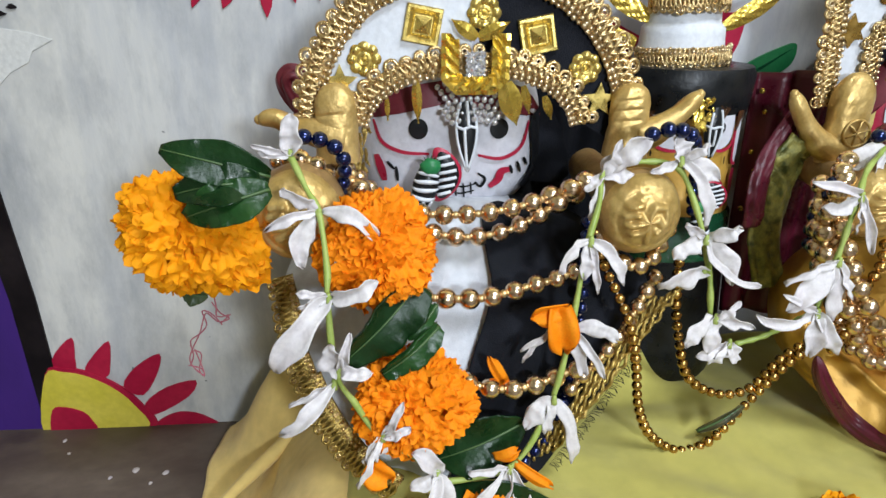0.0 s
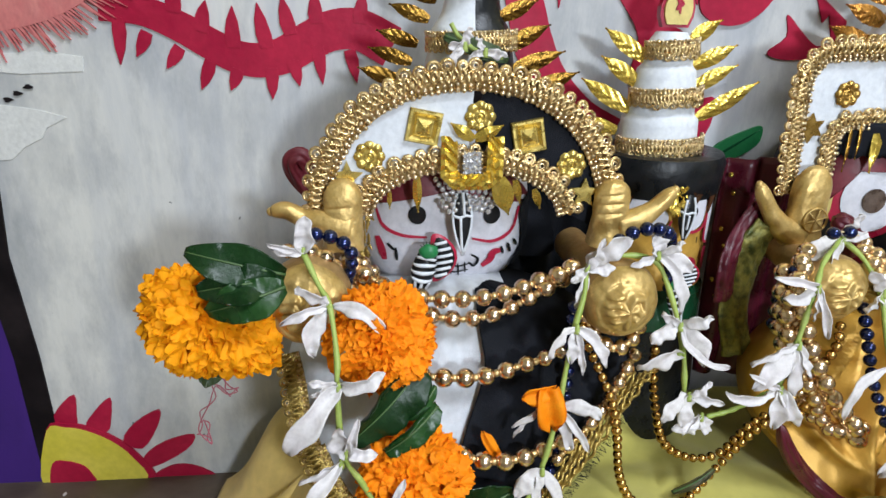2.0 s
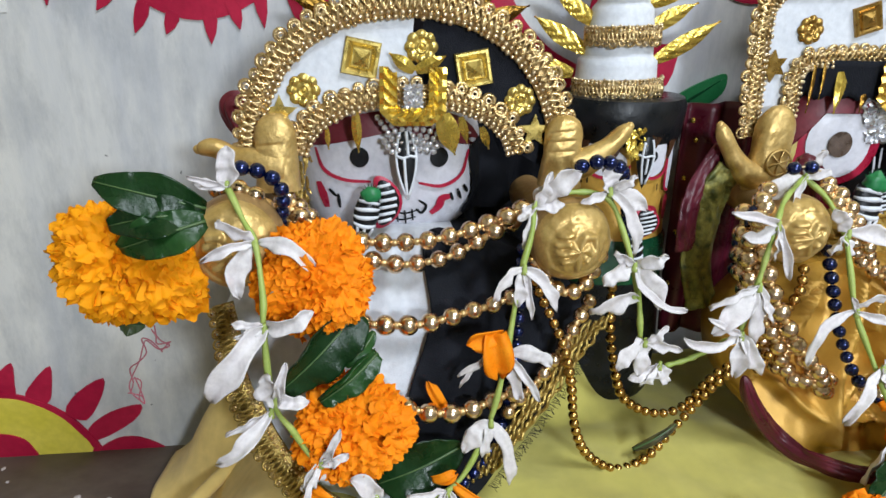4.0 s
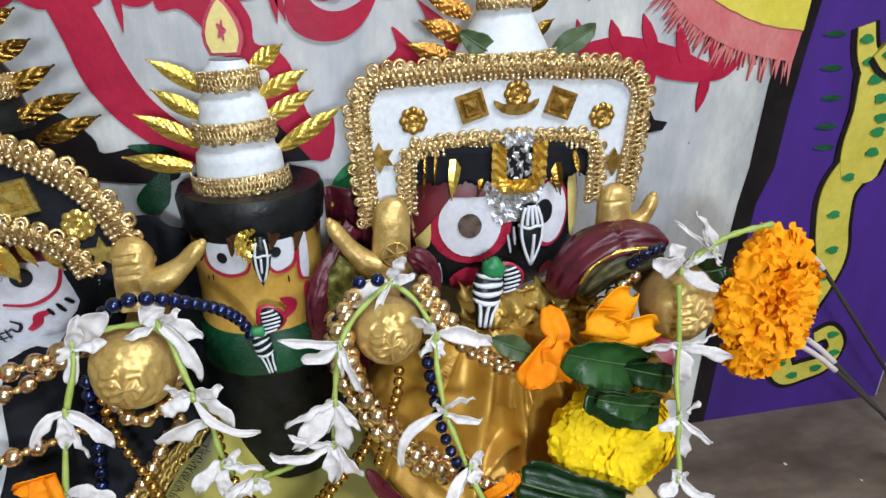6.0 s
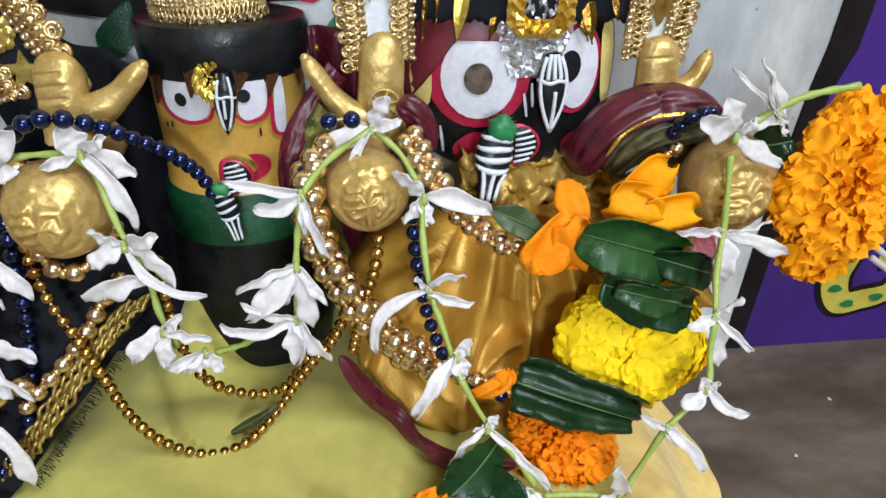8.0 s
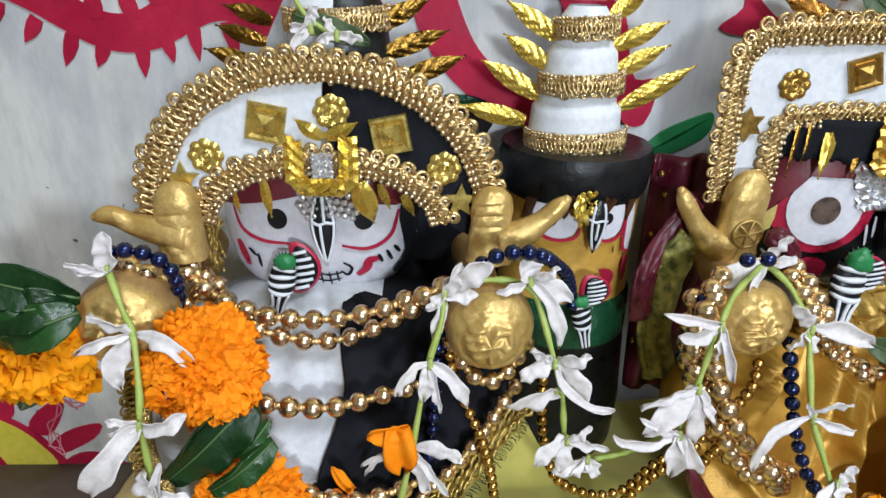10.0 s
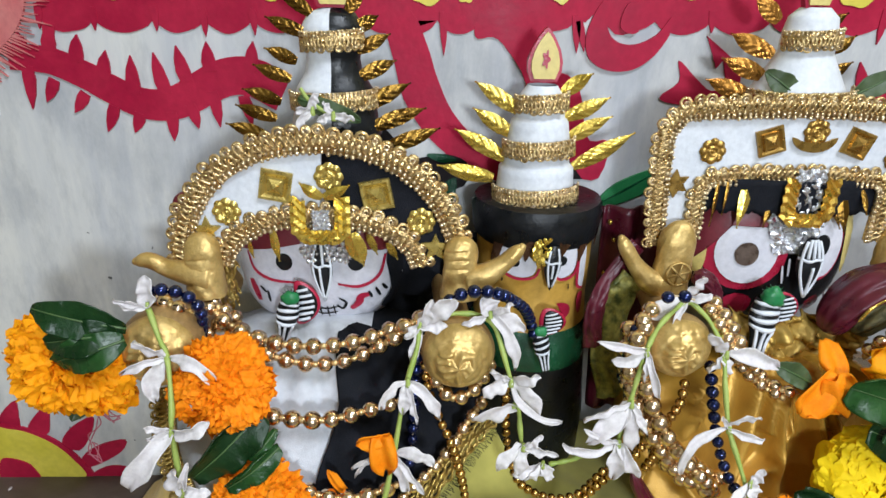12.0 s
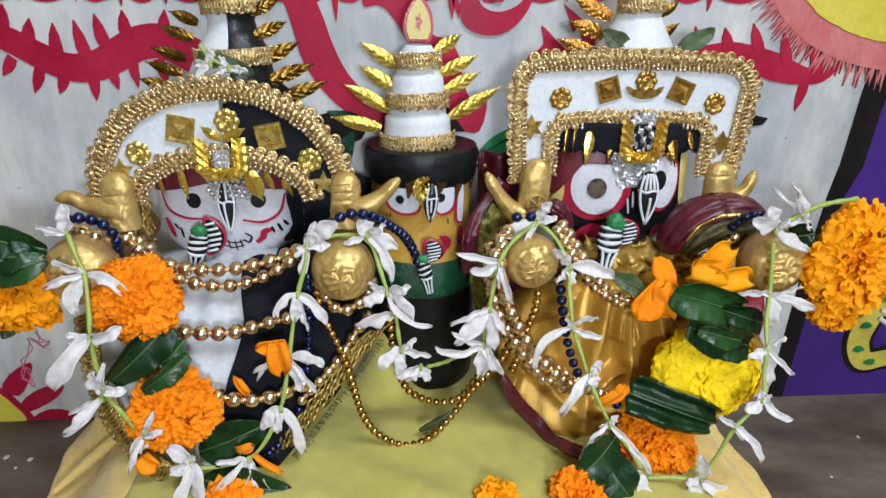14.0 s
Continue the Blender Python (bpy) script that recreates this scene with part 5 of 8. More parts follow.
# ---- pointed headdresses ----
def headdress(label, cx, cy, prof, split, bands, flame, leaves, leaf_mats):
    """A white spire with gold lace bands, a red-edged flame tip and foil leaves on both sides."""
    h = thing("spire_headdress", (cx, cy, prof[0][1]), label, "headdress", "spire headdresses")
    n = 32
    for name, a0, a1, material in ((("white_cone", math.pi / 2 + 0.05, 1.5 * math.pi, MAT_WHITE), ("black_cone", -math.pi / 2, math.pi / 2 + 0.05, MAT_BLACK_GLOSS)) if split else (("white_cone", 0, math.tau, MAT_WHITE),)):
        s = Shape()
        k = 40
        s.grid(lambda u, v: (lambda r, z, a: (cx + r * math.cos(a), cy + 0.8 * r * math.sin(a), z))(*[sum(x) for x in zip(*[(prof[min(len(prof) - 1, int(v * (len(prof) - 1)))][q] * (1 - (v * (len(prof) - 1)) % 1) + prof[min(len(prof) - 1, int(v * (len(prof) - 1)) + 1)][q] * ((v * (len(prof) - 1)) % 1) for q in (0, 1))])], a0 + (a1 - a0) * u), n, (len(prof) - 1) * 4)
        part(name, s, material, h)
    for z, r, w in bands:
        s = Shape()
        lace(s, [(cx + r * math.cos(a), cy + 0.8 * r * math.sin(a) - 0.001, z + 0.0012 * math.cos(a)) for a in (math.pi * (1 + k / 24) for k in range(25))], w, 0.0048, lift=0.001)
        part("lace_band", s, [MAT_LACE, MAT_LACE_PALE], h, "narrow gold lace")
    x0, z0, x1, z1, w = flame
    pr = [(0, -0.5), (0.72, -0.5), (0.94, -0.2), (0.96, 0.05), (0.80, 0.38), (0.48, 0.70), (0.20, 0.90), (0.0, 1.0)]
    outline = lambda g: [(x0 + (x1 - x0) * max(0, b) + g * w * a * sgn, z0 + (z1 - z0) * (b * 0.667 + 0.333) * (1 if g == 1 else 0.86) + (0 if g == 1 else 0.0018)) for sgn, seq in ((1, pr), (-1, pr[::-1])) for a, b in seq if not (sgn == -1 and a == 0)]
    part("flame_tip", Shape().slab(outline(1), cy - 0.0045, cy + 0.001), MAT_RED_GLOSS, h, "red edge of the flame-shaped tip", smooth=False)
    part("flame_face", Shape().slab(outline(0.80), cy - 0.0062, cy - 0.0045), MAT_CREAM, h, "cream yellow face of the tip", smooth=False)
    part("flame_mark", Shape().slab([(x0 + 0.18 * w * math.cos(a) * (1 + 0.4 * math.cos(5 * a)), z0 + (z1 - z0) * 0.42 + 0.42 * w * math.sin(a) * (1 + 0.3 * math.cos(5 * a))) for a in (math.tau * k / 20 for k in range(20))], cy - 0.0070, cy - 0.0062), MAT_RED_GLOSS, h, "small red mark", smooth=False)
    for i, (root, tip, w) in enumerate(leaves):
        s = Shape()
        almond(s, root, tip, w * 0.82, bend=0.0015 * (1 if i % 2 else -1), ribs=5)
        part("foil_leaf", s, leaf_mats[i % len(leaf_mats)], h, smooth=False)
    return h


leaves = [((-0.1388, 0.382, 0.3804), (-0.1597, 0.385, 0.3948), 0.005), ((-0.142, 0.382, 0.3696), (-0.1657, 0.385, 0.3784), 0.005), ((-0.1486, 0.382, 0.3544), (-0.1676, 0.385, 0.3612), 0.005), ((-0.1525, 0.382, 0.3441), (-0.1749, 0.385, 0.3519), 0.005), ((-0.1589, 0.38, 0.3312), (-0.182, 0.383, 0.3381), 0.005), ((-0.1621, 0.38, 0.3215), (-0.1867, 0.383, 0.3288), 0.005), ((-0.1667, 0.378, 0.31), (-0.1926, 0.38, 0.3181), 0.0055),
          ((-0.1183, 0.382, 0.3819), (-0.1093, 0.385, 0.3954), 0.005), ((-0.1152, 0.382, 0.3721), (-0.101, 0.385, 0.3803), 0.005), ((-0.1141, 0.382, 0.3608), (-0.0943, 0.385, 0.3705), 0.005), ((-0.1131, 0.382, 0.346), (-0.0909, 0.385, 0.3559), 0.0055), ((-0.1115, 0.382, 0.3294), (-0.0826, 0.385, 0.3431), 0.006), ((-0.106, 0.38, 0.3169), (-0.0732, 0.383, 0.3289), 0.006), ((-0.0972, 0.378, 0.3056), (-0.0647, 0.38, 0.3177), 0.006)]
headdress("half white, half black spire headdress with bronze foil leaves", -0.128, 0.388, [(0.0275, 0.312), (0.025, 0.325), (0.0225, 0.339), (0.017, 0.348), (0.0155, 0.356), (0.0180, 0.366), (0.0176, 0.374), (0.0135, 0.381), (0.006, 0.3835)], True, [(0.334, 0.026, 0.0115), (0.367, 0.0185, 0.0115)], (-0.1265, 0.384, -0.125, 0.413, 0.0125), leaves, [MAT_FOIL_DARK])
leaves = [((-0.0142, 0.405, 0.3237), (-0.0434, 0.405, 0.3417), 0.0062), ((-0.0174, 0.405, 0.3088), (-0.0441, 0.405, 0.3255), 0.0062), ((-0.0215, 0.405, 0.2927), (-0.0552, 0.405, 0.3119), 0.0066), ((-0.0287, 0.405, 0.2795), (-0.066, 0.405, 0.2878), 0.0066),
          ((0.0121, 0.405, 0.3352), (0.0304, 0.405, 0.348), 0.0062), ((0.0149, 0.405, 0.3199), (0.0429, 0.405, 0.3335), 0.0062), ((0.0171, 0.405, 0.3057), (0.0457, 0.405, 0.3216), 0.0062), ((0.0233, 0.405, 0.2878), (0.0616, 0.405, 0.3114), 0.0066)]
headdress("white tiered spire headdress with bright gold foil leaves", -0.001, 0.405, [(0.0280, 0.262), (0.0255, 0.275), (0.0245, 0.288), (0.0215, 0.291), (0.0205, 0.305), (0.0185, 0.318), (0.0158, 0.321), (0.0145, 0.333), (0.0095, 0.3405)], False, [(0.273, 0.0282, 0.0115), (0.303, 0.0232, 0.0115), (0.331, 0.0168, 0.0115)], (-0.001, 0.343, -0.001, 0.375, 0.0112), leaves, [MAT_FOIL])
leaves = [((0.1431, 0.402, 0.3983), (0.1327, 0.404, 0.413), 0.0055), ((0.1383, 0.402, 0.3811), (0.1218, 0.404, 0.3951), 0.0065), ((0.1392, 0.402, 0.3615), (0.1112, 0.404, 0.3735), 0.0068), ((0.1361, 0.402, 0.3486), (0.1084, 0.404, 0.3591), 0.0068), ((0.1313, 0.402, 0.3354), (0.1007, 0.404, 0.3461), 0.0068),
          ((0.1649, 0.402, 0.4019), (0.1727, 0.404, 0.4112), 0.004), ((0.1701, 0.402, 0.3779), (0.1808, 0.404, 0.3865), 0.004), ((0.1744, 0.402, 0.3636), (0.1891, 0.404, 0.3738), 0.0045), ((0.1789, 0.402, 0.3489), (0.1913, 0.404, 0.3582), 0.0045)]
headdress("white spire headdress with orange and bronze foil leaves", 0.159, 0.402, [(0.034, 0.33), (0.0265, 0.345), (0.0215, 0.354), (0.0165, 0.363), (0.0165, 0.374), (0.0145, 0.384), (0.0085, 0.3895)], False, [(0.338, 0.033, 0.011), (0.372, 0.0175, 0.0115)], (0.1575, 0.389, 0.159, 0.428, 0.0100), leaves, [MAT_FOIL_ORANGE, MAT_FOIL_ORANGE, MAT_FOIL_ORANGE, MAT_FOIL_ORANGE, MAT_FOIL_ORANGE, MAT_FOIL_DARK, MAT_FOIL_DARK, MAT_FOIL_DARK, MAT_FOIL_DARK])
s = Shape()
for i in range(46):
    a, r = rnd.uniform(0, math.tau), math.sqrt(rnd.random())
    c = (0.0016, 0.366, 0.2456)
    almond(s, (c[0] + 0.0055 * r * math.cos(a), c[1] - 0.002 * rnd.random(), c[2] + 0.0065 * r * math.sin(a)), (c[0] + 0.0075 * r * math.cos(a + 0.4), c[1] - 0.003 * rnd.random(), c[2] + 0.011 * r * math.sin(a + 0.5) - 0.002), 0.0014)
whole("foil_crumple", s, MAT_FOIL, "crumpled gold foil on the brow of the column statue", "foil", kind="stuff", smooth=False)

# ---- cloth between the statues ----
s = Shape()
s.sheet(lambda u, v: (-0.105 + 0.075 * u - 0.008 * v, 0.392 + 0.02 * u + 0.004 * math.sin(u * 22 + v * 3), 0.262 - 0.2 * v - 0.03 * u * u * (1 - v)), 30, 30, 0.0015)
whole("black_shawl", s, MAT_BLACK_CLOTH, "black cloth hanging between the statues", "cloth")
s = Shape()
s.sheet(lambda u, v: (0.046 + 0.045 * u + 0.006 * v, 0.402 - 0.012 * u + 0.004 * math.sin(u * 14 + v * 3), 0.262 - 0.16 * v + 0.004 * u), 24, 30, 0.0015)
dots = thing("maroon_shawl", (0.06, 0.4, 0.11), "maroon cloth with small gold dots hanging between the statues", "cloth")
part("cloth", s, MAT_MAROON, dots)
for i in range(10):
    c = (0.051 + 0.004 * (i % 3), 0.3985, 0.252 - 0.0125 * i)
    part("gold_dot", Shape().ball(c, (0.0014, 0.0022, 0.0018), 8, 6), MAT_FOIL, dots)


# ---- gold clay arms with raised hands ----
RELIEF = ((0.02, -0.52, -0.06, 0.02), (-0.06, 0.02, 0.10, 0.36), (0.10, 0.36, 0.38, 0.30), (0.38, 0.30, 0.42, -0.02), (0.42, -0.02, 0.20, -0.26), (0.20, 0.08, 0.28, -0.08), (-0.46, 0.34, -0.20, 0.38), (-0.52, 0.12, -0.24, 0.16), (-0.48, -0.10, -0.22, -0.06), (-0.36, -0.32, -0.14, -0.26))


def clay_arm(label, stump_at, r, back, palm, thumb, marks, lean=0.0):
    """A thick rounded arm that points at the viewer, with a flat upright hand and a curled thumb on top."""
    cx, front, cz = stump_at
    arm = thing("clay_arm", (cx, front, cz - r), label, "arm", "gold clay arms")
    s = Shape()
    bx, by, bz = back
    length = by - front
    def stump(u, v):
        a = math.tau * u
        y = v * length
        ballr = math.sqrt(max(0.0, 1 - ((y - 0.85 * r) / (0.85 * r)) ** 2)) if y < 1.7 * r else 0.0
        rr = r * max(ballr, 0.5 * min(1, max(0, (y - 0.5 * r) / (0.6 * r))))
        k = max(0, (y - 1.2 * r) / (length - 1.2 * r))
        x, z = cx + (bx - cx) * k, cz + (bz - cz) * k
        w = 1 + 0.05 * noise.noise((math.cos(a) * 1.5, math.sin(a) * 1.5, v * 3 + cx * 90))
        return (x + rr * w * math.cos(a), front + y, z + rr * 1.04 * w * math.sin(a))
    s.grid(stump, 36, 44, 0, closed=True)
    part("stump", s, [MAT_CLAY_BARE, MAT_GOLD_CLAY], arm, "rubbed gold clay stump")
    s = Shape()
    def face(u, v):
        """Front of the stump, with a bent stalk, a round leaf and four short fingers raised on it."""
        x, y, z = stump(u, 0.13 * v)
        px, pz = (x - cx) / r, (z - cz) / r
        raised = max(math.exp(-(away(px, pz, *line) / 0.075) ** 4) for line in RELIEF)
        sunk = math.exp(-((math.hypot(px, pz) - 0.66) / 0.06) ** 2)
        return (x, y - 0.0014 * (1 - v ** 6) - 0.0024 * raised + 0.0006 * sunk - 0.0009 * noise.noise((px * 5, pz * 5, cx * 60)), z)
    s.grid(face, 96, 44, 0, closed=True)
    part("engraved_face", s, MAT_GOLD_CLAY, arm, "brighter gold engraved end")
    # hand
    x0, x1, z0, z1, hy = palm
    s = Shape()
    w, h = (x1 - x0) / 2, (z1 - z0)
    mx = (x0 + x1) / 2
    def hand(u, v):
        a = math.tau * u
        dome = math.sqrt(max(0.0, 1 - max(0.0, (v - 0.66) / 0.34) ** 2.6))
        wide = w * (1.06 - 0.16 * v - 0.06 * math.sin(math.pi * min(1, v * 1.4))) * dome
        deep = (0.0095 - 0.0025 * v) * math.sqrt(max(0.0, 1 - max(0.0, (v - 0.7) / 0.3) ** 2))
        c, q = math.cos(a), math.sin(a)
        lump = 1 + 0.07 * noise.noise((c * 1.4, q * 1.4 + v * 4, x0 * 70)) + 0.05 * noise.noise((c * 4, q * 4 + v * 11, x0 * 90)) + 0.10 * max(0, 0.55 - v) * math.sin(9 * c + 14 * v) * max(0, -q)
        crease = 0.0011 * sum(math.exp(-((v - g - 0.03 * c) / 0.022) ** 2) for g in marks) * max(0, -q) * (abs(c + 0.25) < 0.62)
        return (mx + lean * v + wide * lump * math.copysign(abs(c) ** 0.85, c), hy + deep * lump * math.copysign(abs(q) ** 0.85, q) + crease, z0 + h * v)
    s.grid(hand, 48, 60, 0, closed=True)
    part("palm", s, MAT_GOLD_CLAY, arm)
    if not marks:
        s = Shape()
        zc, rr = z0 + h * 0.36, min(w * 0.62, 0.0080)
        xc, yf = mx + lean * 0.25 + 0.12 * w, hy - 0.0090
        s.ring((xc, yf, zc), (1, 0, 0), (0, 0, 1), rr, 0.0008, 20, 6)
        for k in range(3):
            a = math.pi * k / 3 + 0.3
            s.tube([(xc + g * rr * math.cos(a), yf - 0.0002, zc + g * rr * math.sin(a)) for g in (-1, 0, 1)], 0.0006, 5)
        part("wheel_mark", s, MAT_GOLD_CLAY, arm, "pressed wheel mark")
    s = Shape()
    pts = curve(thumb, 6)
    s.tube(pts, lambda q: 0.0062 * (1 - q) ** 0.7 + 0.0022 + 0.0006 * math.sin(q * 9), 12)
    s.ball(pts[-1], 0.0024, 10, 8)
    part("thumb", s, MAT_GOLD_CLAY, arm, "curled pointed thumb")


clay_arm("gold clay arm with raised hand beside the orange marigold", (-0.2173, 0.289, 0.2092), 0.0225, (-0.2053, 0.385, 0.2122), (-0.2116, -0.1896, 0.2268, 0.2652, 0.337), [(-0.1961, 0.335, 0.2386), (-0.2084, 0.335, 0.2407), (-0.2204, 0.335, 0.2435), (-0.2301, 0.335, 0.2482), (-0.2380, 0.335, 0.2475)], (0.34, 0.62), 0.0)
clay_arm("gold clay arm with raised hand and creased palm", (-0.0541, 0.291, 0.2070), 0.0208, (-0.0581, 0.385, 0.2100), (-0.0639, -0.0423, 0.2272, 0.2650, 0.337), [(-0.0488, 0.335, 0.2377), (-0.0388, 0.335, 0.2409), (-0.0295, 0.335, 0.2473), (-0.0233, 0.335, 0.2533), (-0.0175, 0.335, 0.2593)], (0.52, 0.66, 0.79), 0.001)
clay_arm("gold clay arm with raised hand bearing a wheel", (0.0740, 0.301, 0.2078), 0.0190, (0.0785, 0.385, 0.2108), (0.0698, 0.0939, 0.2166, 0.2673, 0.362), [(0.0796, 0.360, 0.2235), (0.0679, 0.360, 0.2280), (0.0589, 0.360, 0.2377), (0.0525, 0.360, 0.2472), (0.0476, 0.360, 0.2557)], (), 0.002)
clay_arm("gold clay arm with raised hand beside the amber marigold", (0.2492, 0.300, 0.2033), 0.0236, (0.2412, 0.385, 0.2063), (0.2145, 0.2371, 0.2259, 0.2641, 0.366), [(0.2229, 0.364, 0.2356), (0.2363, 0.364, 0.2356), (0.2440, 0.364, 0.2418), (0.2478, 0.364, 0.2489), (0.2494, 0.364, 0.2555)], (0.75,), -0.002)

# ---- sleeves and cloth round the arms ----
def roll(name, label, pts, r, material, category="sleeve", wide=1.0):
    """A soft roll of cloth with long wrinkles; wide: how much deeper than high."""
    s = Shape()
    line = curve(pts, 10)
    k = len(line)
    def fn(u, v):
        i = min(k - 1, int(v * (k - 1)))
        p = line[i]
        d = (line[min(i + 1, k - 1)] - line[max(i - 1, 0)]).normalized()
        q = d.cross(Vector((0, 1, 0))).normalized()
        a = math.tau * u
        rr = r * (0.45 + 0.55 * math.sin(math.pi * (0.1 + 0.8 * v)) ** 0.6) * math.sqrt(max(0.02, 1 - abs(2 * v - 1) ** 9)) * (1 + 0.10 * math.sin(5 * a + 6 * v) + 0.04 * math.sin(11 * a - 9 * v) + 0.03 * abs(math.sin(9 * a + 14 * v + 2 * math.sin(9 * v))))
        return p + q * rr * math.cos(a) + Vector((0, 1, 0)) * rr * wide * math.sin(a)
    s.grid(fn, 72, k - 1, closed=True)
    return whole(name, s, material, label, category)


roll("maroon_sleeve", "shiny maroon satin sleeve roll edged with gold", [(0.1827, 0.35, 0.1975), (0.1895, 0.35, 0.2141), (0.2026, 0.35, 0.2274), (0.2221, 0.35, 0.2333), (0.2409, 0.35, 0.2312), (0.2508, 0.35, 0.2257)], 0.0105, MAT_MAROON, wide=1.5)
roll("sleeve_lining", "dark brocade sleeve lining with gold thread", [(0.1955, 0.342, 0.2013), (0.2061, 0.342, 0.215), (0.2203, 0.342, 0.2228), (0.2368, 0.342, 0.2243), (0.2456, 0.342, 0.2213)], 0.0085, MAT_LINING, wide=1.4)
roll("sleeve_piping", "gold piping along the maroon sleeve", [(0.1909, 0.334, 0.2128), (0.1996, 0.334, 0.2259), (0.2134, 0.334, 0.2325), (0.2294, 0.334, 0.2336), (0.2394, 0.334, 0.231)], 0.0012, MAT_FOIL)
def ribbon(name, label, pts, w, material, category="sleeve"):
    """A soft strip of cloth that faces the viewer, hollow along its middle, with uneven edges and small creases."""
    s = Shape()
    line = curve(pts, 8)
    k = len(line)
    def fn(u, v):
        i = min(k - 1, int(round(v * (k - 1))))
        d = (line[min(i + 1, k - 1)] - line[max(i - 1, 0)]).normalized()
        q = d.cross(Vector((0, -1, 0))).normalized()
        g = u * 2 - 1
        return line[i] + q * w * g * (1 + 0.15 * noise.noise((v * 5, g, w * 900))) + Vector((0, -1, 0)) * (0.35 * w * (1 - g * g) + 0.05 * w * math.sin(7 * g + 9 * v) + 0.14 * w * noise.noise((u * 6, v * 22, 3)))
    s.sheet(fn, 20, k - 1, 0.0012)
    return whole(name, s, material, label, category)


ribbon("maroon_sleeve", "maroon satin sleeve edge beside the column statue", [(0.0624, 0.372, 0.2469), (0.0542, 0.368, 0.2381), (0.0450, 0.364, 0.2250), (0.0383, 0.360, 0.2113), (0.0353, 0.358, 0.1957), (0.0383, 0.360, 0.1788)], 0.0062, MAT_MAROON)
ribbon("sleeve_lining", "green and gold brocade sleeve lining", [(0.0597, 0.362, 0.2283), (0.0535, 0.362, 0.2194), (0.0499, 0.362, 0.2045), (0.0484, 0.362, 0.1835), (0.0504, 0.362, 0.1592), (0.0559, 0.362, 0.1391)], 0.0100, MAT_BROCADE)
roll("maroon_cuff", "maroon cuff beside the beads", [(0.0901, 0.345, 0.2388), (0.0966, 0.345, 0.2346), (0.1024, 0.345, 0.2262), (0.1049, 0.345, 0.2129)], 0.0062, MAT_MAROON)
roll("maroon_tassel", "maroon cloth knot behind the arched crown", [(-0.2223, 0.405, 0.2351), (-0.2299, 0.405, 0.2476), (-0.2334, 0.405, 0.2582), (-0.2287, 0.405, 0.2606), (-0.2243, 0.405, 0.2512)], 0.0068, MAT_MAROON_FLAT)
roll("maroon_border", "maroon satin border under the gold dress", [(0.0571, 0.306, 0.1217), (0.0634, 0.306, 0.1077), (0.0728, 0.306, 0.0933), (0.0840, 0.306, 0.0805), (0.0923, 0.295, 0.0754), (0.1006, 0.281, 0.0763), (0.1117, 0.273, 0.0760), (0.1248, 0.269, 0.0764), (0.1429, 0.268, 0.0764)], 0.0052, MAT_MAROON, "cloth border")
s = Shape()
s.sheet(lambda u, v: (0.122 + 0.088 * u + 0.004 * noise.noise((u * 5, v * 9, 4)), 0.360 - 0.006 * math.sin(u * 6) - 0.012 * math.sin(math.pi * v) + 0.011 * noise.noise((u * 9, v * 8, 2)) + 0.004 * noise.noise((u * 24, v * 20, 8)), 0.210 - 0.048 * v - 0.008 * math.sin(u * 3.3) + 0.004 * noise.noise((u * 11, v * 5, 7))), 90, 44, 0.0012)
whole("gold_neckcloth", s, MAT_SATIN_DULL, "crumpled gold satin neckcloth under the chin", "cloth")
s = Shape()
s.sheet(lambda u, v: (0.256 + 0.022 * u - 0.01 * v, 0.352 + 0.006 * math.sin(v * 9), 0.172 - 0.1 * v + 0.012 * u), 12, 24, 0.0014)
whole("striped_cloth", s, MAT_RED_GLOSS, "red cloth end hanging beside the flowers", "cloth")
s = Shape()
s.sheet(lambda u, v: (0.232 + 0.024 * u, 0.347 + 0.004 * math.sin(v * 9), 0.166 - 0.07 * v + 0.012 * u), 12, 20, 0.0014)
whole("striped_cloth", s, MAT_CREAM, "yellow cloth end hanging beside the flowers", "cloth")
s = Shape()
lace(s, curve([(-0.2327, 0.326, 0.1675), (-0.2286, 0.318, 0.1520), (-0.2258, 0.309, 0.1372), (-0.2198, 0.301, 0.1219)], 8), 0.014, 0.0055)
lace(s, curve([(-0.2190, 0.301, 0.1219), (-0.2121, 0.294, 0.1082), (-0.2016, 0.287, 0.0934), (-0.1889, 0.281, 0.0805), (-0.1745, 0.276, 0.0711)], 8), 0.017, 0.0055)
whole("dress_border", s, [MAT_LACE_OLD, MAT_LACE], "gold brocade border along the white dress edge", "trim")
s = Shape()
edge = curve([(-0.0323, 0.312, 0.1551), (-0.0465, 0.304, 0.1421), (-0.0591, 0.298, 0.1279), (-0.0743, 0.292, 0.1083), (-0.0881, 0.288, 0.0912), (-0.0995, 0.285, 0.0769)], 24)
for k in range(8):
    s.tube([p + Vector((-0.0085 + 0.0024 * k + 0.0009 * math.sin(i * 0.55 + 1.9 * k), -0.0022 - 0.0008 * math.cos(i * 0.55 + 1.9 * k), 0.0010 * math.sin(i * 0.4 + k) + 0.0012 * k)) for i, p in enumerate(edge)], 0.0010, 6)
whole("dress_border", s, [MAT_LACE_OLD, MAT_LACE_OLD], "dark gold braid along the black dress edge", "trim")

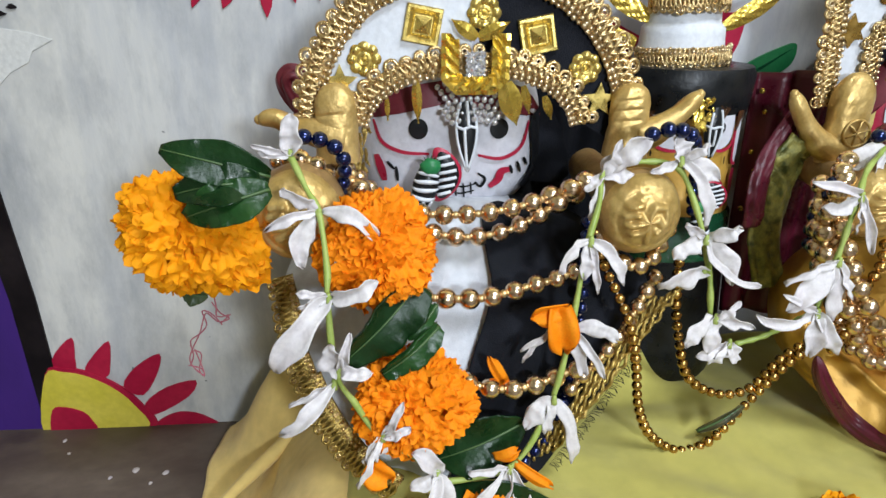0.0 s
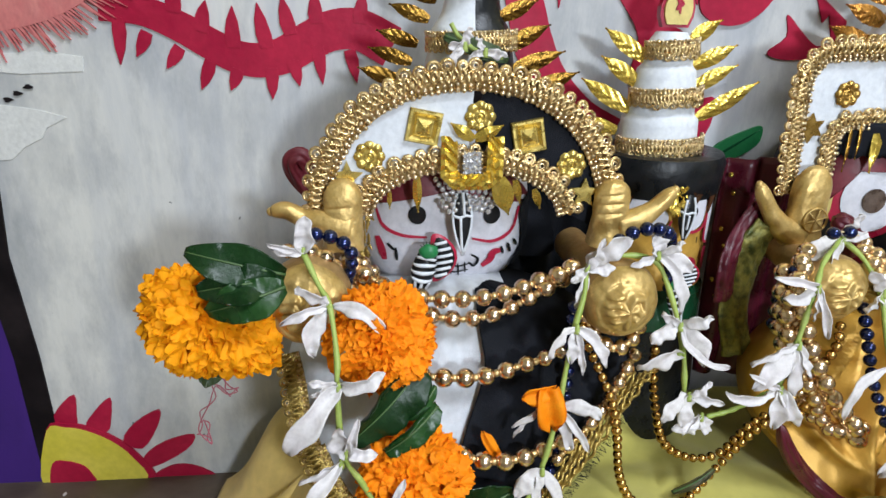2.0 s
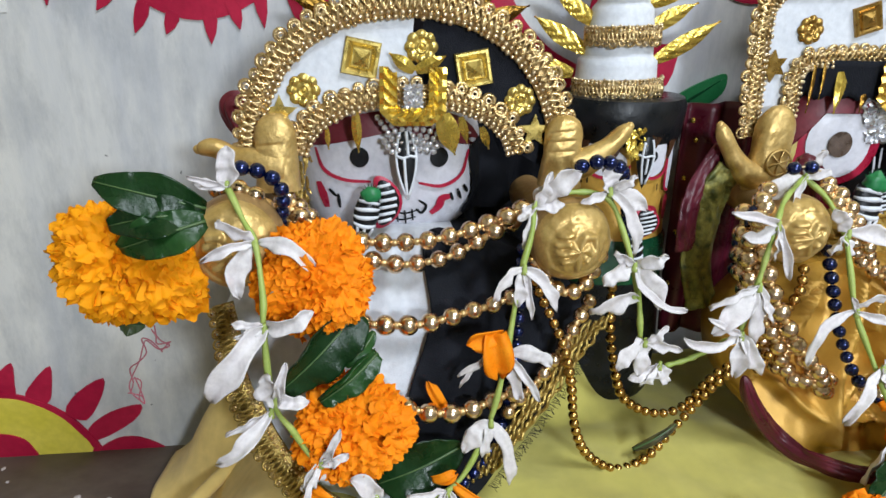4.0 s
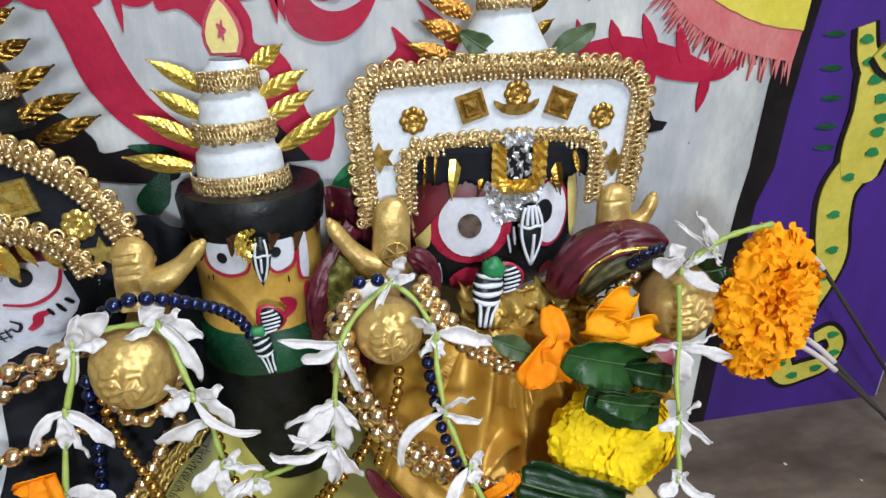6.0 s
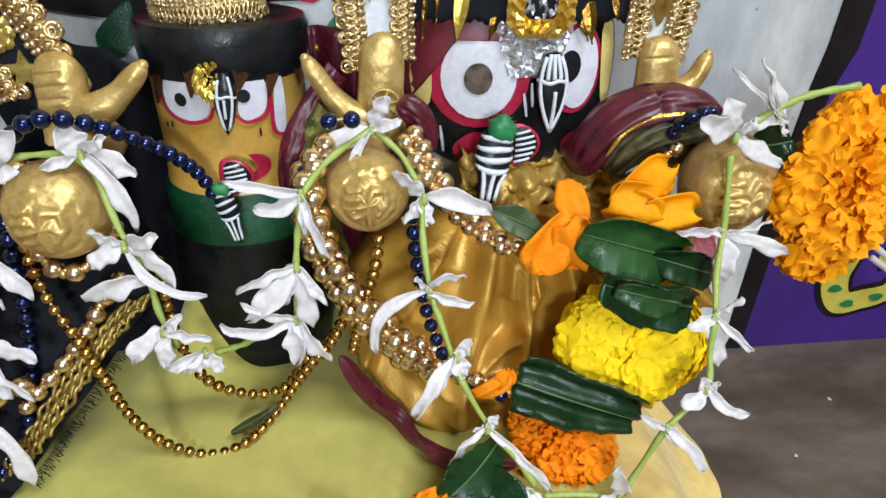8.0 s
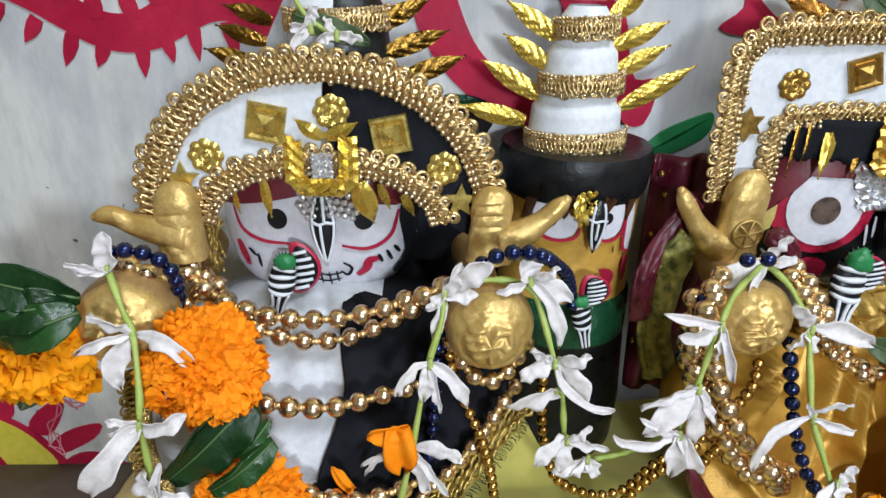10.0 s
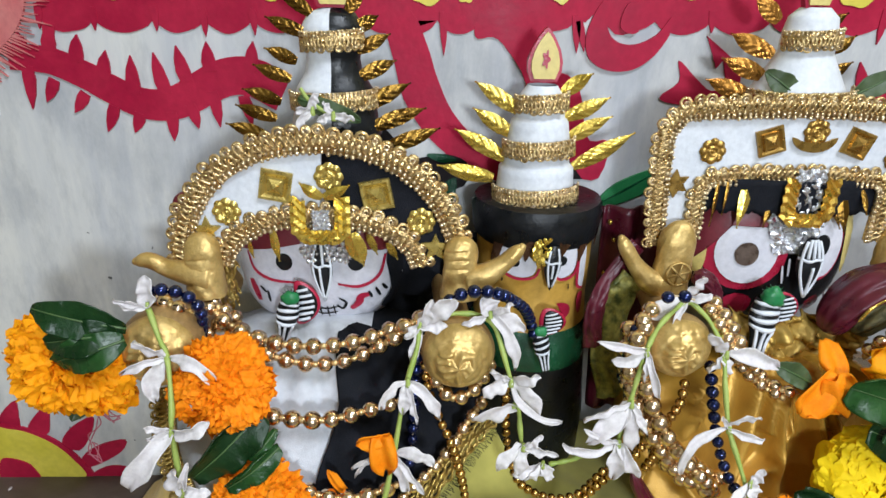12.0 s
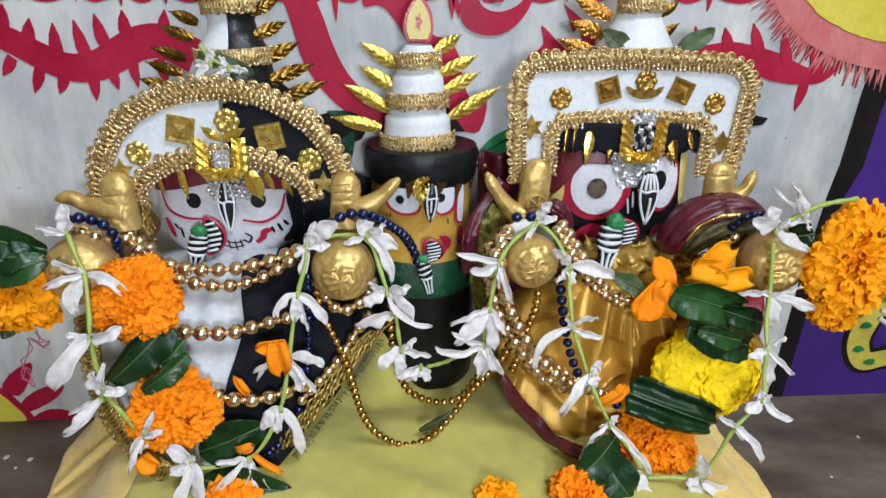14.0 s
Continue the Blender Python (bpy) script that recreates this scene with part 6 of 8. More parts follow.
s = Shape()
edge = evenly(curve([(-0.0308, 0.312, 0.1505), (-0.0435, 0.304, 0.1374), (-0.0554, 0.298, 0.1222), (-0.0707, 0.292, 0.1019), (-0.0837, 0.288, 0.0856), (-0.0940, 0.285, 0.0727)], 8), 0.0009)
for p in edge:
    s.tube([p, p + Vector((0.0015 + 0.002 * rnd.random(), -0.001, -0.002 + 0.003 * rnd.random())), p + Vector((0.0025 + 0.003 * rnd.random(), -0.001 - 0.001 * rnd.random(), -0.004 + 0.004 * rnd.random()))], 0.0002, 4)
whole("thread_fringe", s, MAT_BLACK_CLOTH, "frayed black thread fringe along the dress edge", "trim", kind="stuff")


# ---- strings of beads ----
def bead_mesh(r, mats, nu, nv):
    return Shape().ball((0, 0, 0), r, nu, nv).mesh("bead", mats)


BEADS = {"big": (0.0052, bead_mesh(0.0052, MAT_BEAD, 18, 12)), "mid": (0.0042, bead_mesh(0.0042, MAT_BEAD, 16, 10)), "small": (0.0029, bead_mesh(0.0029, MAT_BEAD_SMALL, 12, 8)), "blue": (0.0036, bead_mesh(0.0036, MAT_BEAD_BLUE, 16, 10))}


SPACER = bead_mesh(0.0021, MAT_LACE, 8, 6)


def beads(kind, label, pts, spread=None):
    """A necklace: one bead after another on a thread, with a small gold seed between the large ones."""
    r, mesh = BEADS[kind]
    spread = spread or {"big": 1.10, "mid": 1.09, "small": 1.02, "blue": 1.03}[kind]
    line = curve(pts, 12)
    at = evenly(line, r * spread)
    name = {"big": "bead_necklace", "mid": "bead_necklace", "small": "bead_chain", "blue": "blue_bead_string"}[kind]
    n = thing(name, min(at, key=lambda p: p.z), label, "necklace", "strings of beads")
    part("thread", Shape().tube(line, 0.0005, 5), MAT_THREAD, n)
    for i, p in enumerate(at):
        seed = i % 2
        if seed and kind not in ("big", "mid"):
            continue
        b = new("seed_bead" if seed else "bead", SPACER if seed else mesh)
        b.parent = n
        k = 1 + 0.06 * math.sin(i * 12.9)
        b.matrix_basis = Matrix.Translation(p - n.location) @ Matrix.Rotation(i * 1.7, 4, "Y") @ Matrix.Diagonal((k, k, k * 0.97, 1))
    return n


beads("big", "rose gold bead necklace across the chin", [(-0.1981, 0.33, 0.2211), (-0.1861, 0.325, 0.2127), (-0.1729, 0.325, 0.2042), (-0.152, 0.319, 0.2027), (-0.1285, 0.317, 0.2037), (-0.1076, 0.319, 0.207), (-0.0932, 0.325, 0.2099), (-0.0842, 0.32, 0.215), (-0.076, 0.325, 0.2171), (-0.0716, 0.332, 0.2176)])
beads("big", "rose gold bead necklace across the chin", [(-0.1936, 0.330, 0.2098), (-0.1784, 0.323, 0.2023), (-0.1631, 0.320, 0.1951), (-0.1395, 0.317, 0.1911), (-0.1183, 0.318, 0.1932), (-0.1038, 0.323, 0.1974), (-0.0894, 0.320, 0.2078), (-0.0804, 0.325, 0.2105), (-0.0735, 0.332, 0.2117)])
beads("big", "rose gold bead necklace across the dress", [(-0.1700, 0.305, 0.1661), (-0.1530, 0.300, 0.1656), (-0.1317, 0.298, 0.1658), (-0.1167, 0.298, 0.1689), (-0.1058, 0.300, 0.1713), (-0.0951, 0.303, 0.1724), (-0.0845, 0.308, 0.1737), (-0.0734, 0.312, 0.1761)])
beads("big", "rose gold bead necklace low on the dress", [(-0.1379, 0.283, 0.1274), (-0.1270, 0.282, 0.1241), (-0.1134, 0.282, 0.1236), (-0.1033, 0.284, 0.1245), (-0.0924, 0.287, 0.1266), (-0.0794, 0.290, 0.1304)])
beads("mid", "rose gold beads wound over the arm", [(-0.2289, 0.325, 0.2291), (-0.2147, 0.312, 0.2335), (-0.2066, 0.312, 0.2287), (-0.2035, 0.318, 0.2198), (-0.1972, 0.322, 0.2077)])
beads("mid", "rose gold beads beside the silver tinsel", [(-0.2013, 0.34, 0.2255), (-0.1931, 0.33, 0.2211), (-0.1872, 0.335, 0.2148), (-0.1801, 0.33, 0.2063), (-0.1756, 0.33, 0.1976)])
beads("mid", "rose gold beads under the creased arm", [(-0.0706, 0.31, 0.1942), (-0.0626, 0.303, 0.184), (-0.0549, 0.3, 0.18), (-0.0455, 0.303, 0.1827), (-0.0382, 0.31, 0.1877), (-0.0341, 0.31, 0.1985)])
beads("mid", "rose gold beads down the black dress edge", [(-0.0390, 0.310, 0.1699), (-0.0459, 0.304, 0.1624), (-0.0538, 0.300, 0.1503), (-0.0615, 0.296, 0.1408), (-0.0693, 0.293, 0.1326), (-0.0779, 0.291, 0.1241), (-0.0858, 0.289, 0.1156)])
beads("small", "antique gold bead chain looped over the cloth", [(-0.0736, 0.312, 0.2009), (-0.0700, 0.304, 0.1825), (-0.0630, 0.296, 0.1675), (-0.0559, 0.293, 0.1516), (-0.0502, 0.293, 0.1301), (-0.0442, 0.296, 0.1003), (-0.0335, 0.299, 0.0785), (-0.0141, 0.302, 0.0649), (0.0050, 0.306, 0.0676), (0.0220, 0.310, 0.0845), (0.0396, 0.308, 0.1130), (0.0533, 0.304, 0.1322), (0.0605, 0.304, 0.1484), (0.0635, 0.306, 0.1699)])
beads("small", "antique gold bead chain behind the white flowers", [(-0.0234, 0.318, 0.1741), (-0.0228, 0.316, 0.1526), (-0.0198, 0.312, 0.1316), (-0.0109, 0.312, 0.1070), (0.0085, 0.313, 0.0946), (0.0270, 0.313, 0.0975), (0.0410, 0.311, 0.1183), (0.0532, 0.308, 0.1320), (0.0620, 0.306, 0.1495)])
beads("blue", "royal blue beads over the gold arm", [(-0.2191, 0.305, 0.2435), (-0.21, 0.303, 0.2458), (-0.2028, 0.305, 0.2425), (-0.1965, 0.305, 0.2379), (-0.1955, 0.31, 0.2272), (-0.2, 0.32, 0.2086)])
beads("blue", "royal blue beads down the black dress", [(-0.0773, 0.309, 0.2011), (-0.0779, 0.306, 0.1790), (-0.0789, 0.302, 0.1546), (-0.0812, 0.298, 0.1333), (-0.0858, 0.293, 0.1113), (-0.0943, 0.288, 0.0914), (-0.1066, 0.282, 0.0798), (-0.1162, 0.280, 0.0761)])
beads("blue", "royal blue beads swung to the column statue", [(-0.0594, 0.302, 0.2418), (-0.0518, 0.3, 0.2472), (-0.0428, 0.3, 0.2484), (-0.0325, 0.305, 0.2443), (-0.0224, 0.32, 0.2326), (-0.0133, 0.335, 0.2196), (-0.0063, 0.35, 0.2031), (-0.0022, 0.355, 0.1885)])
beads("blue", "royal blue beads over the gold satin", [(0.0936, 0.310, 0.1962), (0.0949, 0.303, 0.1801), (0.0973, 0.296, 0.1618), (0.1018, 0.290, 0.1450), (0.1089, 0.284, 0.1302), (0.1235, 0.280, 0.1189), (0.1370, 0.278, 0.1123)])
beads("blue", "royal blue beads beside the white flowers", [(0.0475, 0.312, 0.2188), (0.0469, 0.32, 0.198), (0.0459, 0.318, 0.1813)])
beads("blue", "royal blue beads over the wide arm", [(0.2215, 0.334, 0.2206), (0.2215, 0.325, 0.2307), (0.2246, 0.318, 0.2384), (0.2362, 0.325, 0.2375)])
beads("blue", "royal blue bead on the wheel arm", [(0.0593, 0.305, 0.2435), (0.0667, 0.305, 0.2443), (0.0742, 0.305, 0.242)], 1.3)
beads("big", "rose gold beads heaped beside the wheel arm", [(0.0508, 0.313, 0.2244), (0.0464, 0.306, 0.2152), (0.0453, 0.308, 0.1971), (0.0495, 0.306, 0.1786), (0.0575, 0.303, 0.1623), (0.0680, 0.300, 0.1456), (0.0826, 0.306, 0.1247), (0.0974, 0.296, 0.1185), (0.1112, 0.306, 0.1076)])
beads("big", "rose gold beads heaped beside the wheel arm", [(0.0564, 0.318, 0.2285), (0.0513, 0.310, 0.2195), (0.0515, 0.310, 0.2028), (0.0571, 0.310, 0.1807), (0.0646, 0.306, 0.1645), (0.0767, 0.310, 0.1434), (0.0879, 0.302, 0.1349), (0.1049, 0.310, 0.1175), (0.1155, 0.310, 0.1136)])
beads("big", "rose gold beads heaped beside the wheel arm", [(0.0498, 0.306, 0.2089), (0.0532, 0.302, 0.1918), (0.0590, 0.299, 0.1760), (0.0673, 0.296, 0.1612), (0.0784, 0.294, 0.1449), (0.0911, 0.292, 0.1319), (0.1065, 0.302, 0.1135)])
beads("big", "rose gold beads heaped beside the wheel arm", [(0.0454, 0.318, 0.2162), (0.0437, 0.312, 0.2016), (0.0471, 0.313, 0.1838), (0.0543, 0.312, 0.1663), (0.0619, 0.308, 0.1501), (0.0749, 0.312, 0.1283), (0.0865, 0.303, 0.1199)])
beads("mid", "rose gold beads from wheel arm to the petals", [(0.0961, 0.325, 0.2303), (0.1005, 0.315, 0.2239), (0.1076, 0.312, 0.2126), (0.1154, 0.31, 0.2007), (0.1292, 0.318, 0.1848), (0.1384, 0.31, 0.1809), (0.1517, 0.312, 0.1762)])
beads("mid", "rose gold beads from wheel arm to the petals", [(0.0914, 0.32, 0.228), (0.0976, 0.312, 0.2189), (0.1049, 0.31, 0.2071), (0.1156, 0.315, 0.1917), (0.1267, 0.315, 0.1818), (0.1396, 0.308, 0.1761)])
beads("small", "antique gold beads below the wheel arm", [(0.0778, 0.305, 0.1877), (0.0761, 0.302, 0.1762), (0.0720, 0.305, 0.1590), (0.0669, 0.300, 0.1433), (0.0637, 0.305, 0.1260)])
beads("mid", "rose gold beads beside the wide arm", [(0.2244, 0.33, 0.2179), (0.2154, 0.33, 0.2113), (0.2058, 0.325, 0.2069), (0.2012, 0.33, 0.1979), (0.1987, 0.33, 0.1888)])
beads("mid", "rose gold beads in front of the orange petal", [(0.1130, 0.281, 0.1252), (0.1235, 0.281, 0.1215), (0.1337, 0.281, 0.1202), (0.1428, 0.281, 0.1251)])
s = Shape()
for i in range(60):
    x, z = -0.1985 + 0.012 * rnd.random(), 0.212 + 0.032 * rnd.random()
    almond(s, (x, 0.352 - 0.004 * rnd.random(), z), (x + rnd.uniform(-0.003, 0.003), 0.350, z - rnd.uniform(0.003, 0.008)), 0.0009)
whole("tinsel_tuft", s, MAT_LACE_OLD, "dull gold tinsel tuft beside the face", "tinsel", kind="stuff", smooth=False)


# ---- marigolds ----
def frill_mesh(material, seed, calm=1.0):
    """One broad round-tipped petal of unit length with a softly waved lip; it grows along y and faces z."""
    s = Shape()
    def fn(u, v):
        k = u * 2 - 1
        wide = 0.34 + 0.98 * v ** 0.75 * (1 - 0.15 * v ** 3)
        lip = 1 - 0.34 * abs(k) ** 2.4 + 0.09 * calm * math.sin(seed + 14 * u)
        return (0.5 * wide * k, lip * v, 0.22 * calm * v * v + 0.15 * calm * v * v * math.sin(seed * 2.3 + 11.0 * u) - 0.14 * k * k * v)
    s.grid(fn, 9, 4)
    return s.mesh("petal", material)


FRILLS = {m: [frill_mesh(m, 1.7 * i, 0.55 if m == MAT_MARI_Y else 1.0) for i in range(7)] for m in (MAT_MARI_O, MAT_MARI_A, MAT_MARI_Y)}


def marigold(label, c, facing, rx, rz, depth, material, n=170, seed=1, petal=0.013, calyx=True, wild=1.0, tilt_by=0.0):
    """A double marigold: broad frilled petals set close over a dome."""
    rg = random.Random(seed)
    c, f = Vector(c), Vector(facing).normalized()
    ax = f.cross(Vector((0, 0, 1))).normalized() * -1
    az = ax.cross(f)
    if az.z < 0:
        az = -az
    ax, az = ax * math.cos(tilt_by) - az * math.sin(tilt_by), az * math.cos(tilt_by) + ax * math.sin(tilt_by)
    m = thing("marigold_flower", c, label, "flower", "marigolds")
    core = Shape().ball((0, 0, 0), 1, 18, 12, 0, lambda p: c + (ax * p.x * rx + az * p.z * rz - f * p.y * depth) * 0.84)
    part("core", core, material, m)
    for i in range(n):
        q = (i + 0.5) / n
        tilt = math.acos(1 - 1.1 * q)
        a = i * 2.39996 + rg.uniform(-0.25, 0.25)
        along = ax * math.cos(a) + az * math.sin(a)
        d = f * math.cos(tilt) * depth + (ax * rx * math.cos(a) + az * rz * math.sin(a)) * math.sin(tilt)
        d *= 1 + (0.06 + 0.18 * wild) * noise.noise((d.x * 58 + seed, d.y * 58, d.z * 58)) + rg.uniform(-0.04, 0.04)
        nd = (f * math.cos(tilt) / depth + (ax * math.cos(a) / rx + az * math.sin(a) / rz) * math.sin(tilt)).normalized()
        flat = (along - nd * along.dot(nd)).normalized()
        spin = rg.uniform(-1.7, 1.7) * wild
        flat = (flat * math.cos(spin) + nd.cross(flat) * math.sin(spin)).normalized()
        b = 1.0 + 0.35 * (1 - wild) + 0.32 * math.sin(tilt) + rg.uniform(-0.45, 0.25) * wild
        out = (nd * math.cos(b) + flat * math.sin(b)).normalized()
        side = out.cross(nd).normalized()
        up = side.cross(out).normalized()
        if up.dot(nd) < 0:
            side, up = -side, -up
        l = petal * rg.uniform(0.8, 1.25) * (0.72 + 0.36 * math.sin(tilt))
        o = new("petal", FRILLS[material][rg.randrange(7)])
        o.parent = m
        root = d - out * l * 0.72
        o.matrix_basis = Matrix(((side.x * l, out.x * l, up.x * l, root.x), (side.y * l, out.y * l, up.y * l, root.y), (side.z * l, out.z * l, up.z * l, root.z), (0, 0, 0, 1)))
    if calyx:
        s = Shape()
        base = c - f * depth * 0.4 - az * rz * 0.95
        s.tube([base + az * 0.006, base, base - az * 0.006], lambda q: 0.004 * (1 - 0.4 * q), 8)
        part("calyx", s, MAT_STEM, m, "green calyx")
    return m


marigold("large amber orange marigold laid over the gold arm", (-0.2667, 0.301, 0.2026), (-0.12, -1, 0.25), 0.0345, 0.0250, 0.020, MAT_MARI_A, 300, 3, 0.0098, tilt_by=0.28)
marigold("deep orange marigold on the white dress", (-0.1800, 0.2900, 0.1965), (0.1, -1, 0.3), 0.0235, 0.0245, 0.018, MAT_MARI_O, 300, 5, 0.0076)
marigold("deep orange marigold low on the dress", (-0.1659, 0.280, 0.1207), (0.1, -1, 0.3), 0.0275, 0.0235, 0.018, MAT_MARI_O, 300, 8, 0.0082)
marigold("tall amber orange marigold beside the gold arm", (0.2960, 0.306, 0.2055), (0.15, -1, 0.2), 0.0285, 0.0420, 0.020, MAT_MARI_A, 300, 11, 0.0100, calyx=False, tilt_by=0.32)
marigold("bright yellow marigold on the gold dress", (0.2036, 0.297, 0.1260), (0.05, -1, 0.35), 0.0375, 0.0315, 0.020, MAT_MARI_Y, 300, 14, 0.0112, calyx=False, wild=0.3)
marigold("deep orange marigold under the folded leaf", (0.1696, 0.283, 0.0799), (0.05, -1, 0.4), 0.0275, 0.0250, 0.018, MAT_MARI_O, 300, 17, 0.0078, calyx=False)
marigold("small orange marigold at the cloth edge", (0.1002, 0.243, 0.0674), (0, -1, 0.5), 0.0135, 0.0150, 0.011, MAT_MARI_O, 110, 21, 0.0105, calyx=False)
marigold("small orange marigold under the garland", (-0.1296, 0.262, 0.0571), (0, -1, 0.5), 0.0185, 0.014, 0.013, MAT_MARI_O, 120, 23, 0.0105, calyx=False)
marigold("orange marigold lying on the yellow cloth", (0.0472, 0.246, 0.0625), (0, -1, 0.6), 0.012, 0.01, 0.010, MAT_MARI_A, 80, 27, 0.0105, calyx=False)


def loose_petal(label, root, tip, w, material, curl=0.0022, seed=0):
    root, tip = Vector(root), Vector(tip)
    d = tip - root
    q = d.normalized().cross(Vector((0, -1, 0))).normalized()
    s = Shape()
    s.sheet(lambda u, v: root + d * v + q * w * 1.12 * (u * 2 - 1) * math.sin(math.pi * (0.12 + 0.60 * v)) ** 0.4 * math.sqrt(max(0.08, 1 - v ** 9)) + Vector((0, -1, 0)) * (curl * math.sin(math.pi * v) + 0.26 * w * math.sin(seed + 8 * u + 2 * v)) + d * 0.07 * math.sin(9 * u + seed) * v, 10, 10, 0.0005)
    return whole("loose_petal", s, material, label, "petal", "loose petals")


for root, tip, w in (((0.1725, 0.330, 0.2030), (0.1699, 0.312, 0.1892), 0.0080), ((0.1686, 0.306, 0.1921), (0.1497, 0.303, 0.1697), 0.0125), ((0.1656, 0.304, 0.1932), (0.1757, 0.302, 0.1687), 0.0100)):
    loose_petal("orange marigold petal on the gold neckcloth", root, tip, w, MAT_MARI_O, seed=w * 900)
for root, tip, w in (((0.1919, 0.312, 0.1954), (0.2121, 0.306, 0.2194), 0.0115), ((0.1857, 0.308, 0.2039), (0.2100, 0.304, 0.1946), 0.0120), ((0.2012, 0.305, 0.1943), (0.2279, 0.303, 0.1948), 0.0115), ((0.1920, 0.308, 0.2026), (0.2043, 0.303, 0.1899), 0.0110)):
    loose_petal("broad orange marigold petal above the leaves", root, tip, w, MAT_MARI_A, seed=w * 700)
for root, tip, w in (((-0.0908, 0.282, 0.1650), (-0.1084, 0.280, 0.1642), 0.0055), ((-0.0955, 0.280, 0.1693), (-0.0932, 0.277, 0.1469), 0.0070), ((-0.1168, 0.290, 0.1193), (-0.1265, 0.288, 0.1378), 0.0028), ((-0.1872, 0.268, 0.0917), (-0.1779, 0.266, 0.0826), 0.0075), ((-0.1261, 0.268, 0.0936), (-0.1142, 0.266, 0.0985), 0.0035), ((-0.1154, 0.268, 0.0898), (-0.0972, 0.264, 0.0766), 0.0030), ((0.1201, 0.276, 0.1163), (0.1358, 0.274, 0.1289), 0.0045), ((0.1312, 0.275, 0.1213), (0.1352, 0.274, 0.1335), 0.0045)):
    loose_petal("loose orange marigold petal caught in the garland", root, tip, w, MAT_MARI_O, seed=w * 800)


# ---- leaves ----
def leaf(label, root, tip, w, lift=(0, -1, 0.1), fold=0.35, bend=0.004, material=None, seed=0.0, blunt=0.62, curl=0.0, pleat=0.0):
    """A broad leaf with a creased midrib; curl: how far one edge is rolled over; pleat: height of the ridges along it."""
    root, tip, up = Vector(root), Vector(tip), Vector(lift).normalized()
    d = tip - root
    q = d.normalized().cross(up).normalized()
    m = thing("green_leaf", root, label, "leaf", "green leaves")
    def fn(u, v):
        k = u * 2 - 1
        wide = w * math.sin(math.pi * (0.04 + 0.93 * v)) ** blunt * (1 - 0.15 * v) * (1 + 0.06 * math.sin(9 * v + 2 * seed + (2 if u > 0.5 else 0)))
        turn = max(0.0, k - 0.35) / 0.65 * curl
        across = wide * (k if not turn else 0.35 + 0.65 * math.sin(turn) / curl)
        rise = wide * 0.65 * (1 - math.cos(turn)) / curl if turn else 0.0
        return root + d * v + q * across * math.cos(fold * abs(k)) + up * (rise + pleat * w * math.cos(7.5 * k + 0.8 * v + seed) + bend * math.sin(math.pi * v) + wide * abs(k) * math.sin(fold) * 0.8 + 0.09 * w * math.sin(v * 17 + seed) * abs(k) ** 1.5 + 0.05 * w * math.sin(v * 41 + 3 * seed) * k * k + 0.22 * w * math.sin(seed + 5 * v) * k)
    s = Shape()
    s.sheet(fn, 20, 22, 0.0005)
    part("blade", s, material or MAT_LEAF, m)
    s = Shape()
    s.tube([Vector(fn(0.5, v / 16)) + up * 0.0004 for v in range(17)], lambda t: 0.0008 * (1 - 0.7 * t), 6)
    part("midrib", s, MAT_LEAF_RIB, m, "pale midrib")
    return m


leaf("dark green leaf over the amber marigold", (-0.2252, 0.286, 0.2320), (-0.2682, 0.282, 0.2454), 0.0105, (0.1, -1, 0.3), 0.3, seed=1)
leaf("dark green leaf over the amber marigold", (-0.2292, 0.284, 0.2301), (-0.2643, 0.280, 0.2265), 0.0105, (0.2, -1, 0.5), 0.35, 0.006, seed=2)
leaf("dark green leaf over the amber marigold", (-0.2250, 0.282, 0.2276), (-0.2603, 0.278, 0.2169), 0.0110, (0.1, -1, 0.3), 0.25, 0.006, MAT_LEAF_MID, 3)
leaf("dark green leaf hanging on the white dress", (-0.1615, 0.284, 0.1821), (-0.1964, 0.268, 0.1503), 0.0150, (0.25, -1, 0.1), 0.25, 0.004, seed=4, blunt=0.36, curl=1.6)
leaf("dark green leaf hanging on the white dress", (-0.1524, 0.283, 0.1593), (-0.1795, 0.270, 0.1416), 0.0092, (0.2, -1, 0.2), 0.3, 0.004, MAT_LEAF_MID, 5, blunt=0.45, curl=2.2)
leaf("dark green leaf hanging on the white dress", (-0.1537, 0.285, 0.1698), (-0.1681, 0.276, 0.1571), 0.0050, (0.3, -1, 0.1), 0.4, 0.003, MAT_LEAF_MID, 6)
leaf("dark green leaf under the lower marigold", (-0.1095, 0.283, 0.1023), (-0.1534, 0.277, 0.0862), 0.016, (0, -1, 0.3), 0.3, seed=7)
leaf("dark green leaf under the garland", (-0.1501, 0.268, 0.0698), (-0.0916, 0.262, 0.0625), 0.014, (0, -1, 0.6), 0.3, seed=8)
leaf("rounded dark green leaf among the petals", (0.2210, 0.300, 0.1734), (0.1699, 0.297, 0.1910), 0.0185, (0, -1, 0.3), 0.2, 0.003, MAT_LEAF_MID, 9, blunt=0.28, curl=1.6)
leaf("rolled dark green leaf above the yellow marigold", (0.2406, 0.300, 0.1638), (0.2057, 0.296, 0.1776), 0.0105, (0.2, -1, 0.3), 0.25, 0.004, seed=10, blunt=0.35, curl=1.4)
leaf("rounded dark green leaf above the yellow marigold", (0.2273, 0.288, 0.1528), (0.1779, 0.284, 0.1717), 0.0165, (0.1, -1, 0.1), 0.2, 0.003, seed=11, blunt=0.28, curl=1.8)
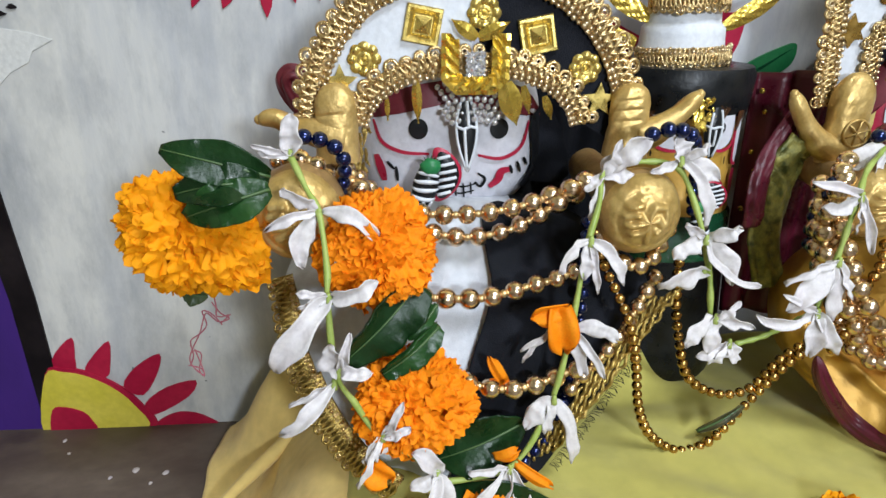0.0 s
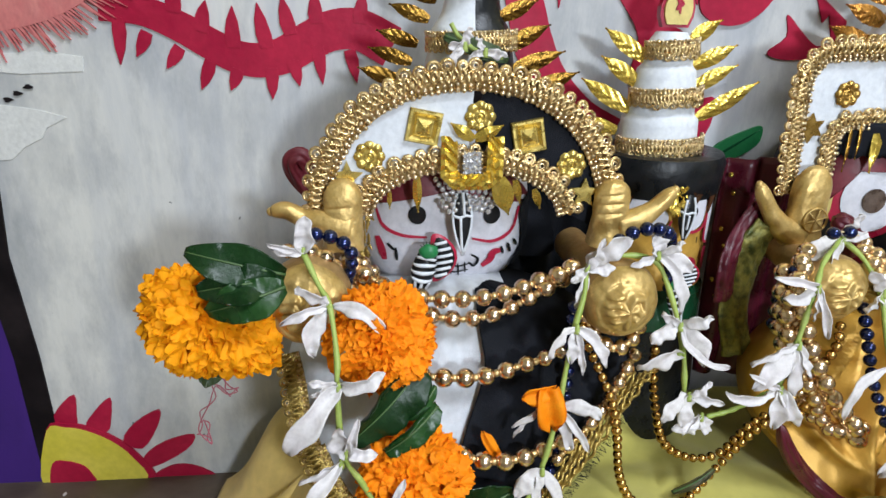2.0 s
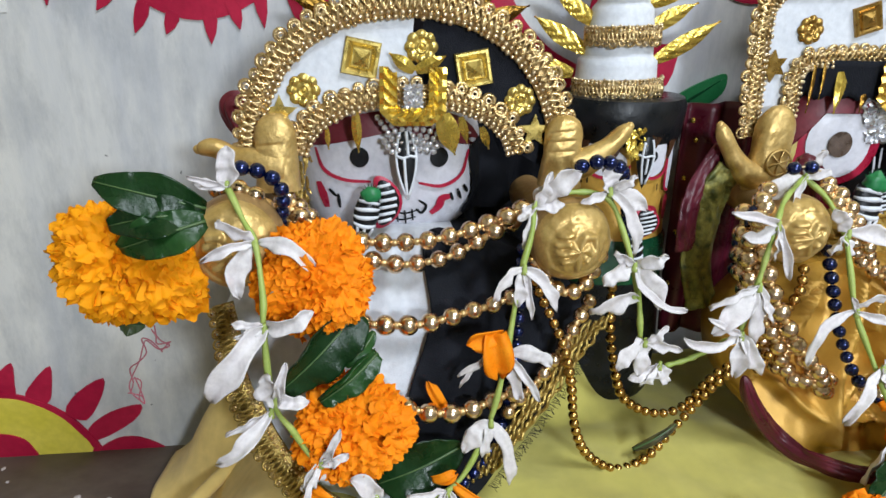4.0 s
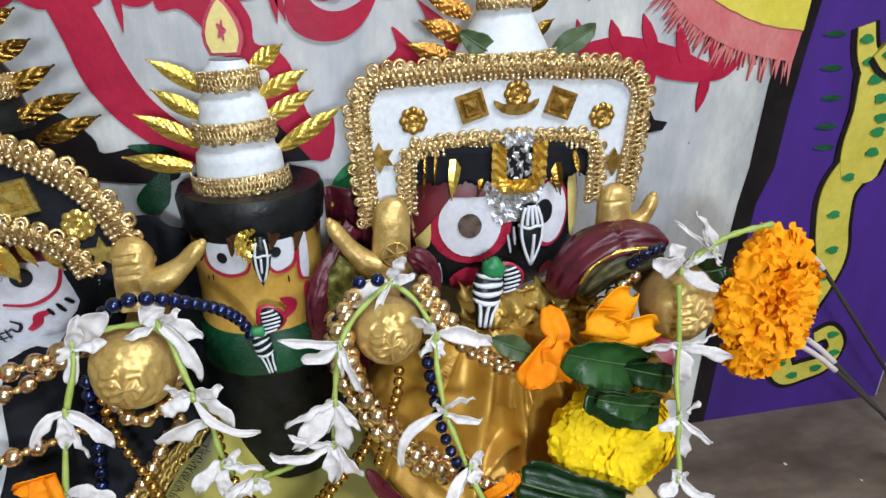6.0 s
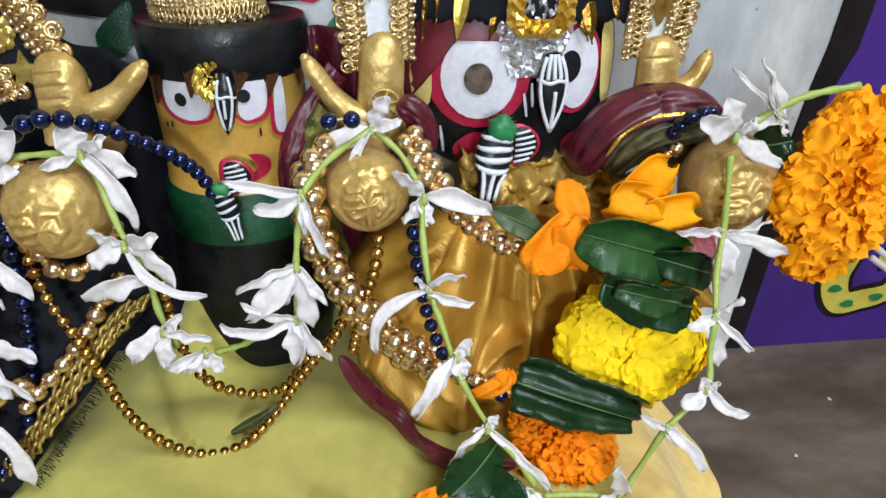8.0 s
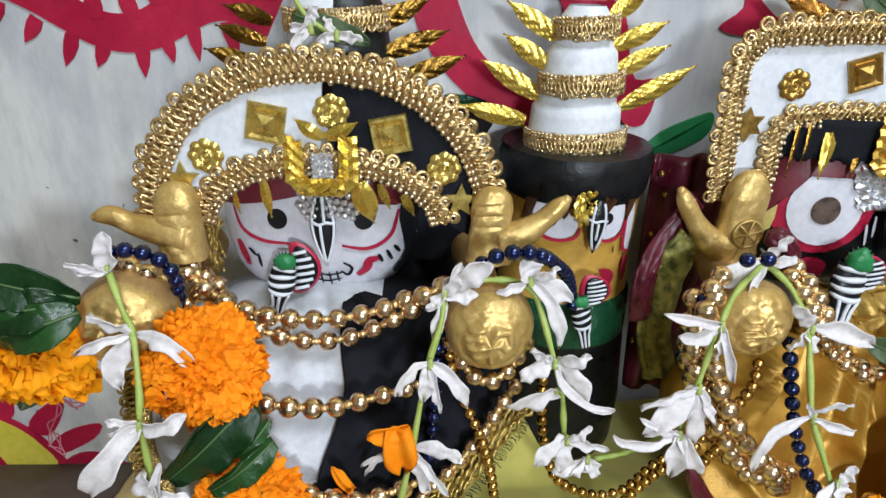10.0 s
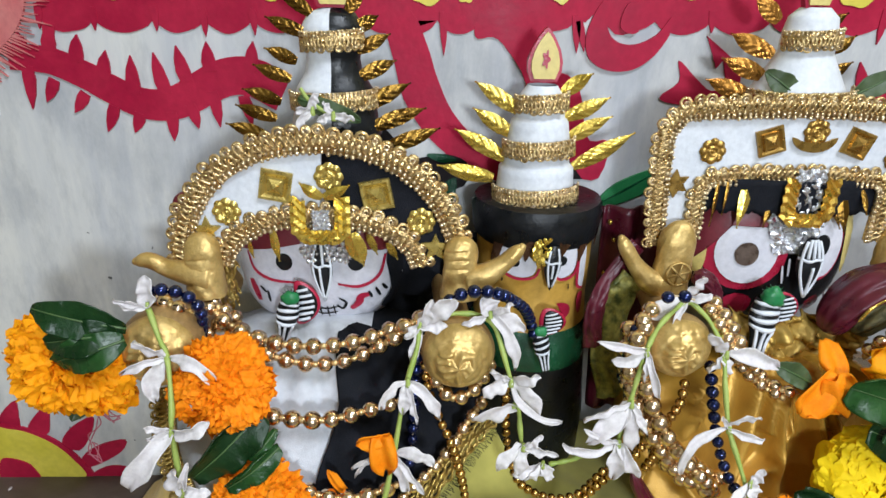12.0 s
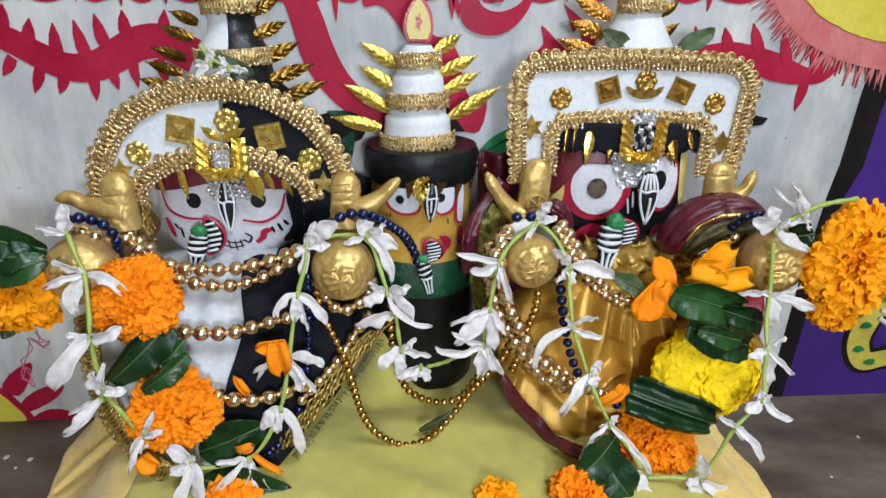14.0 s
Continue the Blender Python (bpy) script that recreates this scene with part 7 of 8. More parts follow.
leaf("small rolled green leaf above the yellow marigold", (0.2155, 0.280, 0.1616), (0.1822, 0.278, 0.1725), 0.0085, (0.1, -1, 0.3), 0.2, 0.003, MAT_LEAF_MID, 2, blunt=0.3, curl=2.0)
leaf("long glossy dark green leaf rolled lengthwise under the yellow marigold", (0.1389, 0.274, 0.1269), (0.1972, 0.262, 0.1074), 0.0155, (0.05, -1, 0.3), 0.2, 0.002, seed=0.4, blunt=0.07, pleat=0.16)
leaf("dark green leaf below the satin hem", (0.1322, 0.268, 0.0956), (0.1002, 0.245, 0.0806), 0.0150, (0.1, -1, 0.4), 0.35, 0.004, seed=13)
leaf("dark green leaf below the satin hem", (0.1154, 0.262, 0.0868), (0.1366, 0.240, 0.0654), 0.016, (0.1, -1, 0.5), 0.3, 0.004, seed=14)
leaf("green leaf tucked behind the white blossom", (0.2559, 0.318, 0.223), (0.27, 0.31, 0.2284), 0.012, (0.1, -1, 0.2), 0.3, 0.003, seed=15)
leaf("dull green leaf on the gold neckcloth", (0.1543, 0.308, 0.1863), (0.13, 0.308, 0.1995), 0.0075, (0, -1, 0.4), 0.3, 0.002, MAT_LEAF_PALE, 16)
leaf("dull green leaf behind the square crown", (0.1517, 0.385, 0.3378), (0.1296, 0.388, 0.3533), 0.0075, (0, -1, 0.2), 0.3, 0.002, MAT_LEAF_PALE, 17)
leaf("dull green leaf behind the square crown", (0.1828, 0.385, 0.3398), (0.2116, 0.388, 0.355), 0.0075, (0, -1, 0.2), 0.3, 0.002, MAT_LEAF_PALE, 18)
leaf("dull green leaf on the spire headdress", (-0.1457, 0.365, 0.3362), (-0.1106, 0.362, 0.3244), 0.006, (0, -1, 0.3), 0.3, 0.002, MAT_LEAF_PALE, 19)
leaf("small green bud leaf under the marigold", (-0.2736, 0.3, 0.172), (-0.2623, 0.298, 0.1706), 0.006, (0, -1, 0.2), 0.3, 0.002, MAT_LEAF_PALE, 20)
leaf("shrivelled leaf lying on the yellow cloth", (-0.0025, 0.308, 0.0731), (0.0226, 0.309, 0.0889), 0.004, (0, -1, 0.6), 0.9, 0.004, MAT_LINING, 21)


# ---- white flower garlands ----
def limp_petal(at, deg, l, w, bend, sag, roll_by, seed):
    """One limp white petal that starts at a point, leaves at an angle and turns by bend on its way; ovate, with a creased middle."""
    s = Shape()
    n = 12
    spine, facing, p = [], [], Vector(at)
    for i in range(n + 1):
        t = i / n
        a = math.radians(deg + bend * t)
        d = Vector((math.cos(a), -sag * math.cos(2.6 * t), math.sin(a))).normalized()
        face = Vector((0, -1, 0.1))
        face = (face - d * face.dot(d)).normalized()
        c = roll_by * (0.3 + 0.9 * t)
        facing.append(face * math.cos(c) + d.cross(face) * math.sin(c))
        spine.append(p.copy())
        p = p + d * (l / n)
    def fn(u, v):
        k = u * 2 - 1
        i = min(n, int(round(v * n)))
        q, f = spine[i], facing[i]
        t = (spine[min(n, i + 1)] - spine[max(0, i - 1)]).normalized()
        wide = w * (0.16 * (1 - v) + 1.62 * v ** 0.62 * (1.003 - v) ** 0.52) * 0.55 * (1 + 0.16 * math.sin(seed * 5 + 11 * v))
        return q + t.cross(f) * wide * k * (1 + 0.12 * math.sin(seed + 9 * v) * k) + f * (0.20 * w * k * k * math.sin(seed * 3 + 2.5 * v) - 0.0012 * (1 - abs(k)) + 0.0009 * math.sin(seed + 15 * v + 2 * k) * k + 0.0004 * math.sin(2 * seed + 23 * v))
    s.sheet(fn, 8, n, 0.0003)
    return s


TUBE = Shape().tube([(0, 0, -0.003), (0, 0, -0.001), (0, 0, 0.001), (0, 0, 0.002)], lambda q: 0.0015 * (1.1 - 0.5 * q), 8).mesh("blossom", MAT_STEM)


def blossom(garland, at, petals, seed=0):
    """A limp open blossom; petals: angle in degrees, length and width in millimetres, turn along the way in degrees."""
    rg = random.Random(seed)
    at = Vector(at)
    b = new("blossom", TUBE)
    b.parent = garland
    b.matrix_basis = Matrix.Translation(at - garland.location)
    for deg, l, w, bend in petals:
        s = limp_petal(at, deg, l / 1000, w / 1090, bend, rg.uniform(0.15, 0.7), rg.uniform(-0.8, 0.8), rg.uniform(0, 6))
        s.v = [tuple(Vector(p) - at) for p in s.v]
        o = new("petal", s.mesh("petal", MAT_PETAL_W))
        o.parent = b


def stem(garland, pts, r=0.0017):
    part("stem", Shape().tube(curve(pts, 8), lambda q: r * (0.85 + 0.15 * math.sin(q * 40)), 8), MAT_STEM, garland, "green flower stem")


left = thing("flower_garland", (-0.1361, 0.296, 0.0482), "white blossom garland hung round the black and white dress", "garland", "flower garlands")
stem(left, [(-0.2183, 0.298, 0.2389), (-0.2108, 0.288, 0.2264), (-0.2049, 0.281, 0.2164), (-0.2017, 0.270, 0.1956), (-0.2018, 0.266, 0.1824), (-0.2001, 0.264, 0.1474), (-0.1919, 0.264, 0.1302), (-0.1826, 0.264, 0.1131), (-0.1669, 0.264, 0.1002), (-0.1547, 0.264, 0.0890)])
stem(left, [(-0.1533, 0.265, 0.0823), (-0.1355, 0.267, 0.0821), (-0.1186, 0.268, 0.0866), (-0.1072, 0.272, 0.0978), (-0.0965, 0.278, 0.1196), (-0.0915, 0.280, 0.1413), (-0.0888, 0.282, 0.1573), (-0.0827, 0.290, 0.1942), (-0.0768, 0.296, 0.2152), (-0.0757, 0.302, 0.2267)])
stem(left, [(-0.0653, 0.304, 0.2313), (-0.0536, 0.305, 0.2323), (-0.0410, 0.304, 0.2310), (-0.0338, 0.302, 0.2239), (-0.0268, 0.294, 0.2034), (-0.0197, 0.292, 0.1794), (-0.0176, 0.290, 0.1634), (-0.0142, 0.292, 0.1443)])
stem(left, [(0.0014, 0.294, 0.1380), (0.0149, 0.293, 0.1428), (0.0263, 0.292, 0.1499), (0.0369, 0.292, 0.1555)])
for i, (at, petals) in enumerate((
    ((-0.2178, 0.297, 0.2393), [(85, 18.1, 11.0, 0), (173, 15.4, 5.9, 0), (164, 19.2, 3.3, 0)]),
    ((-0.2048, 0.281, 0.2172), [(142, 19.4, 8.0, 0), (-186, 26.2, 5.4, 46), (-139, 27.9, 10.9, 63), (19, 31.6, 8.7, -94)]),
    ((-0.2008, 0.263, 0.1850), [(169, 14.4, 5.4, 0), (11, 24.3, 9.3, 26), (-138, 44.7, 13.6, 23), (-163, 14.3, 4.3, 0)]),
    ((-0.1981, 0.260, 0.1502), [(74, 24.1, 5.2, 0), (108, 16.4, 13.3, 0), (1, 15.3, 7.4, 0)]),
    ((-0.2008, 0.262, 0.1430), [(-132, 36.4, 8.2, -12), (-154, 23.1, 4.5, 0)]),
    ((-0.1797, 0.262, 0.1137), [(65, 24.5, 5.0, 0), (23, 15.3, 5.8, 0), (-123, 16.8, 10.8, 0), (-118, 30.8, 4.3, 4)]),
    ((-0.1540, 0.262, 0.0907), [(92, 22.4, 10.4, 81), (-160, 16.9, 8.0, 0), (-76, 34.1, 14.4, -24), (-100, 38.1, 9.6, -28)]),
    ((-0.1181, 0.266, 0.0883), [(-179, 21.3, 5.3, 0), (-146, 40.5, 5.8, 26), (-99, 31.5, 9.0, -24), (-65, 35.3, 9.0, -6)]),
    ((-0.0961, 0.276, 0.1210), [(-153, 23.1, 11.5, 50), (-99, 21.4, 7.4, 0), (-51, 42.4, 9.1, -48)]),
    ((-0.0886, 0.280, 0.1568), [(22, 25.3, 9.7, -82), (-74, 25.8, 8.1, 0), (-47, 31.9, 4.8, -21)]),
    ((-0.0924, 0.286, 0.1557), [(-169, 25.9, 4.9, 37), (-163, 28.0, 3.3, 59)]),
    ((-0.0814, 0.288, 0.1993), [(-171, 24.3, 7.1, 79), (-99, 18.9, 8.7, 0), (-28, 30.4, 7.9, -52), (-79, 27.7, 4.0, 0)]),
    ((-0.0754, 0.300, 0.2276), [(48, 26.3, 14.3, -12), (68, 18.9, 8.7, 0), (2, 15.3, 8.7, 0), (-136, 11.1, 5.9, 0), (-96, 23.6, 7.1, -13)]),
    ((-0.0372, 0.302, 0.2334), [(112, 12.5, 12.9, 0), (-13, 21.8, 11.3, -29), (37, 14.6, 7.2, 0), (-162, 16.8, 5.6, 0), (-38, 40.3, 8.0, -60)]),
    ((-0.0251, 0.290, 0.1984), [(146, 14.1, 6.1, 0), (-165, 19.3, 10.6, 42), (23, 16.6, 9.8, 0), (-35, 29.9, 11.4, -49), (-72, 41.5, 4.9, 71)]),
    ((-0.0223, 0.292, 0.1808), [(-181, 27.6, 13.3, 48)]),
    ((-0.0162, 0.285, 0.1586), [(45, 14.2, 5.9, 0), (-16, 20.8, 6.3, 0), (-160, 22.0, 10.1, 57), (-97, 20.5, 10.1, 0)]),
    ((-0.0026, 0.292, 0.1403), [(-128, 15.9, 10.4, 0), (-63, 14.8, 8.7, 0), (-160, 19.4, 7.8, 0)]),
)):
    blossom(left, at, petals, 100 + i)
right = thing("flower_garland", (0.1757, 0.29, 0.0406), "white blossom garland hung round the gold satin dress", "garland", "flower garlands")
stem(right, [(0.0401, 0.293, 0.1574), (0.0421, 0.290, 0.1856), (0.0447, 0.291, 0.2037), (0.0476, 0.293, 0.2173), (0.0589, 0.306, 0.2272), (0.0772, 0.320, 0.2350)])
stem(right, [(0.0772, 0.320, 0.2350), (0.0897, 0.314, 0.2236), (0.0969, 0.306, 0.2082), (0.0971, 0.296, 0.1919), (0.0998, 0.288, 0.1704), (0.1053, 0.280, 0.1530), (0.1125, 0.270, 0.1325), (0.1252, 0.264, 0.1087), (0.1370, 0.258, 0.0940), (0.1478, 0.254, 0.0775)])
stem(right, [(0.1531, 0.254, 0.0692), (0.1696, 0.251, 0.0717), (0.1886, 0.248, 0.0710)])
stem(right, [(0.1903, 0.248, 0.0729), (0.1965, 0.248, 0.0926), (0.2045, 0.248, 0.1153), (0.2214, 0.253, 0.1328), (0.2225, 0.259, 0.1500), (0.2238, 0.264, 0.1651), (0.2285, 0.278, 0.1774), (0.2358, 0.292, 0.1906), (0.2357, 0.297, 0.2104), (0.2347, 0.300, 0.2258)])
stem(right, [(0.2440, 0.308, 0.2349), (0.2541, 0.308, 0.2430), (0.2704, 0.308, 0.2502), (0.2927, 0.308, 0.2541)], 0.002)
for i, (at, petals) in enumerate((
    ((0.0425, 0.288, 0.1862), [(-165, 28.7, 6.3, 17), (-131, 34.4, 12.6, 0), (-82, 33.4, 12.6, 0), (-60, 24.1, 5.5, 0), (-108, 19.6, 5.0, 0)]),
    ((0.0396, 0.290, 0.1575), [(-151, 34.8, 7.8, -62), (-93, 24.0, 11.3, 0), (-64, 29.4, 9.5, 9), (151, 28.1, 4.8, 0)]),
    ((0.0470, 0.290, 0.2186), [(154, 32.3, 5.3, 22), (-135, 21.0, 8.2, -66), (-75, 32.3, 4.9, 7), (-87, 19.5, 4.1, 0)]),
    ((0.0767, 0.318, 0.2357), [(-161, 26.3, 13.0, 0), (65, 16.0, 10.4, 0), (-137, 30.7, 4.3, 61), (18, 15.1, 6.1, 0)]),
    ((0.0983, 0.304, 0.2083), [(134, 19.7, 9.6, 0), (8, 31.6, 11.3, -47), (-81, 12.9, 7.8, 0), (-132, 14.6, 7.8, 0)]),
    ((0.0993, 0.286, 0.1707), [(-190, 49.0, 7.0, 130), (75, 21.2, 6.1, -106), (-14, 23.6, 5.7, 0), (125, 11.8, 3.5, 0)]),
    ((0.1101, 0.272, 0.1447), [(59, 11.2, 7.0, 0), (-149, 39.0, 7.4, 56), (-112, 26.2, 4.8, 0), (-68, 11.8, 9.6, 0)]),
    ((0.1245, 0.262, 0.1094), [(63, 9.7, 7.1, 0), (-157, 36.9, 6.6, 74), (-42, 57.1, 6.6, -22), (-155, 8.2, 6.2, 0)]),
    ((0.1462, 0.252, 0.0754), [(177, 18.4, 10.8, 0), (-125, 16.4, 8.1, 0), (-78, 27.2, 12.6, 0)]),
    ((0.1881, 0.246, 0.0728), [(102, 26.0, 10.9, 0), (-168, 11.8, 9.1, 0), (-107, 20.8, 14.5, 0), (-34, 33.7, 12.7, 0)]),
    ((0.2030, 0.246, 0.1179), [(146, 18.2, 4.4, 0), (-38, 37.8, 7.0, -31), (-50, 13.1, 7.9, 0)]),
    ((0.2206, 0.251, 0.1351), [(-149, 14.8, 9.7, 0), (125, 10.0, 6.2, 0), (-51, 28.9, 6.2, 39), (36, 5.8, 3.5, 0)]),
    ((0.2224, 0.262, 0.1663), [(-159, 13.4, 7.0, 0), (-74, 30.7, 12.2, 0), (41, 14.0, 5.2, 0), (-42, 31.7, 4.4, 0)]),
    ((0.2358, 0.292, 0.1906), [(157, 24.3, 6.4, 40), (-81, 24.8, 13.7, 0), (-10, 37.4, 9.1, -16), (17, 22.9, 2.3, 0)]),
    ((0.2350, 0.300, 0.2348), [(154, 22.5, 14.2, 0), (118, 20.8, 12.5, 0), (-29, 28.6, 10.7, 0), (53, 12.0, 6.2, 0)]),
    ((0.2584, 0.308, 0.2405), [(116, 25.9, 11.8, 0), (-59, 10.7, 5.9, 0), (142, 38.9, 2.7, 1), (123, 33.5, 2.3, 0), (-170, 14.1, 8.2, 0)]),
)):
    blossom(right, at, petals, 200 + i)
top = thing("flower_garland", (-0.1402, 0.36, 0.3221), "wilted white blossoms draped over the spire headdress", "garland", "flower garlands")
part("stem", Shape().tube(curve([(-0.143, 0.358, 0.343), (-0.1377, 0.358, 0.3357), (-0.1257, 0.358, 0.3279), (-0.1144, 0.358, 0.3262)], 8), 0.0012, 6), MAT_STEM, top)
for i, (at, petals) in enumerate((
    ((-0.1358, 0.352, 0.3322), [(-179, 9.5, 5.5, 0), (97, 10.5, 6.3, -69), (-159, 18.7, 6.3, 115)]),
    ((-0.1247, 0.353, 0.3294), [(-12, 12.5, 6.4, 0), (-162, 9.6, 5.6, 0), (124, 9.2, 4.8, 0)]),
)):
    blossom(top, at, petals, 300 + i)


# ---- nose and chin ornaments ----
def striped(label, top, tip, w, bars, cross=(0.36,)):
    """A small black leaf-shaped ornament with thin white painted lines; bars: place across, start and end along it."""
    top, tip = Vector(top), Vector(tip)
    d = tip - top
    q = d.normalized().cross(Vector((0, -1, 0))).normalized()
    o = thing("nose_ornament", tip, label, "ornament", "painted ornaments")
    shape = lambda v: w * math.sin(math.pi * (0.12 + 0.88 * v)) ** 0.9 * (1.08 - 0.3 * v)
    s = Shape()
    s.grid(lambda u, v: top + d * v + q * shape(v) * math.cos(math.tau * u) + Vector((0, -1, 0)) * shape(v) * 0.55 * math.sin(math.tau * u), 16, 14, 0, closed=True)
    part("body", s, MAT_BLACK_GLOSS, o)
    s = Shape()
    front = lambda k, v: top + d * v + q * shape(v) * k * 0.96 + Vector((0, -1, 0)) * (shape(v) * 0.55 * math.sqrt(max(0, 1 - k * k)) + 0.0002)
    for k, v0, v1 in bars:
        s.tube([front(k, v0 + (v1 - v0) * v / 10) for v in range(11)], w * 0.13, 6)
    for v in cross:
        s.tube([front(k / 5, v + 0.015 * math.sin(k)) for k in range(-5, 6)], w * 0.13, 6)
    part("stripe", s, MAT_WHITE, o, "white painted lines")
    return o


striped("black leaf-shaped nose ornament outlined in white", (-0.1351, 0.349, 0.2544), (-0.1337, 0.347, 0.2172), 0.0064, ((-0.9, 0.02, 1), (0.9, 0.02, 1), (-0.15, 0.0, 0.34), (0.2, 0.38, 0.95)))
striped("small black nose ornament with white lines", (0.0081, 0.366, 0.2479), (0.0069, 0.364, 0.2171), 0.0058, ((-0.7, 0.05, 0.9), (0.6, 0.1, 0.9), (0.0, 0.4, 0.7)))
striped("black nose ornament with white finger marks and lines", (0.1671, 0.36, 0.257), (0.1685, 0.358, 0.2179), 0.0082, ((-0.9, 0.03, 1), (0.85, 0.03, 1), (-0.45, 0.0, 0.3), (0.0, 0.0, 0.3), (0.45, 0.0, 0.3), (-0.1, 0.45, 0.97)), (0.33,))


def parrot(label, c, r, head, tail, w):
    """A painted bird-shaped pendant: a red-edged striped wing, a striped barrel body and a green head."""
    c, head, tail = Vector(c), Vector(head), Vector(tail)
    o = thing("striped_pendant", tail, label, "ornament", "painted ornaments")
    s = Shape()
    s.ball(c, (r[0], 0.0022, r[1]), 28, 12, 0, lambda p: p + Vector((0.35 * (p.z - c.z) * (c.z - p.z) / r[1], 0, 0)))
    part("wing", s, MAT_RED_GLOSS, o, "red rim of the round wing")
    s = Shape()
    s.ball(c + Vector((0.04 * r[0], -0.0012, 0)), (r[0] * 0.76, 0.0022, r[1] * 0.86), 24, 10, 0, lambda p: p + Vector((0.35 * (p.z - c.z) * (c.z - p.z) / r[1], 0, 0)))
    part("wing_face", s, MAT_BLACK_GLOSS, o, "black wing face")
    s = Shape()
    for i in range(6):
        z = (0.26 * i - 0.62) * r[1]
        wide = 0.66 * r[0] * math.sqrt(1 - (z / r[1]) ** 2)
        s.tube([c + Vector((k * wide - 0.35 * z * z / r[1], -0.0037 + 0.0006 * k * k, z + 0.12 * r[0] * k)) for k in (-0.9, -0.3, 0.3, 0.9)], r[1] * 0.065, 6)
    part("wing_stripe", s, MAT_WHITE, o, "white wing stripes")
    d = tail - head
    q = d.normalized().cross(Vector((0, -1, 0))).normalized()
    shape = lambda v: w * (0.75 + 0.3 * math.sin(math.pi * min(1, v * 1.5))) * (1 - 0.42 * v ** 2) * math.sqrt(max(0.0, 1 - max(0, (v - 0.93) / 0.07) ** 2))
    s = Shape()
    s.grid(lambda u, v: head + d * v + q * shape(v) * math.cos(math.tau * u) + Vector((0, -1, 0)) * shape(v) * 0.6 * math.sin(math.tau * u), 18, 20, 0, closed=True)
    part("body", s, MAT_BLACK_GLOSS, o)
    s = Shape()
    at = lambda k, v: head + d * v + q * shape(v) * k * 0.98 + Vector((0, -1, 0)) * (shape(v) * 0.6 * math.sqrt(max(0, 1 - k * k)) + 0.0002)
    for j, v in enumerate((0.08, 0.20, 0.32, 0.46)):
        s.tube([at(k / 5, v - 0.03 * math.cos(k * 0.3 + j)) for k in range(-5, 6)], lambda t: w * 0.17 * (0.6 + 0.5 * math.sin(3.1 * t)), 6)
    for k in (-0.85, -0.1, 0.6):
        s.tube([at(k, 0.5 + 0.045 * i) for i in range(10)], w * 0.13, 6)
    part("body_stripe", s, MAT_WHITE, o, "white painted body stripes")
    s = Shape()
    hc = head + Vector((0.1 * w, -0.3 * w, 0.25 * w))
    s.ball(hc, (w * 0.8, w * 0.55, w * 0.72), 16, 10, 0, lambda p: p + (p - hc) * 0.35 * noise.noise(p * 260))
    part("head", s, MAT_GREEN_PAINT, o, "green painted head")
    s = Shape()
    for i in range(7):
        a = 0.5 + 0.33 * i
        s.tube([hc + Vector((0.5 * w * math.cos(a), 0.1 * w, 0.45 * w * math.sin(a))), hc + Vector((0.95 * w * math.cos(a), 0.15 * w, 0.95 * w * math.sin(a)))], lambda t: w * 0.09 * (1.1 - t), 5)
    part("tuft", s, MAT_DARKGREEN, o, "dark green tuft")
    return o


parrot("striped pendant with a green head and red wing", (-0.1443, 0.347, 0.2156), (0.0078, 0.0150), (-0.1542, 0.344, 0.2194), (-0.1613, 0.342, 0.1885), 0.0068)
parrot("small striped pendant with a green head and red wing", (0.0097, 0.358, 0.1979), (0.0088, 0.0100), (0.0012, 0.355, 0.1919), (0.0074, 0.353, 0.1622), 0.0052)
parrot("long striped pendant with a green head and red wing", (0.1532, 0.349, 0.2146), (0.0085, 0.0112), (0.1386, 0.345, 0.2228), (0.1318, 0.334, 0.1887), 0.0092)

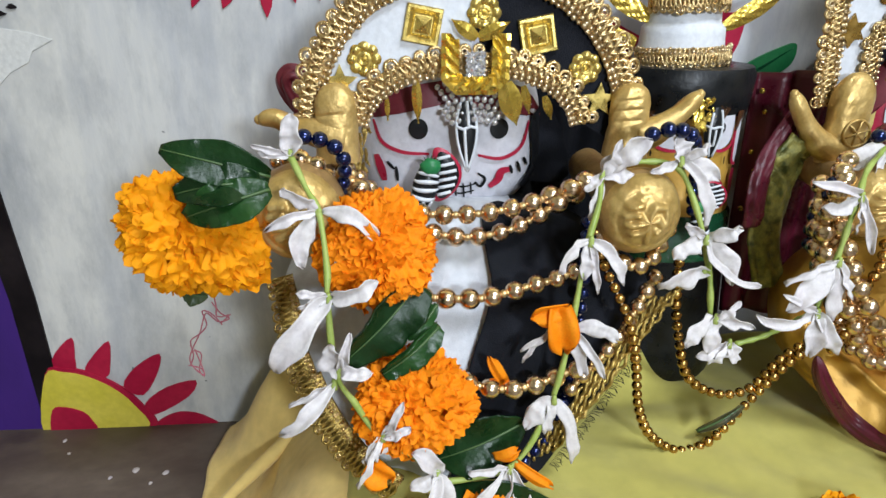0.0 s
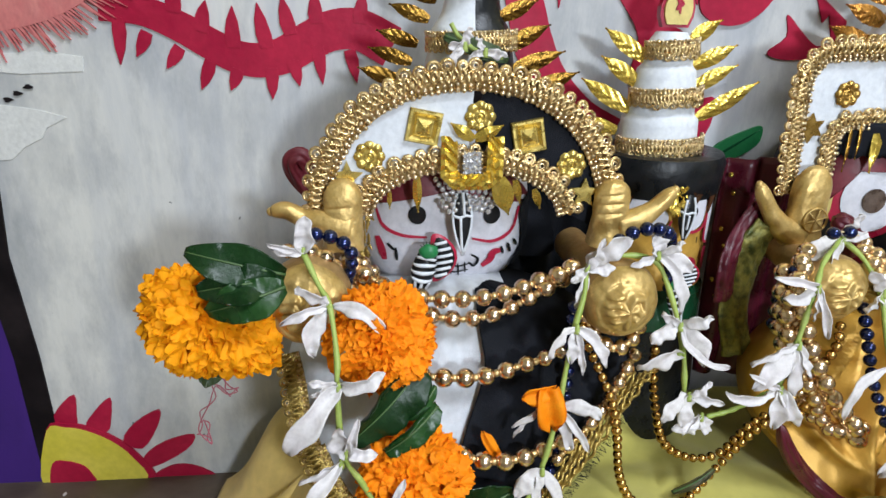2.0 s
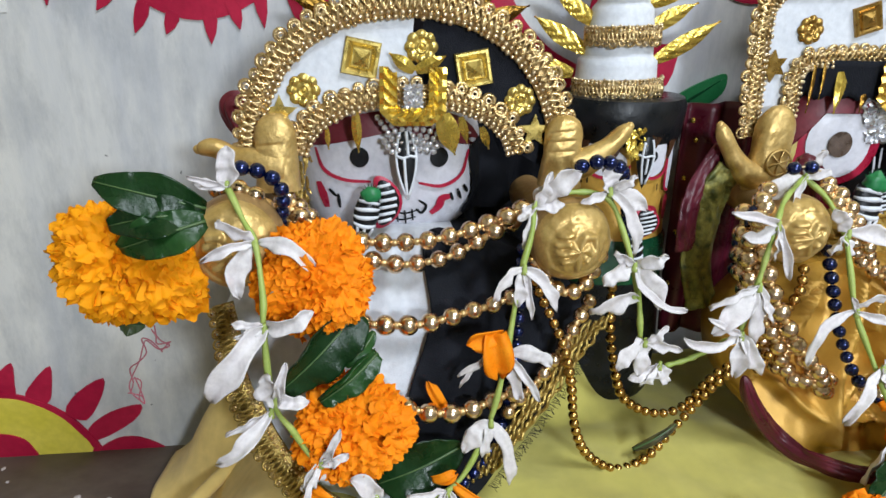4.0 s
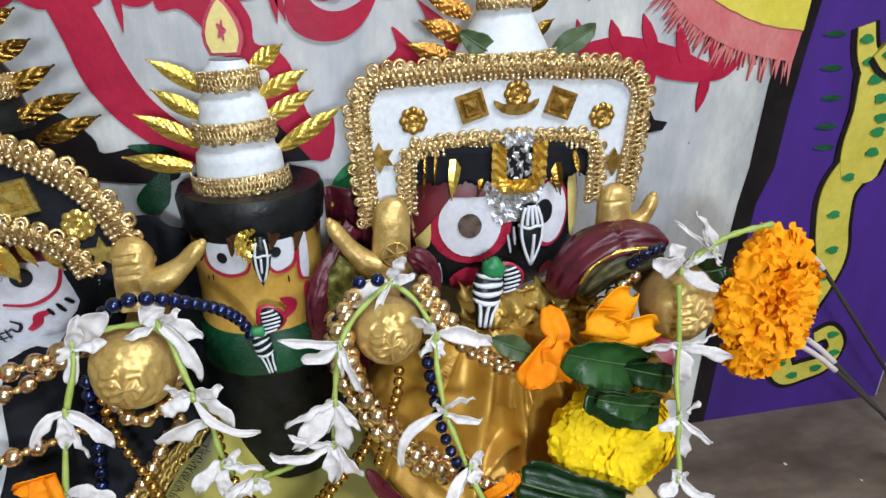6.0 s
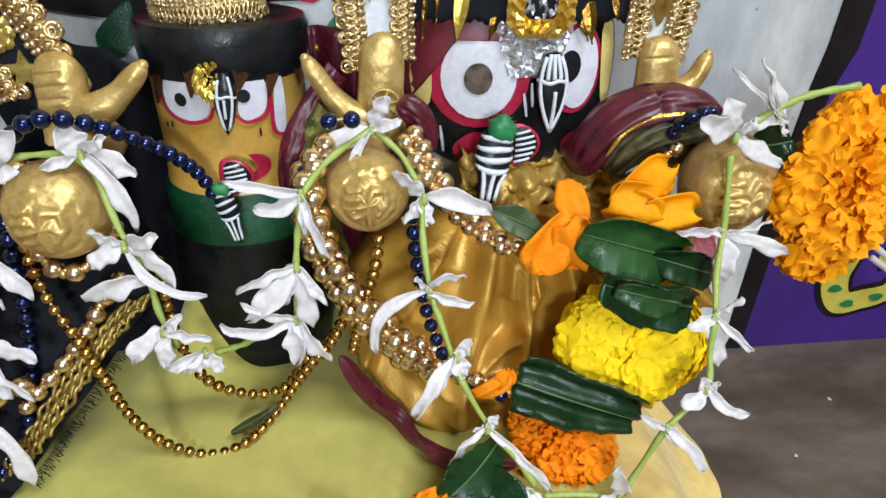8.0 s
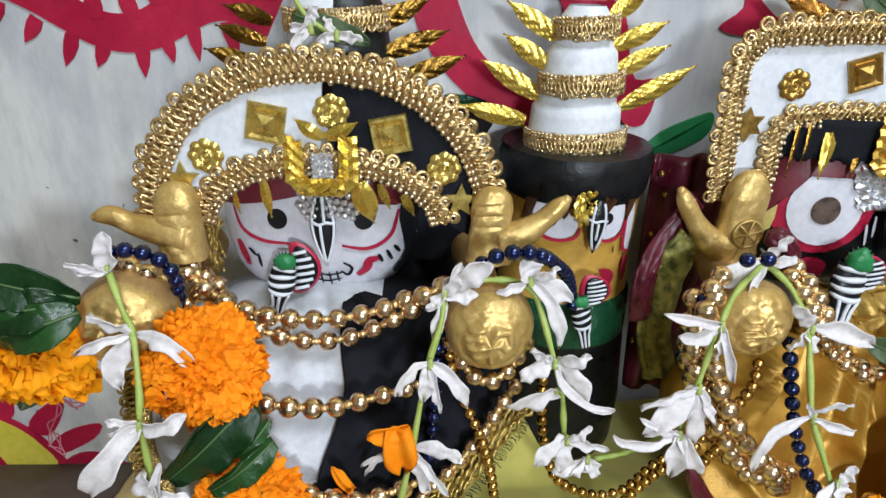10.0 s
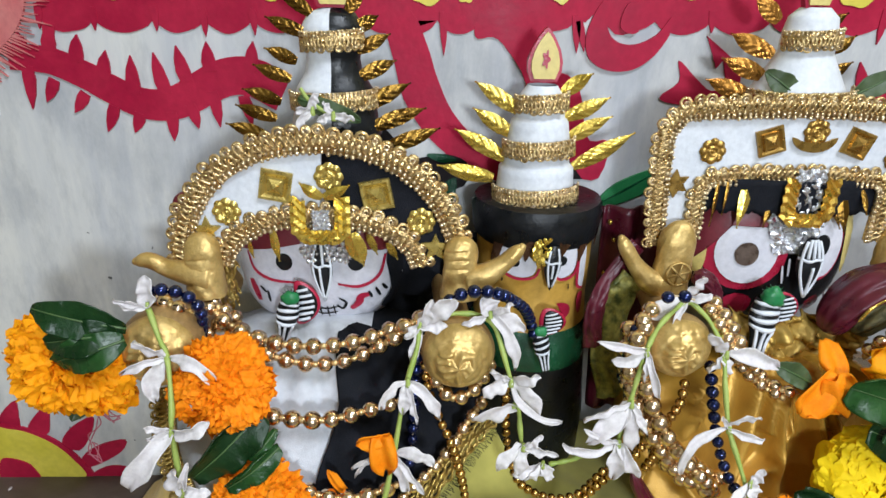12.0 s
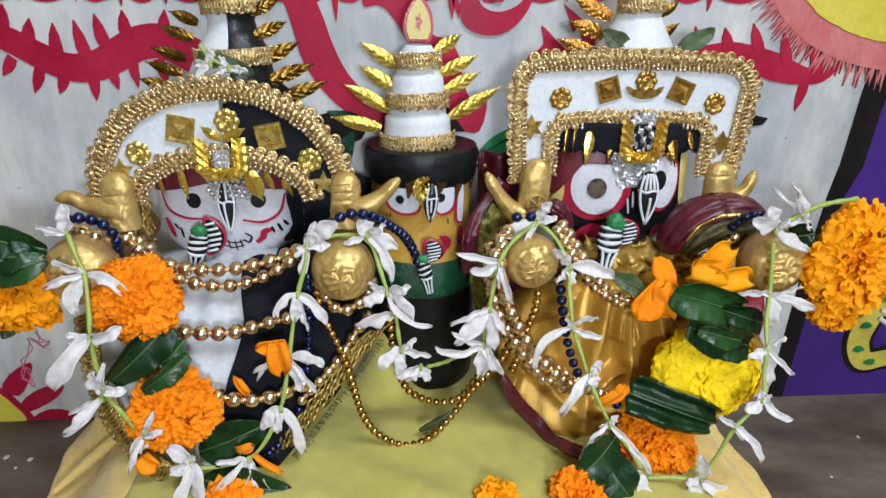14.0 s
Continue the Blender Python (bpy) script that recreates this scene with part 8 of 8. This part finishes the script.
# ---- thread and incense sticks ----
s = Shape()
for k, g in enumerate((0.0, 0.0022)):
    s.tube(curve([p + Vector((g * math.sin(i * 2.1 + k), 0, g * math.cos(i * 1.7))) for i, p in enumerate(curve([(-0.2711, 0.33, 0.1519), (-0.2672, 0.33, 0.1451), (-0.2629, 0.33, 0.1417), (-0.2693, 0.33, 0.1401), (-0.2749, 0.33, 0.1453), (-0.2795, 0.33, 0.1335), (-0.2865, 0.33, 0.1198), (-0.2861, 0.33, 0.1128), (-0.2805, 0.33, 0.1069), (-0.2823, 0.33, 0.118), (-0.2836, 0.33, 0.1233)], 2))], 3), 0.0004, 5)
whole("pink_thread", s, MAT_THREAD_PINK, "tangled pink thread hanging from the marigold", "thread")
for i, (a, b, c) in enumerate((((0.3964, 0.395, 0.1927), (0.4088, 0.382, 0.1781), (0.573, 0.390, -0.0085)), ((0.37, 0.345, 0.1472), (0.3916, 0.335, 0.1292), (0.541, 0.357, -0.0085)), ((0.3686, 0.343, 0.1408), (0.3925, 0.333, 0.1234), (0.548, 0.359, -0.0085)))):
    st = thing("incense_stick", c, "dark incense stick with a pale ash tip", "incense stick", "incense sticks")
    part("stick", Shape().tube([b, c], 0.0017, 8), MAT_STICK, st)
    part("ash_tip", Shape().tube(curve([a, (Vector(a) + Vector(b)) / 2 + Vector((0, 0, 0.001)), b], 5), 0.0020, 8), MAT_ASH, st, "pale ash tip")

# ---- wax spots on the ledge ----
for i, (x, y, r) in enumerate(((-0.425, 0.43, 0.0016), (-0.415, 0.415, 0.0012), (-0.36, 0.394, 0.0024), (-0.375, 0.387, 0.0014), (-0.338, 0.39, 0.0022), (-0.345, 0.38, 0.0012), (0.42, 0.38, 0.0014), (0.36, 0.33, 0.0012), (0.47, 0.35, 0.001))):
    s = Shape()
    s.ball((x, y, -0.0098), (r, r * 1.25, 0.0007), 12, 6, 0, lambda p: p + Vector((0.0006 * noise.noise(p * 900), 0.0008 * noise.noise(p * 700 + Vector((4, 0, 0))), 0)))
    whole("wax_spot", s, MAT_ASH, "pale wax spot dried on the stone ledge", "wax", "wax spots")
